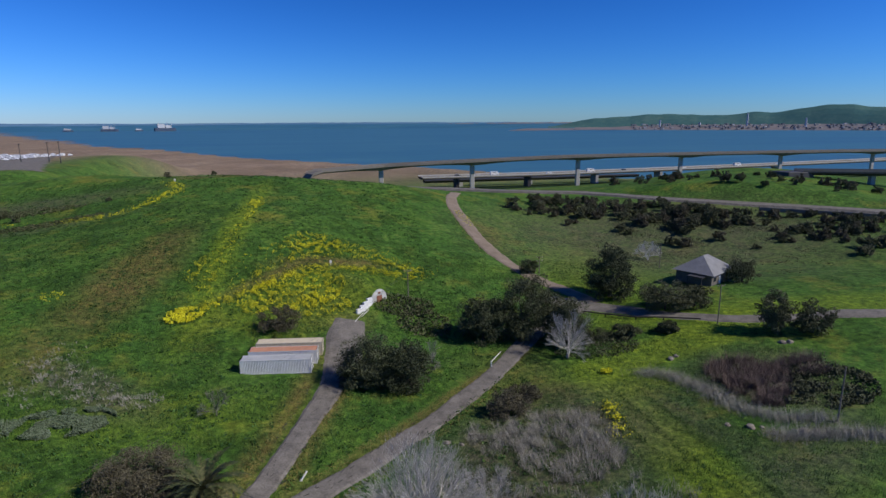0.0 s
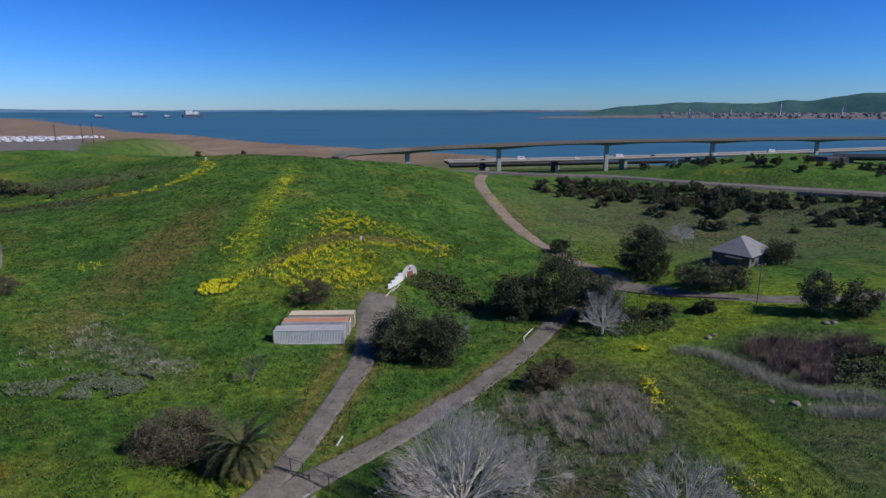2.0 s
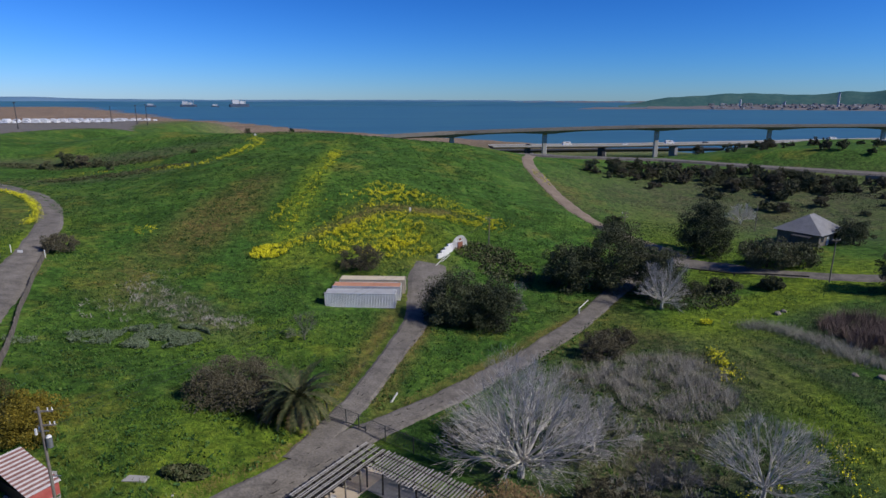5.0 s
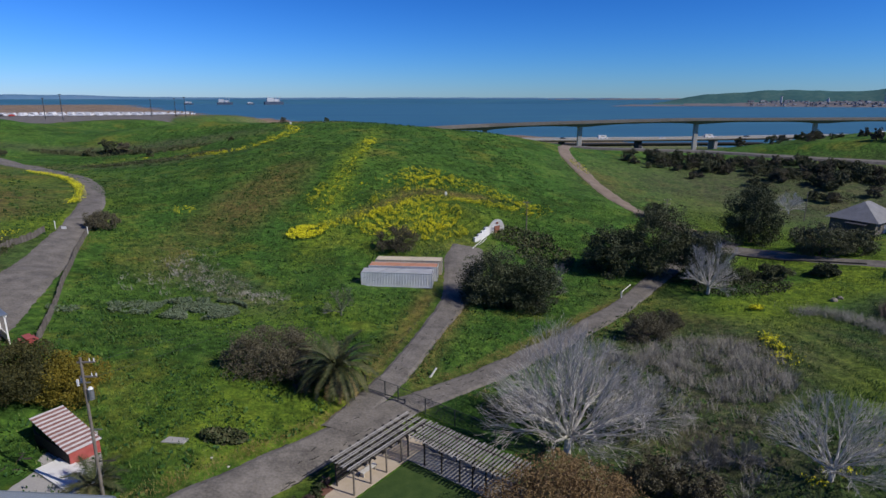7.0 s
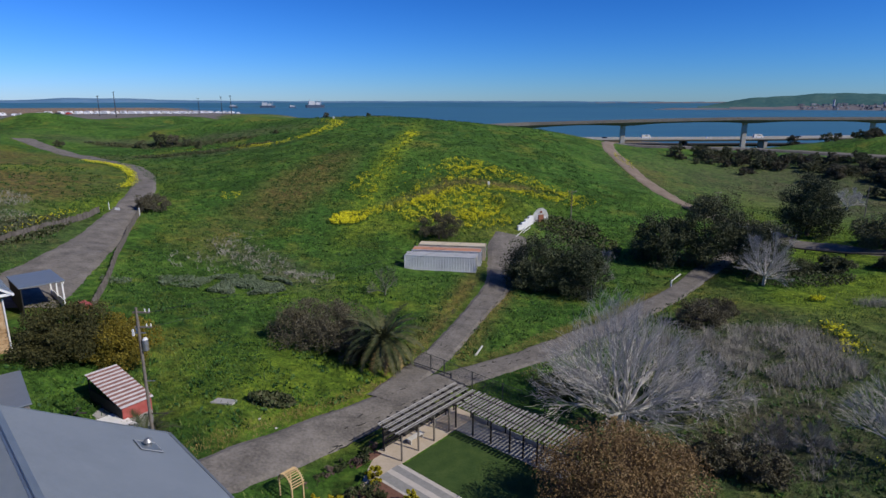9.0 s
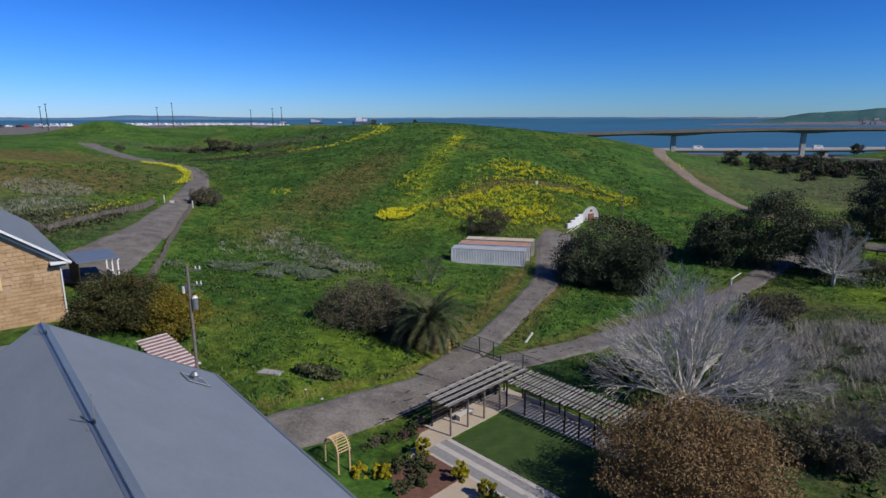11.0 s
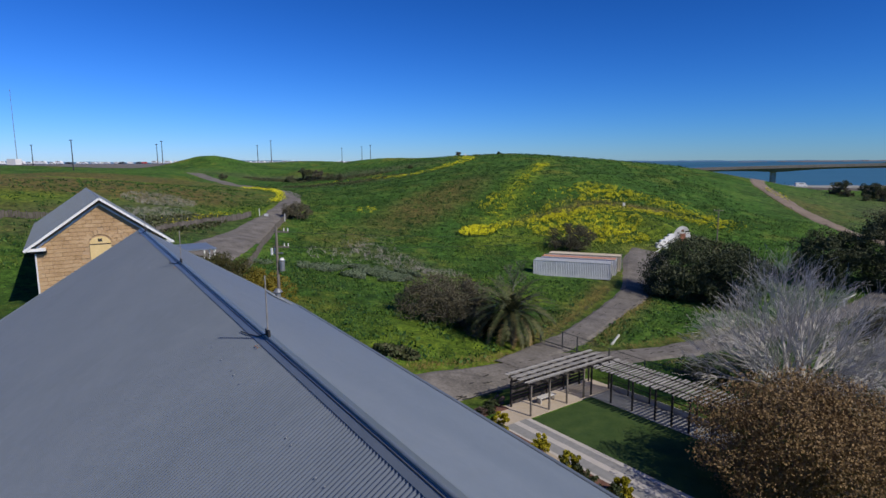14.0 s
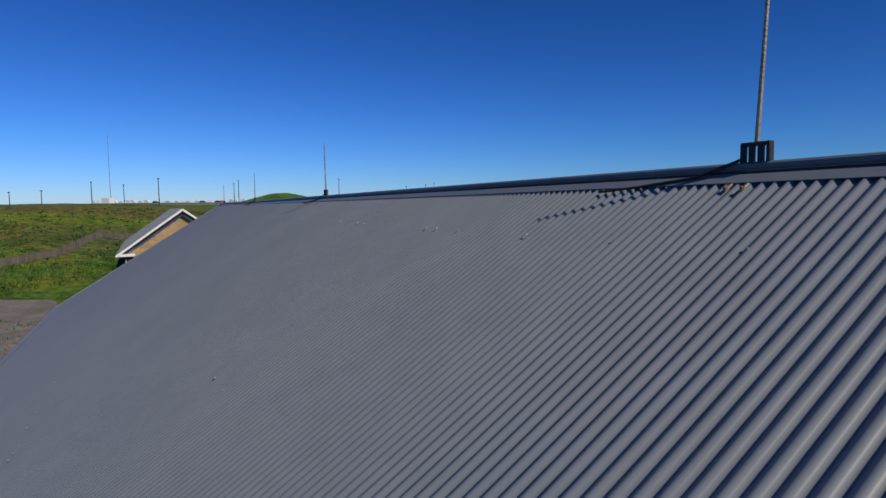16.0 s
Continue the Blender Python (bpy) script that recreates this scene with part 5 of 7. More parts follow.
def blades(name, xy, h, material, label, seed, lean=0.5, width=0.05, category="plants"):
    """Upright thin blades or twigs rooted on the land."""
    r = np.random.default_rng(seed)
    n = len(xy)
    p = np.column_stack((xy, tops(xy) - 0.03))
    a = r.uniform(0, 2 * math.pi, n)
    hh = h * r.uniform(0.5, 1.2, n)
    tip = p + np.column_stack((np.cos(a) * lean * hh, np.sin(a) * lean * hh, hh))
    w = np.column_stack((-np.sin(a), np.cos(a), 0 * a)) * width
    q = np.stack((p - w, p + w, tip + w * 0.25, tip - w * 0.25), axis=1)
    return tagged(quads(name, q, material), label, category, kind="stuff")


rg = np.random.default_rng(5)


def scatter(n, cx, cy, rx, ry, turn=0.0):
    a, k = rg.uniform(0, 2 * math.pi, n), np.sqrt(rg.uniform(0, 1, n))
    u, v = k * np.cos(a) * rx, k * np.sin(a) * ry
    c, s = math.cos(radians(turn)), math.sin(radians(turn))
    return np.column_stack((cx + u * c - v * s, cy + u * s + v * c))


def along(pts, n, width):
    P = np.array(pts, dtype=float)
    seg = np.linalg.norm(np.diff(P, axis=0), axis=1)
    k = rg.choice(len(seg), n, p=seg / seg.sum())
    t = rg.uniform(0, 1, n)[:, None]
    return P[k] + (P[k + 1] - P[k]) * t + rg.normal(size=(n, 2)) * width


near_grass = off_road(clumpy(np.column_stack((rg.uniform(-75, 95, 170000), rg.uniform(32, 165, 170000))), 0.16, -0.16, 3))
blades("grass_tufts", near_grass, 0.34, M_GRASSBLADE, "rough tufts of fresh green meadow grass", 6, 0.7, 0.045, "grass")
herbs = off_road(clumpy(np.column_stack((rg.uniform(-75, 40, 110000), rg.uniform(45, 200, 110000))), 0.11, 0.1, 9))
cover("meadow_herbs", herbs, 0.12, M_GREENLEAF, "darker leafy herbs in drifts over the meadow", 7, 0.05, 0.35, category="grass")

weeds = off_road(clumpy(np.column_stack((rg.uniform(-110, 44, 240000), rg.uniform(42, 262, 240000))), 0.55, 0.17, 21))
cover("weed_clumps", weeds, 0.2, M_GREENLEAF, "knee-high dark green weed clumps all over the meadow", 20, 0.02, 0.3, category="grass")


def speckle(xy, cut, f=0.62):
    return xy[np.array([noise.noise((a * f, b * f, 2)) + 0.5 * noise.noise((a * 1.9, b * 1.9, 7)) for a, b in xy]) > cut]


arc = [(-19.5, 125.5), (-13.5, 129.2), (-8.0, 133.6), (-2.5, 138.6), (3.5, 143.0), (10, 145.6), (18, 146.4), (26, 145.6), (33, 143.5)]
arc_high = [(-12, 136.5), (-6, 141.5), (1, 148.5), (8, 153.0), (17, 154.0), (26, 151.4), (34, 146)]
mustard = np.vstack((
    speckle(scatter(3800, -19.2, 125.2, 3.8, 3.0, 20), -0.2),
    speckle(along(arc, 5200, 1.0), -0.12), speckle(along(arc_high, 2600, 0.9), 0.1),
    speckle(along([(3, 155), (9, 160), (15, 158), (23, 155), (30, 150.5), (35, 147)], 4600, 2.0), 0.0), speckle(scatter(3600, 8, 160, 8, 6.5, -10), 0.12), speckle(scatter(2400, 3, 154, 9, 5), 0.25),
    speckle(scatter(9500, 2.5, 133.5, 13, 7.5, 30), 0.02), speckle(scatter(3200, 8, 128.5, 7, 5, 10), 0.05), speckle(scatter(1500, -10, 144, 8, 8), 0.38),
    speckle(along([(-16.9, 132), (-16.3, 139.4), (-14.8, 146), (-13.5, 158.8), (-11.9, 171.5), (-10.2, 181), (-8.8, 203)], 3000, 1.0), 0.12), speckle(along([(-20.5, 140), (-18, 152)], 700, 0.8), 0.05), speckle(scatter(900, -9, 200, 2.4, 9, 0), 0.0),
    speckle(along([(-66, 204), (-55, 201.5), (-49, 206), (-42.5, 212.5), (-38, 221), (-38, 231), (-43, 240)], 5200, 1.7), 0.1), speckle(along([(-46, 214), (-38, 226)], 700, 0.8), 0.1), speckle(along([(-67, 205), (-90, 210)], 300, 0.8), 0.2),
    along([(-106, 184), (-92, 173.5), (-80, 158), (-72, 145), (-69.5, 136)], 2600, 0.6), speckle(along([(-67, 113), (-67, 94)], 300, 0.8), 0.0),
    scatter(260, 62, 205, 2, 10), scatter(220, 58, 93, 1.1, 0.9), speckle(along([(51, 80), (50, 77), (49, 73), (47.5, 69.5)], 700, 0.7), -0.1), speckle(along([(46.5, 53), (45, 48), (43, 44)], 320, 0.7), 0.0), speckle(scatter(200, -46, 135, 2.5, 2), 0.0), speckle(scatter(300, 46, 50, 4, 2), 0.1), speckle(scatter(300, 36.5, 47.5, 3, 1.5), 0.1)))
cover("mustard_flowers", mustard, 0.125, M_MUSTARD, "bright yellow wild mustard in bloom", 8, 0.3, 0.85, category="flowers")
stems = mustard[::2] + rg.normal(size=(len(mustard[::2]), 2)) * 0.3
blades("mustard_stems", stems, 0.7, M_GREENLEAF, "green stems of the wild mustard", 9, 0.3, 0.05)

cover("sage_patch", clumpy(np.vstack((scatter(26000, -28, 86.5, 6.5, 4.0, 20), scatter(2600, -36, 85, 4.2, 2.6), scatter(700, -44, 83, 2, 1.5))), 0.42, -0.12, 1), 0.13, M_SAGE, "grey-green sage-like ground cover", 10, 0.1, 0.6)
dry = np.vstack((speckle(scatter(13000, 39.5, 71.5, 8.2, 10.5, -10), -0.08, 0.4), speckle(scatter(5000, 32, 76, 6, 5), 0.1, 0.4), speckle(scatter(3000, 30, 60, 7, 6), 0.22, 0.4), speckle(scatter(3000, 27, 50, 6, 4), 0.2, 0.4), speckle(scatter(2500, 43, 54, 5, 8), 0.3, 0.4)))
blades("dry_brush", dry, 1.15, M_DRYTWIG, "grey leafless brush stems standing in thickets", 11, 0.7, 0.018)
rows = np.vstack([along([(51.5 + k * 1.7, 84), (49.5 + k * 1.6, 66), (48.5 + k * 1.5, 46)], 900, 0.3) for k in (0, 2, 4.5)])
blades("grass_rows", rows, 0.3, M_GREENLEAF, "darker grass rows left by wheels on the slope", 19, 0.5, 0.03, "grass")
blades("dead_weeds", np.vstack((speckle(scatter(2800, -31, 101, 4, 13, 45), 0.1), speckle(scatter(900, -37, 108, 6, 8), 0.2), speckle(scatter(900, -21, 93, 4.5, 3), 0.1), speckle(scatter(1600, -36, 97, 7, 6), 0.2), scatter(2500, -72, 96, 7, 11), scatter(1400, -82, 112, 7, 7))), 0.55, M_DRYTWIG, "patches of grey dead weeds", 12, 0.9, 0.03)
blades("hollow_brush", np.vstack((speckle(scatter(11000, 79.5, 83, 7.5, 6.5, 20), -0.1, 0.4), speckle(scatter(7000, 75, 75, 5, 5.5, -20), 0.0, 0.4), speckle(scatter(4000, 90, 82, 6, 4), 0.0, 0.4))), 1.7, M_REDTWIG, "dense reddish-brown brush filling a hollow", 13, 0.6, 0.02)
blades("pale_reeds", np.vstack((along([(63, 90.5), (67, 87), (68.5, 79), (67.5, 71), (70, 66), (77, 64)], 5200, 1.1), along([(65, 62), (72, 60), (84, 56)], 3600, 0.9))), 1.1, M_DRYTWIG, "pale dry reeds edging the hollow", 14, 0.7, 0.018)
cover("slope_scrub", off_road(np.vstack((speckle(np.column_stack((rg.normal(148, 36, 30000), rg.normal(192, 26, 30000))), 0.12, 0.09), speckle(scatter(14000, 86, 75, 11, 8, 20), 0.0, 0.3), scatter(1500, 22, 62, 9, 5, 30), scatter(1800, 62, 104, 9, 5)))), 0.22, M_SCRUB, "low dark scrub spread over the slopes", 15, 0.05, 0.7)
cover("bank_scrub", off_road(np.vstack((scatter(4200, -68, 92, 5, 16, -12), scatter(3800, -100, 228, 34, 5, -6), scatter(2600, -78, 203, 22, 3.5, 12), scatter(1100, -15.6, 54.6, 2.0, 1.0), scatter(1600, 27, 130, 7, 5), scatter(1200, 30, 122, 6, 6)))), 0.3, M_DARKSHRUB, "dark leafy scrub along banks and fences", 16, 0.05, 0.6)
verge = np.vstack((along([(-6, 62.5), (-3.4, 70), (0.8, 84), (4.2, 97)], 1700, 0.5), along([(1.6, 69.5), (6.4, 84), (11.6, 98)], 1300, 0.5), along([(-26, 40), (-13, 53.3), (-6, 61)], 1600, 0.55), along([(5, 71), (13, 78), (24, 88), (35, 98)], 1500, 0.5), along([(8, 66), (16, 73), (27, 83), (38, 94)], 1200, 0.5), along([(-62, 131), (-58, 119), (-54, 108)], 700, 0.7), along([(58.5, 172), (58.3, 194), (59.5, 220)], 700, 0.6)))
blades("verge_grass", np.vstack((verge, verge + rg.normal(size=verge.shape) * 0.35)), 0.22, M_DRYGRASS, "dry tan grass along the edges of the lanes", 18, 0.9, 0.018, "grass")


# ---- pergola garden ----
PX, PY = Vector((0.743, -0.669, 0)), Vector((-0.669, -0.743, 0))
GZ = 0.06
PM = Matrix(((PX.x, PY.x, 0, 0.59), (PX.y, PY.y, 0, 56.6), (0, 0, 1, GZ), (0, 0, 0, 1)))


def slab(name, x0, x1, y0, y1, h, material, label, category="pavement", z0=-0.6):
    bm = bmesh.new()
    box(bm, (x0 + x1) / 2, (y0 + y1) / 2, (z0 + h) / 2, x1 - x0, y1 - y0, h - z0)
    ob = part(name, bm, material)
    ob.matrix_world = PM
    return tagged(ob, label, category, kind="structure")


slab("pavement_pergola_floor", -0.2, 2.5, -0.3, 9.6, 0.06, M_PATH, "tan concrete floor under the pergola")
slab("pavement_wing_floor", 2.5, 13.2, -0.3, 2.7, 0.05, M_PAVER, "grey paving under the long pergola wing")
slab("pavement_garden_path", 0.4, 2.4, 9.6, 19.5, 0.05, M_PATH, "tan concrete garden path")
slab("lawn", 2.75, 16.5, 2.7, 9.25, 0.04, M_LAWN, "small mown dark green lawn", "lawn")
for k, (a, b, mm) in enumerate(((9.25, 9.6, M_PAVERL), (9.6, 10.25, M_PAVER), (10.25, 10.75, M_PAVERL), (10.75, 11.6, M_PAVER), (11.6, 11.85, M_PAVERL))):
    slab("pavement_band_%d" % (k + 1), 2.4, 18.0, a, b, 0.05 + 0.003 * (k % 2), mm, "striped band of light and grey pavers")
slab("garden_bed_1", 2.5, 6.6, 11.85, 17.5, 0.09, M_MULCH, "planting bed covered in red bark mulch", "garden bed")
slab("garden_bed_2", 8.9, 16.0, 11.85, 17.5, 0.09, M_MULCH, "planting bed covered in red bark mulch", "garden bed")
slab("garden_bed_3", -0.9, 0.4, 9.4, 18.5, 0.1, M_MULCH, "narrow bed of red bark mulch along the path", "garden bed")
slab("pavement_cross_path", 6.6, 8.9, 11.85, 17.5, 0.055, M_PATH, "tan concrete path between two beds")


def build_pergola():
    t = empty("pergola", PM, "weathered timber pergola with two wings and open slats", "pergola")
    H = 2.35
    r = random.Random(3)
    meshes = {}

    def piece(name, x, y, z, sx, sy, sz, material, tilt=0.0):
        key = (name, round(sx, 2), round(sy, 2), round(sz, 2), material.name)
        if key not in meshes:
            b2 = bmesh.new()
            box(b2, 0, 0, 0, sx, sy, sz, bevel=0.008)
            me = bpy.data.meshes.new(name)
            b2.to_mesh(me)
            b2.free()
            me.materials.append(material)
            meshes[key] = me
        o = new(name, meshes[key])
        o.parent = t
        o.matrix_basis = Matrix.Translation((x, y, z)) @ Matrix.Rotation(tilt, 4, "Z")
        return o

    for y in (9.0, 7.1, 5.2, 3.3):
        piece("post", 2.3, y, H / 2, 0.12, 0.12, H, M_POLE)
    for y in (9.0, 7.1, 5.2, 3.3, 1.4):
        piece("post", 0.25, y, H / 2, 0.12, 0.12, H, M_DARKWOOD)
    for x in (2.3, 4.2, 6.1, 8.0, 9.3, 10.6, 12.2):
        piece("post", x, 2.4, H / 2, 0.12, 0.12, H, M_DARKWOOD)
    for x in (0.25, 2.3, 4.2, 6.1, 8.0, 9.9, 12.2):
        piece("post", x, 0.25, H / 2, 0.12, 0.12, H, M_DARKWOOD)
    for z in (0.35, 0.62, 0.9, 1.17, 1.44, 1.71, 1.98):
        piece("back_board", 0.17, 4.9, z, 0.03, 8.4, 0.2, M_DARKWOOD)
    for x in (0.25, 2.3):
        piece("beam", x, 4.6, H + 0.07, 0.07, 9.4, 0.16, M_DARKWOOD)
    for y in (0.25, 2.4):
        piece("beam", 6.4, y, H + 0.07, 12.8, 0.07, 0.16, M_DARKWOOD)
    for z, hgt in ((0.25, 0.45), (0.85, 0.06)):
        piece("low_screen", 7.2, 0.25, z, 9.8, 0.04, hgt, M_PALESTONE if hgt > 0.1 else M_DARKWOOD)
    for i in range(9):
        y = 0.9 + i * 1.02
        for d in (-0.06, 0.06):
            piece("rafter", 1.28 + r.uniform(-0.04, 0.04), y + d, H + 0.22, 3.1, 0.045, 0.14, M_DARKWOOD)
    for x in (0.1, 0.32, 0.78, 1.0, 1.46, 1.68, 2.2, 2.42):
        piece("slat", x, 4.7 + r.uniform(-0.12, 0.12), H + 0.32, 0.11, 9.6, 0.07, M_WOOD, r.uniform(-0.004, 0.004))
    n = 32
    for i in range(n):
        x = 2.72 + i * (11.0 / n)
        piece("slat", x, 1.3 + r.uniform(-0.14, 0.14), H + 0.2, 0.14, 3.2, 0.07, M_WOOD, r.uniform(-0.025, 0.025))
    for y in (0.55, 2.1):
        piece("batten", 7.9, y, H + 0.26, 10.9, 0.05, 0.05, M_DARKWOOD)
    return t


build_pergola()
bn = empty("garden_bench", PM @ Matrix.Translation((1.1, 6.2, 0.06)), "pale wooden bench under the pergola", "bench")
boxed("seat", (0, 0, 0.45, 0.5, 1.7, 0.06), M_PALESTONE, bn, bevel=0.01)
for y in (-0.7, 0.7):
    boxed("leg", (0, y, 0.21, 0.4, 0.08, 0.42), M_PALESTONE, bn)

at = empty("trellis_arch", PM @ Matrix.Translation((0.6, 18.0, 0.05)), "pale cedar garden arch with lattice ribs", "garden arch")
for s in (-0.45, 0.45):
    for x in (-0.75, 0.75):
        boxed("arch_post", (x, s, 1.1, 0.09, 0.09, 2.2), M_ARCH, at)
    bm = bmesh.new()
    tube(bm, [(0.75 * math.cos(a), s, 2.2 + 0.75 * math.sin(a)) for a in np.linspace(0, math.pi, 13)], 0.05, 6)
    part("arch_hoop", bm, M_ARCH, at)
for a in np.linspace(0.05, math.pi - 0.05, 14):
    boxed("arch_slat", (0, 0, 0, 0.06, 1.1, 0.05), M_ARCH, at, m=Matrix.Translation((0.79 * math.cos(a), 0, 2.2 + 0.79 * math.sin(a))) @ Matrix.Rotation(-a, 4, "Y"))


def garden_shrub(gx, gy, h, rad, seed, material, label, leaf=0.075, n=2600):
    p = PM @ Vector((gx, gy, 0.05))
    r = np.random.default_rng(seed)
    t = empty("garden_shrub", Matrix.Translation(p), label, "shrub", "garden shrubs")
    pts, _ = crown_points(r, n, rad, rad, h / 1.8, 22, 0.6)
    pts += np.array((0, 0, h / 1.9))
    pts = pts[pts[:, 2] > 0]
    quads("foliage", leaves_at(pts, leaf, r), material, t)
    bm = bmesh.new()
    for k in range(4):
        rod(bm, (0, 0, -0.05), (0.3 * rad * math.cos(k * 1.6), 0.3 * rad * math.sin(k * 1.6), h * 0.5), 0.03, 0.012, 5)
    part("stems", bm, M_BARK, t)
    return t


for i, (gx, gy) in enumerate(((2.6, 12.2), (2.9, 16.2), (6.6, 12.4), (9.1, 12.6), (12.8, 12.5), (1.9, 17.2))):
    garden_shrub(gx, gy, 1.15, 0.65, 200 + i, M_GOLDSHRUB, "clipped golden-green round garden shrub")
rb = random.Random(9)
for i in range(16):
    x, y = (rb.uniform(3, 6.3), rb.uniform(12.8, 17)) if i < 8 else (rb.uniform(9.4, 15), rb.uniform(12.6, 17))
    garden_shrub(x, y, rb.uniform(0.5, 1.2), rb.uniform(0.4, 0.75), 220 + i, M_DARKSHRUB, "loose dark green garden shrub in mulch", n=700)
for i in range(12):
    garden_shrub(-0.3 + rb.uniform(-0.25, 0.3), 9.6 + i * 0.75, rb.uniform(0.5, 0.9), rb.uniform(0.35, 0.6), 250 + i, M_REDTWIG if i % 3 == 0 else M_DARKSHRUB, "dark reddish-green shrub along the path", n=600)
for i in range(2):
    t = empty("flower_pot", PM @ Matrix.Translation((7.0 + i * 0.7, 16.9 - 0.2 * i, 0.06)), "dark glazed pot standing on the path", "pot", "pots on the path")
    bm = bmesh.new()
    rod(bm, (0, 0, 0), (0, 0, 0.4), 0.16, 0.24, 12)
    part("pot_body", bm, M_CABLE, t)
    bm = bmesh.new()
    rod(bm, (0, 0, 0.38), (0, 0, 0.43), 0.26, 0.26, 12)
    part("rim", bm, M_CABLE, t)

# ---- striped shed ----
sh = empty("striped_shed", pose(-28.2, 53.5, 2.2, 0, 0, -36.7), "lean-to shed with a striped red and white sheet roof", "shed")
tilt = Matrix.Rotation(0.2, 4, "Y")
for i in range(23):
    boxed("roof_strip", (-2.97 + i * 0.27, 0, 0.02 * (i % 2), 0.27, 2.7, 0.05), M_STRIPE_W if i % 2 == 0 else M_STRIPE_R, sh, m=Matrix.Translation((0, 0, 1.95)) @ tilt)
boxed("front_wall", (0, -1.2, 0.6, 5.6, 0.1, 1.4), M_DARK, sh)
boxed("back_wall", (0, 1.2, 0.6, 5.6, 0.1, 1.5), M_STRIPE_R, sh)
boxed("side_wall", (2.85, 0, 0.5, 0.1, 2.4, 1.4), M_RED, sh, "faded red end wall")
boxed("post", (-2.8, -1.2, 1.1, 0.12, 0.12, 2.6), M_DARKWOOD, sh)
wl = empty("white_wall", pose(-26.0, 49.4, 1.8, 0, 0, -36), "low white-painted wall beside the shed", "wall")
boxed("wall_body", (0, 0, 0.2, 6.0, 2.2, 0.8), M_WHITE, wl, bevel=0.04)
boxed("coping", (0, 0, 0.64, 6.1, 2.3, 0.08), M_WHITE, wl)
bm = bmesh.new()
prism(bm, [(-42, 48), (-30, 40), (-22, 47), (-27, 56), (-33, 57)], 1.0, 2.32)
tagged(part("pavement_shed_yard", bm, M_CONCRETE), "bare concrete yard around the shed", "pavement", kind="structure")
ry = random.Random(21)
for k in range(9):
    bx, by = -33.2 + ry.uniform(-1.6, 2.6), 51.6 + ry.uniform(-1.8, 1.6)
    sb = empty("scrap_board", pose(bx, by, 2.33, 0, 0, ry.uniform(0, 180)), "dark weathered timber board lying on concrete", "board", "scrap boards in the yard")
    boxed("plank", (0, 0, 0.07, ry.uniform(1.2, 2.6), ry.uniform(0.15, 0.3), 0.14), M_DARKWOOD if k % 3 else M_WOOD, sb, bevel=0.01)
    boxed("batten", (0, 0, 0.2, 0.12, 0.8, 0.1), M_DARKWOOD, sb)
pm = empty("picnic_table", SM @ Matrix.Translation((9.2, 13.6, 4.85)), "red picnic table near the shelter", "table")
boxed("tabletop", (0, 0, 0.72, 1.8, 0.8, 0.06), M_RED, pm, bevel=0.01)
for s in (-0.65, 0.65):
    boxed("bench_seat", (0, s, 0.43, 1.8, 0.28, 0.05), M_RED, pm)
for x in (-0.7, 0.7):
    boxed("trestle", (x, 0, 0.36, 0.08, 1.4, 0.1), M_RED, pm)
    boxed("trestle", (x, 0, 0.35, 0.08, 0.5, 0.7), M_RED, pm)


# ---- poles and wires ----
def utility_pole(x, y, z1, label, arms=1, kit=False, r0=0.13):
    z0 = top(x, y)
    t = empty("utility_pole", pose(x, y, z0), label, "utility pole")
    h = z1 - z0
    bm = bmesh.new()
    rod(bm, (0, 0, -0.5), (0, 0, h), r0, r0 * 0.7, 9)
    part("pole", bm, M_POLE, t)
    for k in range(arms):
        boxed("crossarm", (0.35 if kit else 0, 0, h - 0.35 - 1.1 * k, 1.2 if kit else 1.8, 0.1, 0.12), M_POLE, t)
        for x2 in ((0.6, 0.9) if kit else (-0.8, 0.0, 0.8)):
            bm = bmesh.new()
            rod(bm, (x2, 0, h - 0.3 - 1.1 * k), (x2, 0, h - 0.08 - 1.1 * k), 0.05, 0.035, 8)
            part("insulator", bm, M_WHITE, t)
    if kit:
        bm = bmesh.new()
        rod(bm, (0.35, 0, h - 3.2), (0.35, 0, h - 2.4), 0.2, 0.2, 14)
        part("transformer", bm, M_METAL, t, "grey drum transformer")
        bm = bmesh.new()
        rod(bm, (0.35, 0, h - 2.4), (0.35, 0, h - 2.25), 0.2, 0.1, 12)
        part("transformer_cap", bm, M_WHITE, t)
        for q in (-0.3, 0.2):
            boxed("cutout", (-0.25, q, h - 1.75, 0.12, 0.1, 0.5), M_WHITE, t)
        boxed("bracket", (0.0, 0, h - 1.9, 0.9, 0.08, 0.08), M_METAL, t)
        boxed("bracket", (0.35, 0, h - 5.6, 0.7, 0.06, 0.06), M_METAL, t)
        boxed("bracket", (0.6, 0, h - 8.2, 1.4, 0.06, 0.06), M_DARKWOOD, t)
    return t


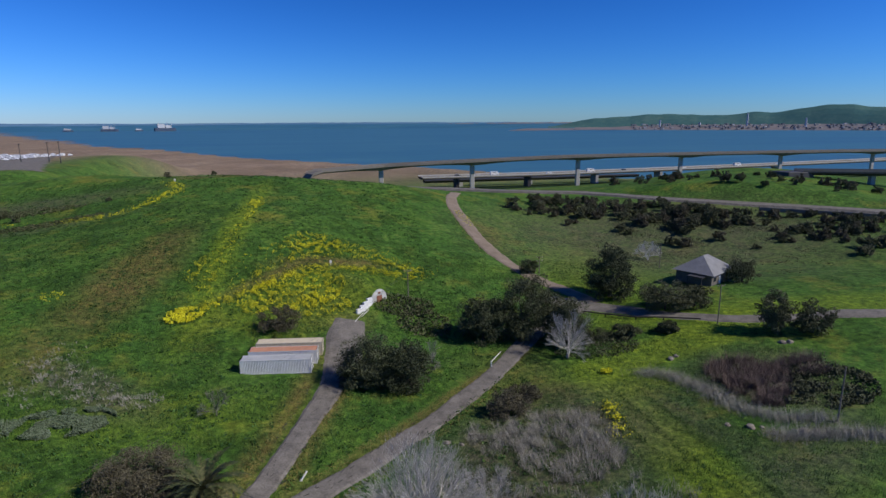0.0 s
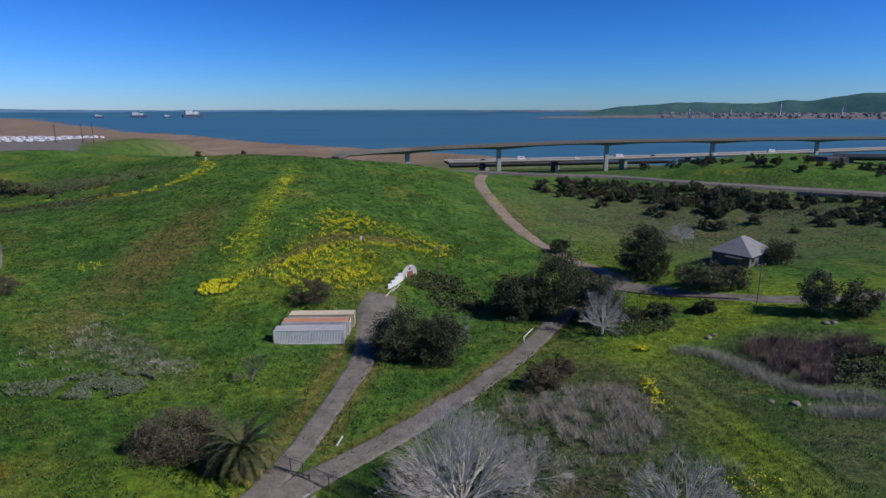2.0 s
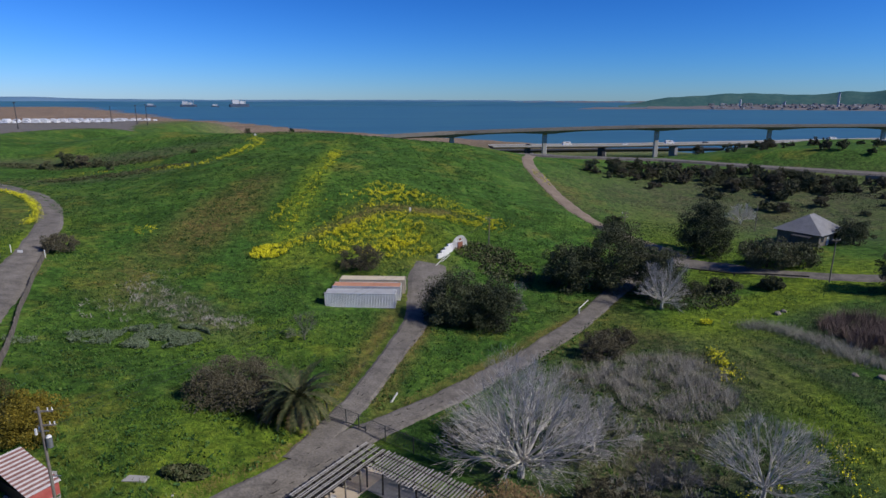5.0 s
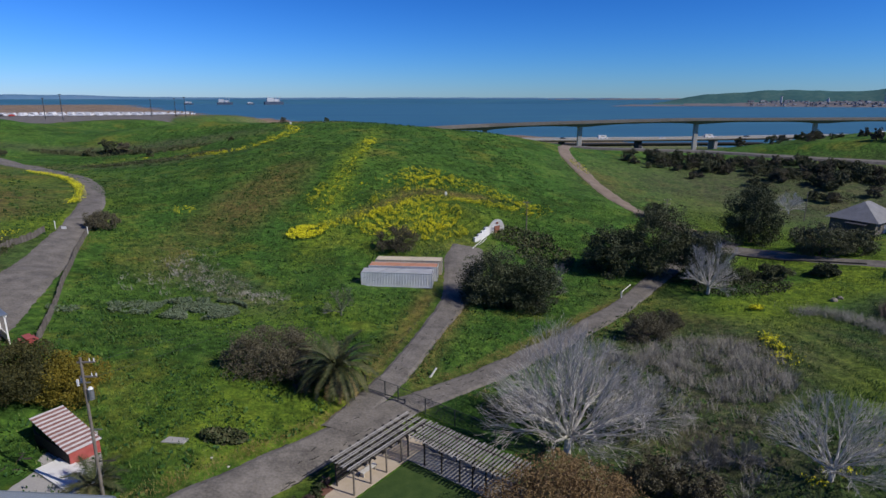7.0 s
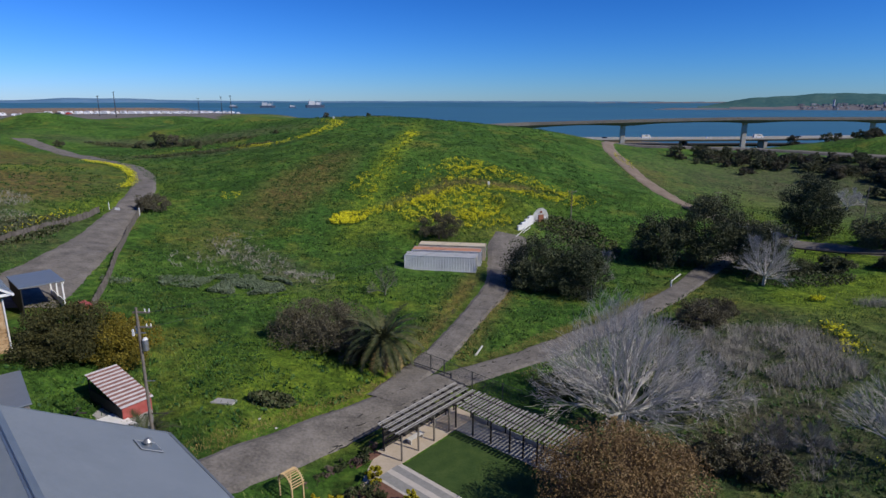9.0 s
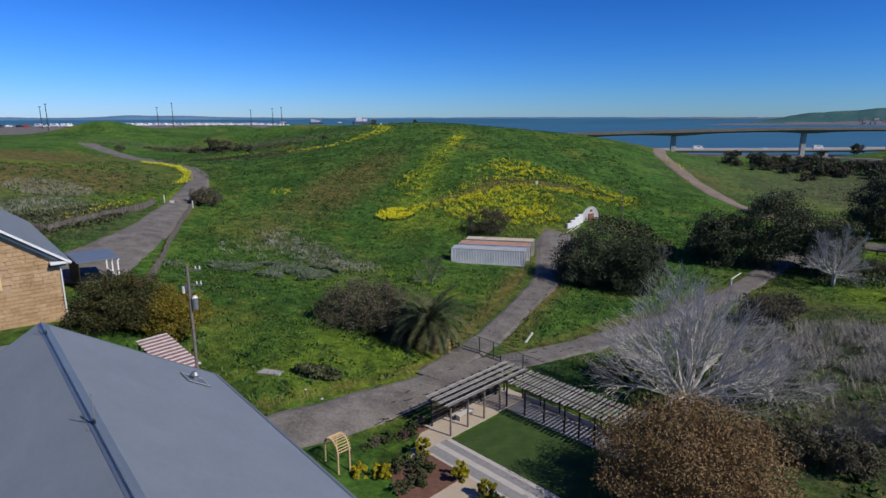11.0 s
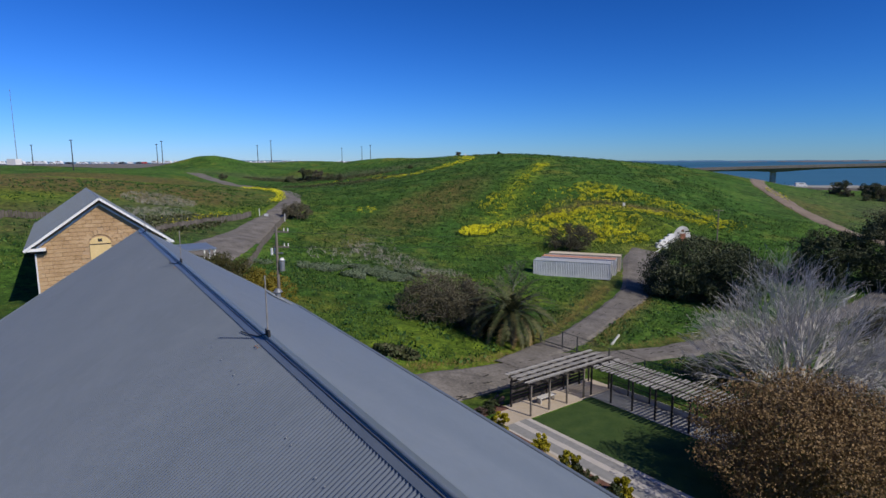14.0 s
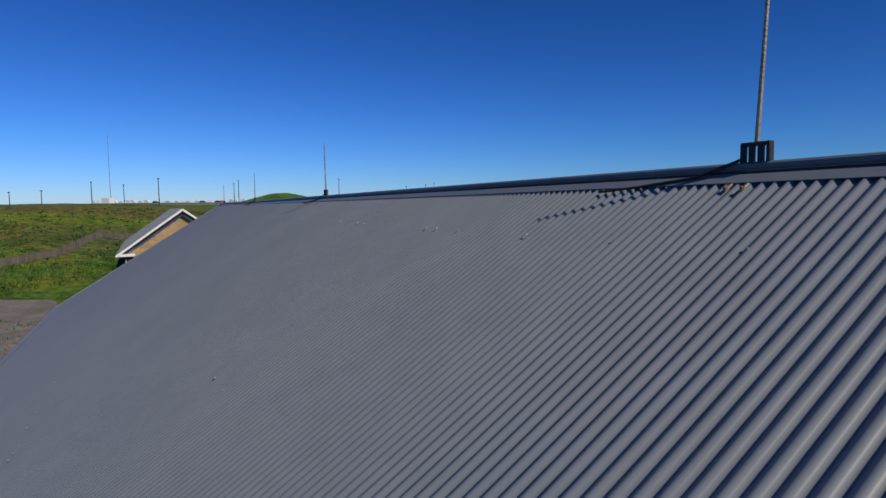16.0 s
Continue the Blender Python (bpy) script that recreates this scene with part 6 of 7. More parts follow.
utility_pole(-21.97, 46.4, 13.75, "weathered utility pole with a transformer beside the hall", 2, True)
utility_pole(28.7, 134.5, 8.9, "plain wooden utility pole beside the bunker")
utility_pole(77.3, 63.2, 9.6, "dark wooden pole on the grass slope", 0)
utility_pole(90.2, 104.4, 9.2, "wooden utility pole beside the lane", 1)
utility_pole(68.7, 150.6, 6.2, "short utility pole with pale fittings near the track", 2)
utility_pole(110.4, 156.1, 6.5, "wooden pole behind the house", 0)
bm = bmesh.new()
for k, (z, off) in enumerate(((13.4, 0.9), (12.3, 0.9))):
    a, b = Vector((-21.97 + off, 46.4, z)), Vector((28.7, 134.5, 8.5 - k * 0.3))
    pts = [a.lerp(b, i / 20) - Vector((0, 0, 6.0 * (1 - (2 * i / 20 - 1) ** 2) * 0.35)) for i in range(21)]
    tube(bm, pts, 0.012, 4)
tagged(part("power_line", bm, M_CABLE), "thin sagging power lines over the meadow", "cable", kind="structure")

# lamp masts and the tall mast on the plateau
rl = random.Random(4)


def bearing(px_x, dist):
    """A place at a bearing given in degrees west of north from the hall."""
    return (-1.6 - dist * math.sin(radians(px_x)), 8 + dist * math.cos(radians(px_x)))


first = None
for deg, dist, h in ((49.0, 330, 13), (46.6, 380, 11), (43.9, 300, 13.5), (37.6, 400, 12), (37.2, 370, 13.5), (29.2, 420, 12), (28.0, 390, 14), (21.5, 450, 11), (19.6, 440, 12), (18.8, 430, 13), (52.5, 330, 10), (54.6, 340, 10), (57.5, 300, 11)):
    x, y = bearing(deg, dist)
    t = empty("lamp_mast", pose(x, y, ht(x, y)), "slim grey lamp mast on the plateau", "lamp mast", "masts on the plateau")
    bm = bmesh.new()
    rod(bm, (0, 0, -0.5), (0, 0, h), 0.26, 0.16, 6)
    part("mast", bm, M_STEELDARK, t)
    boxed("lamp_head", (0, 0, h, 1.2, 0.5, 0.35), M_STEELDARK, t)
x, y = bearing(47.6, 420)
t = empty("radio_mast", pose(x, y, ht(x, y)), "tall thin radio mast above a white hut", "mast")
bm = bmesh.new()
for s in range(12):
    rod(bm, (0, 0, s * 3.6 - 0.5), (0, 0, s * 3.6 + 3.1), 0.2 - 0.008 * s, seg=5)
part("lattice", bm, M_METAL, t)
boxed("hut", (0, -2, 1.6, 6, 4, 3.4), M_WHITE, t, "small white hut")


# ---- vehicles on the lot and highway ----
def build_car(paint, label, van=False):
    t = empty("parked_car", pose(0, 0, 0), label, "car", "parked vehicles")
    prof = [(-2.2, 0.35), (2.2, 0.35), (2.25, 0.8), (1.35, 0.95), (0.75, 1.5), (-1.3, 1.52), (-2.1, 0.98), (-2.25, 0.85)]
    if van:
        prof = [(-2.6, 0.4), (2.6, 0.4), (2.65, 1.1), (2.0, 1.35), (1.6, 2.2), (-2.6, 2.25)]
    bm = bmesh.new()
    a = [bm.verts.new((x, -0.88, z)) for x, z in prof]
    b = [bm.verts.new((x, 0.88, z)) for x, z in prof]
    bm.faces.new(a)
    bm.faces.new(b[::-1])
    for i in range(len(prof)):
        j = (i + 1) % len(prof)
        bm.faces.new((a[j], a[i], b[i], b[j]))
    bmesh.ops.recalc_face_normals(bm, faces=bm.faces[:])
    part("body", bm, paint, t)
    boxed("window_band", (-0.2, 0, 1.25 if not van else 1.75, 1.9, 1.78, 0.3), M_GLASS, t)
    for x in (-1.4, 1.4):
        for y in (-0.85, 0.85):
            bm = bmesh.new()
            rod(bm, (x, y - 0.1, 0.33), (x, y + 0.1, 0.33), 0.33, seg=10)
            part("wheel", bm, M_STEELDARK, t)
    return t


cars = [build_car(M_CARW, "white car parked on the plateau lot"), build_car(M_CARW, "white van parked on the plateau lot", True), build_car(M_CARK, "dark car parked on the plateau lot"), build_car(M_CARR, "red car parked on the plateau lot")]
spots = []
rc = random.Random(8)
for row in range(9):
    for k in range(17):
        spots.append((-278 + k * 5.9 + 1.5 * row + rc.uniform(-0.5, 0.5), 428 + 0.2 * k * 5.9 + row * 9.5 + rc.uniform(-0.5, 0.5)))
for k in range(26):
    spots.append((-352 + k * 3.7, 318 + 2.6 * k + rc.uniform(-2, 2)))
for i, (x, y) in enumerate(spots):
    kind = rc.choice((0, 0, 0, 1, 1, 0, 1, 2, 3)) if y < 400 else rc.choice((0, 0, 1, 0, 1))
    m = pose(x, y, ht(x, y) + 0.02, 0, 0, rc.choice((0, 90)) + rc.uniform(-4, 4))
    if i < 4:
        cars[i].matrix_world = m
    else:
        copy_thing(cars[kind], m)
bm = bmesh.new()
lot = [(-125, 352), (-178, 520), (-450, 520), (-330, 272), (-205, 270)]


def in_lot(x, y):
    turns = [(x1 - x0) * (y - y0) - (y1 - y0) * (x - x0) for (x0, y0), (x1, y1) in zip(lot, lot[1:] + lot[:1])]
    return all(v > 0 for v in turns)


cell = [[(x, y) for x in np.arange(-452, -118, 4.0)] for y in np.arange(268, 524, 4.0)]
made = {}
for r0, r1 in zip(cell, cell[1:]):
    for i in range(len(r0) - 1):
        q = (r0[i], r0[i + 1], r1[i + 1], r1[i])
        if all(in_lot(*c) for c in q):
            for c in q:
                if c not in made:
                    made[c] = bm.verts.new((*c, ht(*c) + 0.08))
            bm.faces.new([made[c] for c in q])
tagged(part("pavement_lot", bm, M_ASPHALT), "grey paved vehicle lot on the plateau", "pavement", kind="structure")

for row in range(4):
    for k in range(13):
        x, y = -276 + 6.2 * k + 14 * row + rc.uniform(-1, 1), 890 - 28 * row - 1.2 * k
        low_car = copy_thing(cars[k % 2], pose(x, y, ht(x, y) + 0.02, 0, 0, 80 + rc.uniform(-4, 4)) @ Matrix.Scale(1.25, 4))
        tagged(low_car, "white vehicle parked on the low shore lot")

# ---- bridges ----
def deck(name, pts, width, depth, material, label, haunch=(), rail=True):
    t = empty(name, pose(0, 0, 0), label, "bridge")
    P = [Vector(p) for p in pts]
    vs, fs = [], []
    for i, p in enumerate(P):
        d = (P[min(i + 1, len(P) - 1)] - P[max(i - 1, 0)]).normalized()
        n = Vector((-d.y, d.x, 0)).normalized()
        dd = depth
        for hx, extra in haunch:
            dd += extra * max(0, 1 - abs(p.x - hx) / 34) ** 2
        for s, z in ((-0.5, 0), (0.5, 0), (0.5, -0.7), (0.28, -dd), (-0.28, -dd), (-0.5, -0.7)):
            vs.append(p + n * s * width + Vector((0, 0, z)))
    for i in range(len(P) - 1):
        for k in range(6):
            a, b = i * 6 + k, i * 6 + (k + 1) % 6
            fs.append((a, b, b + 6, a + 6))
    raw("girder", vs, fs, material, t)
    if rail:
        for s in (-0.49, 0.49):
            vs, fs = [], []
            for i, p in enumerate(P):
                d = (P[min(i + 1, len(P) - 1)] - P[max(i - 1, 0)]).normalized()
                n = Vector((-d.y, d.x, 0)).normalized()
                for q, z in ((-0.15, 0), (0.15, 0), (0.15, 0.85), (-0.15, 0.85)):
                    vs.append(p + n * (s * width + q) + Vector((0, 0, z)))
            for i in range(len(P) - 1):
                for k in range(4):
                    a, b = i * 4 + k, i * 4 + (k + 1) % 4
                    fs.append((a, b, b + 4, a + 4))
            raw("parapet", vs, fs, M_LIGHTDECK if name == "low_bridge" else M_DECK, t)
    return t


up_pts = []
for x in np.arange(-8, 640, 6.0):
    k = (x - 208) / 200
    z = 16.6 - 4.6 * max(0, (208 - x) / 200) ** 1.25 - 0.55 * max(0, (x - 330) / 150) ** 1.5 - 0.1 * max(0, 14 - x) ** 2
    up_pts.append((x, 404 + 4 * math.sin((x - 60) / 260) * 3 - (0 if x > 60 else (60 - x) * 0.35), z))
piers = (56, 126, 210, 301, 394, 490)
bridge = deck("high_bridge", up_pts, 13, 1.7, M_DECK, "long high concrete bridge curving over the bay", [(p, 1.5) for p in piers])
for p in piers:
    k = min(range(len(up_pts)), key=lambda i: abs(up_pts[i][0] - p))
    x, y, z = up_pts[k]
    bm = bmesh.new()
    box(bm, x, y, (z - 2.6 + SEA - 1) / 2, 3.2, 2.0, z - 2.6 - SEA + 1, bevel=0.3)
    part("pier", bm, M_CONCRETE, bridge)
lo_pts = [(x, 436 + 0.02 * (x - 80), 1.6 + 0.0085 * max(0, x - 200) + 0.00001 * max(0, x - 200) ** 2) for x in np.arange(92, 640, 8.0)]
low_b = deck("low_bridge", lo_pts, 16, 1.6, M_DECK, "pale low highway bridge beside the high bridge")
for x in np.arange(120, 420, 58.0):
    z = 1.6 + 0.0085 * max(0, x - 200)
    bm = bmesh.new()
    box(bm, x, 436.5, (z - 1.5 + SEA - 1) / 2, 2.4, 9, z - 1.5 - SEA + 1)
    part("pier", bm, M_STEELDARK if x < 230 else M_CONCRETE, low_b)
rail_b = deck("rail_bridge", [(x, 462, -3.2) for x in np.arange(100, 300, 10.0)], 8, 2.4, M_STEELDARK, "dark steel rail bridge low over the water", (), False)
for x in np.arange(130, 300, 60.0):
    boxed("pier", (x, 462, -9.2, 3, 6, 7.5), M_CONCRETE, rail_b)
for i, (x, paint) in enumerate(((150, 1), (196, 0), (232, 1), (262, 2), (318, 0), (372, 1), (415, 0), (120, 2))):
    z = 1.6 + 0.0085 * max(0, x - 200) + 0.00001 * max(0, x - 200) ** 2
    c = copy_thing(cars[paint], pose(x, 433.0 + 0.02 * (x - 80), z + 0.05, 0, 0, 2) @ Matrix.Scale(1.35 if paint == 1 else 1.0, 4))
    tagged(c, "vehicle driving lane on the low bridge", group="vehicles on the bridge")
ov = deck("overpass", [(262 + i * 8, 262 - i * 3, 16.2 - 0.05 * i) for i in range(16)], 11, 2.0, M_STEELDARK, "dark highway overpass above a cutting")
boxed("abutment", (258, 262, 11.5, 16, 12, 9.0), M_STEELDARK, ov, "dark concrete abutment", bevel=0.3)
boxed("pier", (297, 250, 8.5, 3, 2, 12), M_CONCRETE, ov)
wall_pts = [(192, 209), (213, 190), (230, 174), (296, 122)]
rw = empty("retaining_wall", pose(0, 0, 0), "pale concrete wall below the highway", "wall")
for (x0, y0), (x1, y1) in zip(wall_pts, wall_pts[1:]):
    bm = bmesh.new()
    z = 4.4
    box(bm, 0, 0, 0, math.hypot(x1 - x0, y1 - y0), 0.5, 5.0, m=Matrix.Translation(((x0 + x1) / 2, (y0 + y1) / 2, z)) @ Matrix.Rotation(math.atan2(y1 - y0, x1 - x0), 4, "Z"))
    part("wall_panel", bm, M_DECK, rw)

# ---- small hipped house ----
hs = empty("house", pose(108.5, 133.5, top(106, 126) - 0.3, 0, 0, 28), "small house with a grey hipped roof and a pale patch", "house")
boxed("wall", (0, 0, 1.6, 11.5, 9.5, 3.4), M_HOUSEWALL, hs)
bm = bmesh.new()
a = [bm.verts.new(v) for v in ((-6.6, -5.6, 3.1), (6.6, -5.6, 3.1), (6.6, 5.6, 3.1), (-6.6, 5.6, 3.1))]
b = [bm.verts.new(v) for v in ((-1.2, 0, 6.9), (1.2, 0, 6.9))]
for f in ((a[0], a[1], b[1], b[0]), (a[1], a[2], b[1]), (a[2], a[3], b[0], b[1]), (a[3], a[0], b[0]), (a[3], a[2], a[1], a[0])):
    bm.faces.new(f)
part("roof", bm, M_SHINGLE, hs)
bm = bmesh.new()
v = [bm.verts.new(q) for q in ((5.9, -3.6, 3.62), (5.6, 3.2, 3.85), (2.6, 1.6, 5.95), (3.0, -1.3, 5.66))]
f = bm.faces.new(v)
bmesh.ops.translate(bm, verts=v, vec=(0.1, 0, 0.1))
bmesh.ops.solidify(bm, geom=[f], thickness=0.03)
part("roof_patch", bm, M_PATCH, hs, "pale worn patch of roofing")
boxed("door", (-1, -4.78, 1.1, 1.0, 0.08, 2.1), M_WHITE, hs)
for x in (-4, 3):
    boxed("window", (x, -4.78, 1.8, 1.3, 0.08, 1.1), M_GLASS, hs)
boxed("corner_board", (5.78, -4.6, 1.6, 0.1, 0.6, 3.2), M_WHITE, hs)
boxed("porch_canopy", (-7.2, -1.5, 2.6, 2.6, 4, 0.15), M_STEELDARK, hs)
for y in (-3.3, 0.3):
    boxed("porch_post", (-8.3, y, 1.2, 0.14, 0.14, 2.7), M_STEELDARK, hs)


# ---- fences, gates, stones ----
def picket_fence(pts, spacing, h, label, material, post_every=12, rails=2):
    t = empty("paling_fence", pose(0, 0, 0), label, "fence")
    P = []
    for (x0, y0), (x1, y1) in zip(pts, pts[1:]):
        n = max(1, int(math.hypot(x1 - x0, y1 - y0) / spacing))
        P += [(x0 + (x1 - x0) * i / n, y0 + (y1 - y0) * i / n) for i in range(n)]
    b2 = bmesh.new()
    box(b2, 0, 0, 0, 0.08, 0.08, h, bevel=0.015)
    me = bpy.data.meshes.new("post")
    b2.to_mesh(me)
    b2.free()
    me.materials.append(material)
    r = random.Random(2)
    vs, fs = [], []
    for i, (x, y) in enumerate(P):
        if i % post_every == 0:
            o = new("post", me)
            o.parent = t
            o.matrix_basis = pose(x, y, top(x, y) + h * 0.5, r.uniform(-4, 4), r.uniform(-4, 4), 0)
        z, hh = top(x, y), h * r.uniform(0.78, 1.0)
        o = len(vs)
        w = spacing * 0.36
        a = r.uniform(-0.2, 0.2)
        for zz in (0.05, hh):
            for dx, dy in ((-w, -0.02), (w, -0.02), (w, 0.02), (-w, 0.02)):
                vs.append((x + dx * 0.45 + a * zz * 0.08, y + dx * 0.9 + dy, z + zz))
        fs += [(o, o + 1, o + 5, o + 4), (o + 1, o + 2, o + 6, o + 5), (o + 2, o + 3, o + 7, o + 6), (o + 3, o, o + 4, o + 7), (o + 4, o + 5, o + 6, o + 7)]
    p = raw("paling_run", vs, fs, material, t)
    p["kind"] = "stuff"
    return t


picket_fence([(-40.5, 71.5), (-44.8, 82.5), (-49.3, 93.8), (-54.5, 108), (-57.4, 117)], 0.32, 1.25, "weathered brown paling fence along the road", M_FENCE)
picket_fence([(-64.5, 88), (-64.2, 99), (-62.5, 108), (-63.5, 115)], 0.32, 1.3, "weathered brown fence on the far side of the road", M_FENCE)
picket_fence([(-80, 36), (-74, 50), (-76, 66), (-84, 80), (-72, 88), (-64.5, 88)], 0.32, 1.2, "grey paling fence edging the yard", M_FENCE)
gt = empty("road_gate", pose(-60.2, 117.4, 0), "open metal road gate with white board", "gate")
for x, y in ((-3.2, 0.6), (2.9, -0.3)):
    z = top(-60.2 + x, 117.4 + y)
    bm = bmesh.new()
    rod(bm, (x, y, z - 0.3), (x, y, z + 1.5), 0.08, seg=8)
    part("gate_post", bm, M_WHITE, gt)
boxed("gate_board", (-1.6, 0.4, top(-61.8, 117.8) + 0.4, 0.9, 0.06, 0.5), M_WHITE, gt)


def chain_fence(pts, h, label):
    t = empty("chain_fence", pose(0, 0, 0), label, "fence")
    for i, ((x0, y0), (x1, y1)) in enumerate(zip(pts, pts[1:])):
        z0, z1 = top(x0, y0), top(x1, y1)
        for (x, y, z) in ((x0, y0, z0),) + (((x1, y1, z1),) if i == len(pts) - 2 else ()):
            bm = bmesh.new()
            rod(bm, (x, y, z - 0.3), (x, y, z + h), 0.06, seg=8)
            part("post", bm, M_CHAIN, t)
        for zz in (h - 0.03, 0.1):
            bm = bmesh.new()
            rod(bm, (x0, y0, z0 + zz), (x1, y1, z1 + zz), 0.025, seg=6)
            part("rail", bm, M_CHAIN, t)
        bm = bmesh.new()
        ln = math.hypot(x1 - x0, y1 - y0)
        n = int(ln / 0.16)
        k = int(h / 0.16) + 1
        for j in range(-k, n):
            for s in (0, 1):
                u0, u1 = j / n, (j + k) / n
                v0, v1 = 0.0, 1.0
                if u0 < 0:
                    v0, u0 = -u0 * n / k, 0.0
                if u1 > 1:
                    v1, u1 = v0 + (1 - u0) * n / k, 1.0
                if u1 - u0 < 0.01 or v1 > 1.001:
                    continue
                if s:
                    v0, v1 = 1 - v0, 1 - v1
                rod(bm, (x0 + (x1 - x0) * u0, y0 + (y1 - y0) * u0, z0 + (z1 - z0) * u0 + 0.1 + v0 * (h - 0.15)), (x0 + (x1 - x0) * u1, y0 + (y1 - y0) * u1, z0 + (z1 - z0) * u1 + 0.1 + v1 * (h - 0.15)), 0.004, seg=3)
        o = part("mesh", bm, M_CHAIN, t)
        o["kind"] = "stuff"
    return t


chain_fence([(-3.8, 66.2), (-1.6, 64.7), (-0.2, 63.6), (2.6, 61.4), (5.4, 59.0), (9, 56), (13.5, 52)], 1.9, "chain link fence with a gate across the drive")
pg = empty("pipe_gate", pose(0, 0, 0), "low dark pipe barrier across the drive", "gate")
bm = bmesh.new()
rod(bm, (-5.2, 66.6, top(-5.2, 66.6) + 0.5), (0.5, 63.0, top(0.5, 63) + 0.55), 0.06, seg=8)
part("bar", bm, M_CHAIN, pg)
bm = bmesh.new()
rod(bm, (-5.2, 66.6, top(-5.2, 66.6) - 0.3), (-5.2, 66.6, top(-5.2, 66.6) + 0.7), 0.08, seg=8)
part("post", bm, M_CHAIN, pg)
bm = bmesh.new()
rod(bm, (0.5, 63.0, top(0.5, 63) - 0.3), (0.5, 63.0, top(0.5, 63) + 0.8), 0.08, seg=8)
part("post", bm, M_CHAIN, pg)
wp = empty("leaning_post", pose(3.6, 71.0, top(3.6, 71.0), 0, 38, 20), "white leaning marker post in the grass", "post")
boxed("shaft", (0, 0, 0.6, 0.22, 0.14, 1.5), M_WHITE, wp, bevel=0.02)
boxed("foot", (0, 0, 0.0, 0.3, 0.24, 0.3), M_PALESTONE, wp, bevel=0.03)
hp = empty("hill_marker", pose(11.5, 147.4, top(11.5, 147.4)), "small white marker box on the hillside", "marker")
boxed("box", (0, 0, 1.0, 0.5, 0.4, 0.7), M_WHITE, hp, bevel=0.03)
boxed("stake", (0, 0, 0.3, 0.08, 0.08, 0.8), M_WHITE, hp)
h2 = empty("hill_marker", pose(-41.5, 243, top(-41.5, 243)), "small white marker on the hill crest", "marker")
boxed("box", (0, 0, 0.8, 0.6, 0.5, 0.7), M_WHITE, h2, bevel=0.03)
boxed("stake", (0, 0, 0.2, 0.08, 0.08, 0.7), M_WHITE, h2)


def guard_rail(pts, label):
    t = empty("guard_rail", pose(0, 0, 0), label, "guard rail")
    for (x0, y0), (x1, y1) in zip(pts, pts[1:]):
        z0, z1 = top(x0, y0), top(x1, y1)
        bm = bmesh.new()
        rod(bm, (x0, y0, z0 + 0.65), (x1, y1, z1 + 0.65), 0.16, seg=6)
        part("rail", bm, M_DARKWOOD, t)
        boxed("post", (x0, y0, z0 + 0.3, 0.18, 0.18, 0.8), M_DARKWOOD, t)
    return t


guard_rail([(68, 122), (72, 119), (77, 114.5), (82, 111.5), (88, 107)], "dark timber guard rail beside the lane")
bg = empty("barrier_gate", pose(40.5, 104.2, top(40.5, 104.2), 0, 0, 52), "white road barrier pole at the lane's end", "barrier")
boxed("arm", (0, 0, 1.0, 5.5, 0.1, 0.12), M_WHITE, bg)
boxed("post", (-2.6, 0, 0.5, 0.2, 0.2, 1.2), M_WHITE, bg)


def stone(x, y, s, seed, material, label):
    bm = bmesh.new()
    s = min(s, 0.9) * 0.65
    bmesh.ops.create_icosphere(bm, subdivisions=2, radius=s)
    for v in bm.verts:
        k = 1 + 0.35 * noise.noise(v.co * (1.3 / s) + Vector((seed, 0, 0)))
        v.co = Vector((v.co.x * k * 1.2, v.co.y * k, v.co.z * k * 0.7))
    ob = part("stone", bm, material)
    ob.matrix_world = pose(x, y, top(x, y) + s * 0.2, 0, 0, seed * 40)
    return tagged(ob, label, "stone", "stones in the grass")


rr2 = random.Random(6)
for i, (x, y, s) in enumerate(((62, 66.5, 0.6), (64.5, 65, 0.9), (66, 64.6, 0.5), (70.5, 62, 0.9), (72, 61.5, 0.6), (79, 58, 0.6), (81, 57.6, 0.5), (94.5, 91.5, 1.8), (96, 91.2, 1.3), (72, 94, 0.9), (73.5, 94.6, 0.7), (26, 76, 0.5), (24, 77, 0.7), (28, 78.5, 0.5))):
    stone(x, y, s, i + 1, M_ROCK, "tan weathered field stone in the grass")
for i, (x, y) in enumerate(((-13.8, 47.5), (-14.5, 46.8), (-13.2, 48.3))):
    stone(-12.6 - i * 1.6, 49.9 + i * 0.9, 0.16, 30 + i, M_PALESTONE, "small pale slab lying in the grass")
bm = bmesh.new()
prism(bm, [(-20.6, 53.6), (-18.6, 53.3), (-18.4, 54.0), (-20.2, 54.4)], 0.4, top(-19.6, 53.9) + 0.12)
tagged(part("concrete_slab", bm, M_CONCRETE), "bare concrete slab sunk in the grass", "slab")

# broken tar edges and cracks on the drive
bm = bmesh.new()
rk = random.Random(12)
for i in range(230):
    k = rk.random()
    if i % 2:
        x, y, e = -1.0 + 9.2 * k, 69.3 + 29 * k, 1.9 + 0.6 * k
    else:
        x, y, e = -13 + 38 * k, 48.5 + 36.5 * k, 2.1
    s = rk.choice((-1, 1, 0.2, -0.3)) * e + rk.uniform(-0.25, 0.25)
    px_, py_ = x + s * (0.95 if i % 2 else 0.7), y - s * (0.3 if i % 2 else 0.7)
    a = (1.26 if i % 2 else 0.76) + rk.uniform(-0.35, 0.35)
    if abs(s) < e * 0.7 and rk.random() < 0.6:
        continue
    box(bm, 0, 0, 0, rk.uniform(0.25, 0.9), rk.uniform(0.03, 0.08), 0.05, m=Matrix.Translation((px_, py_, top(px_, py_) + 0.185)) @ Matrix.Rotation(a, 4, "Z"))
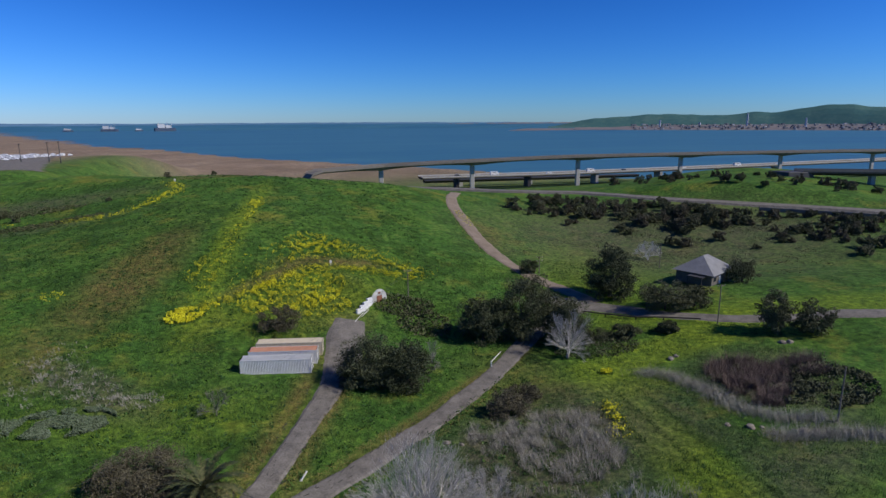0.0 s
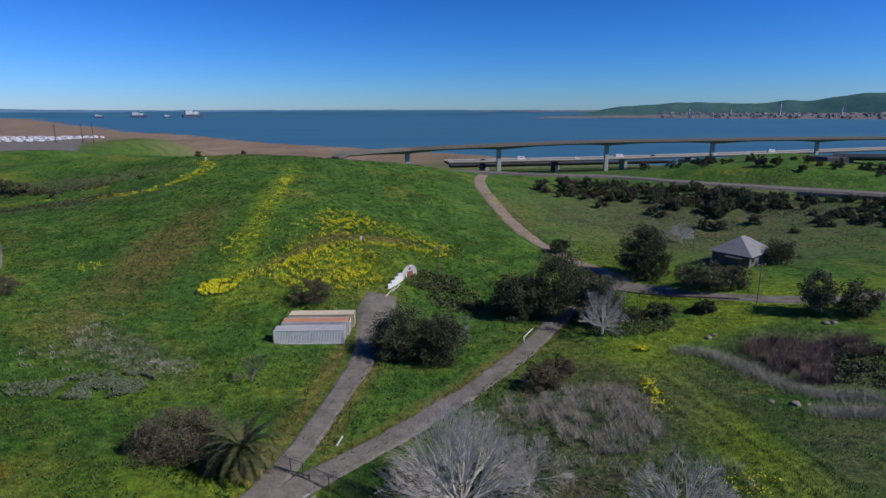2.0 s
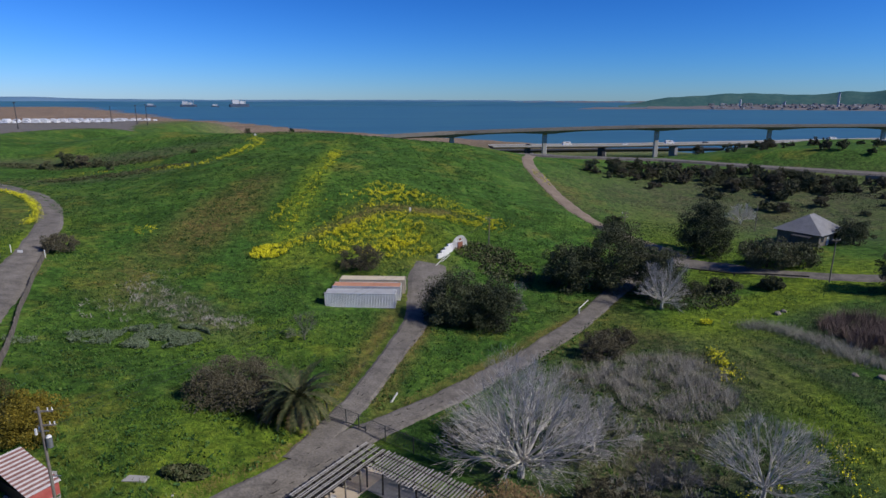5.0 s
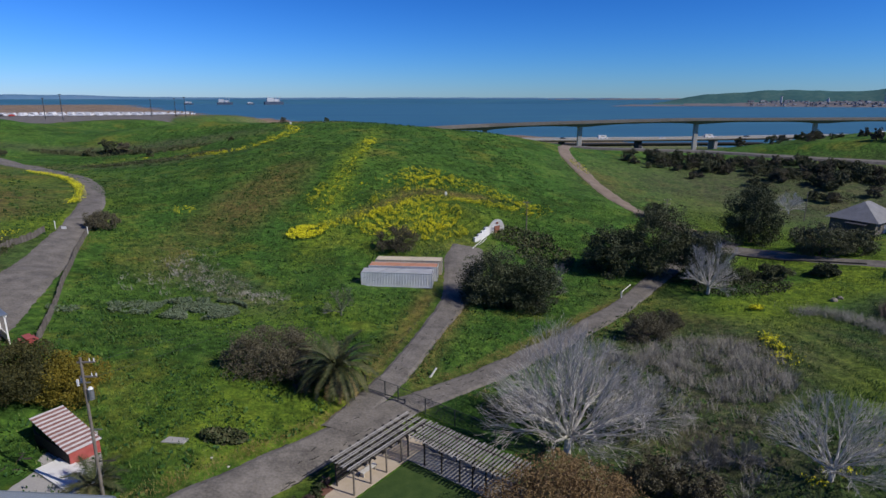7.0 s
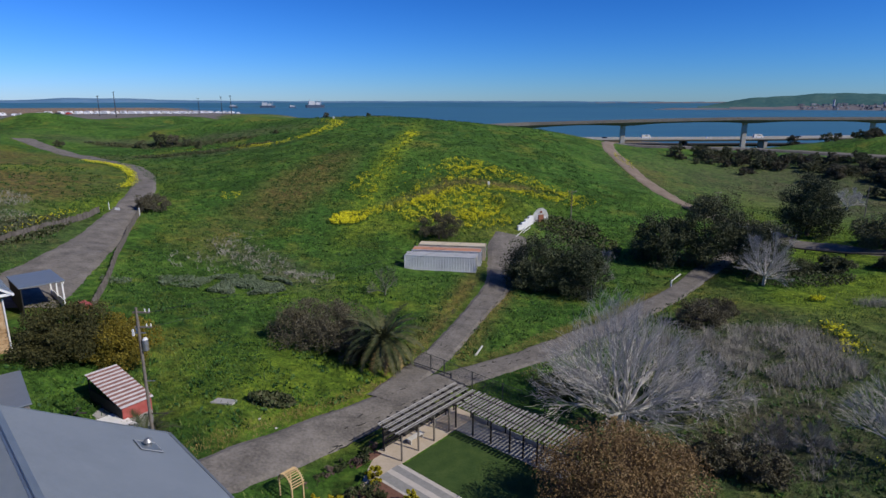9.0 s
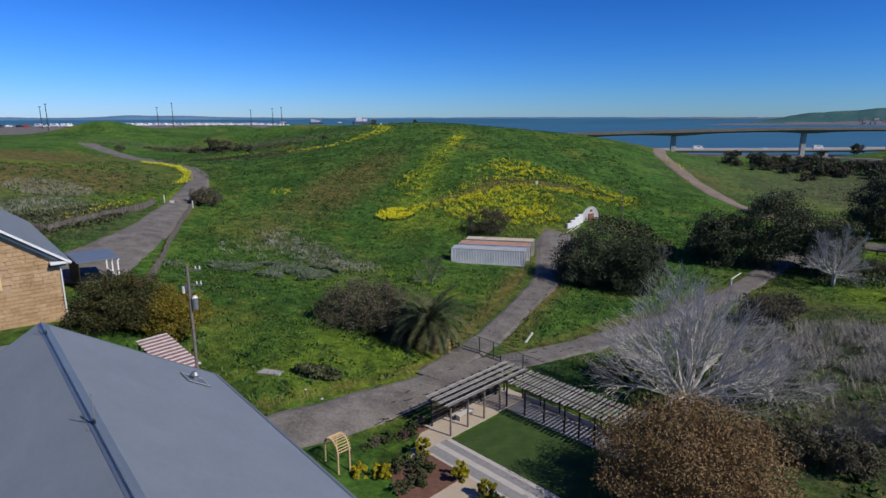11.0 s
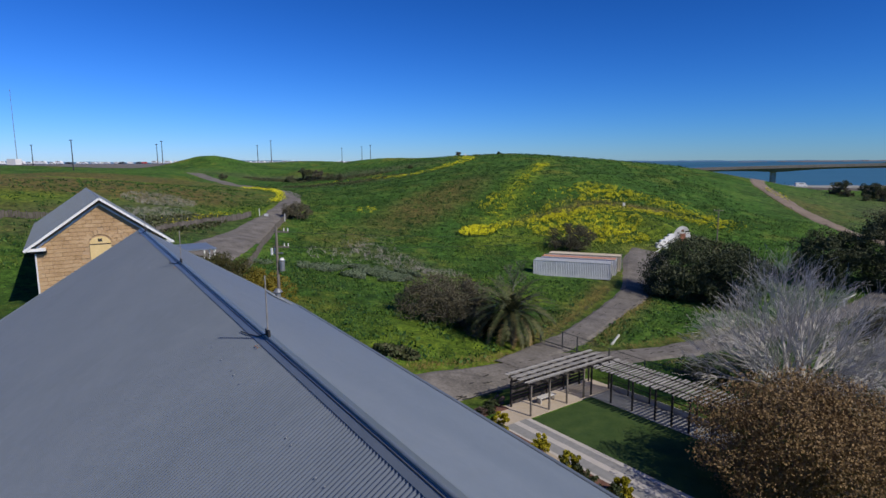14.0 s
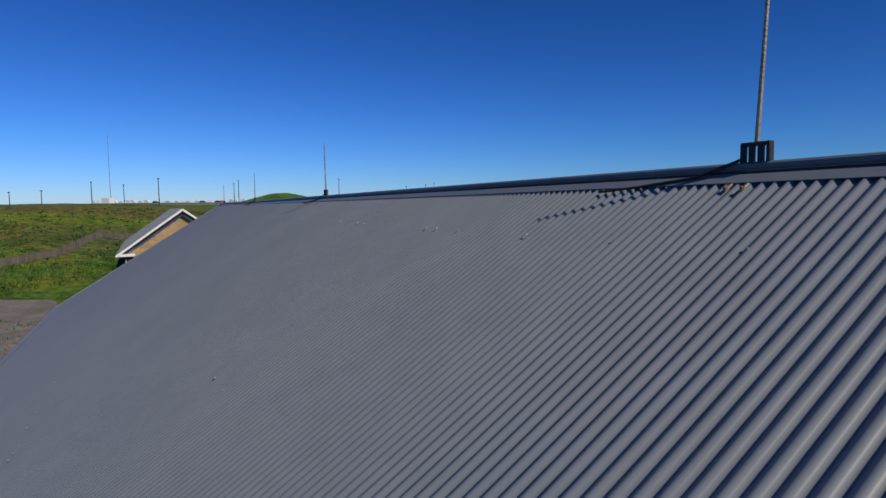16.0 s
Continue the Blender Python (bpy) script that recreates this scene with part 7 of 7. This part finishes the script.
tagged(part("road_cracks", bm, M_CRACK), "dark crumbling tar edges and cracks on the drive", "cracks", kind="stuff")

# ---- ships and the far town ----
def ship(x, y, ln, seed, label):
    t = empty("ship", pose(x, y, SEA, 0, 0, 8 * seed), label, "ship", "ships moored in the bay")
    bm = bmesh.new()
    prism(bm, [(-ln / 2, -ln * 0.08), (ln * 0.36, -ln * 0.08), (ln / 2, 0), (ln * 0.36, ln * 0.08), (-ln / 2, ln * 0.08)], -1, ln * 0.15)
    part("hull", bm, M_SHIPDARK, t)
    boxed("deckhouse", (-ln * 0.2, 0, ln * 0.24, ln * 0.34, ln * 0.12, ln * 0.2), M_SHIP, t)
    boxed("bridge_house", (ln * 0.12, 0, ln * 0.21, ln * 0.24, ln * 0.12, ln * 0.14), M_SHIP, t)
    bm = bmesh.new()
    for q in (-0.3, 0.1, 0.3):
        rod(bm, (ln * q, 0, ln * 0.1), (ln * q, 0, ln * 0.42), ln * 0.012, seg=6)
    part("masts", bm, M_SHIP, t)
    return t


ship(-1390, 4120, 58, 1, "small grey ship moored far out")
ship(-1145, 4080, 100, 2, "grey ship moored far out beside another")
ship(-985, 4110, 48, 3, "small grey ship moored in the bay")
ship(-818, 4050, 130, 4, "large grey ship moored in the bay")
vs, fs = [], []
rt = random.Random(15)
for i in range(240):
    a = radians(rt.uniform(31, 52))
    d = rt.uniform(3450, 3690)
    x, y = d * math.sin(a), d * math.cos(a)
    w, h = rt.uniform(3, 10) * (2 if i % 9 == 0 else 1), rt.uniform(3, 9)
    z = SEA + 2 + (d - 3440) * 0.1
    o = len(vs)
    for zz in (z, z + h):
        vs += [(x - w, y - 5, zz), (x + w, y - 5, zz), (x + w, y + 5, zz), (x - w, y + 5, zz)]
    fs += [(o, o + 1, o + 5, o + 4), (o + 1, o + 2, o + 6, o + 5), (o + 3, o, o + 4, o + 7), (o + 4, o + 5, o + 6, o + 7)]
tagged(raw("far_town", vs, fs, M_TOWN), "pale buildings and tanks of a town across the bay", "town", kind="stuff")
bm = bmesh.new()
for deg, h in ((33.5, 60), (40.5, 95), (44.8, 70), (36.8, 50)):
    a = radians(deg)
    rod(bm, (3600 * math.sin(a), 3600 * math.cos(a), SEA), (3600 * math.sin(a), 3600 * math.cos(a), h - 20), 6, 4, 6)
tagged(part("far_chimneys", bm, M_SHIP), "tall thin chimneys of a far works", "chimneys", kind="stuff")
bm = bmesh.new()
prism(bm, [(1100, 3050), (1500, 3060), (2600, 2750), (3400, 2500), (3600, 2900), (1500, 3800)], SEA - 2, SEA + 1.5)
tagged(part("far_marsh", bm, M_FARSHORE), "flat brown marsh on the far side of the bay", "marsh", kind="structure")
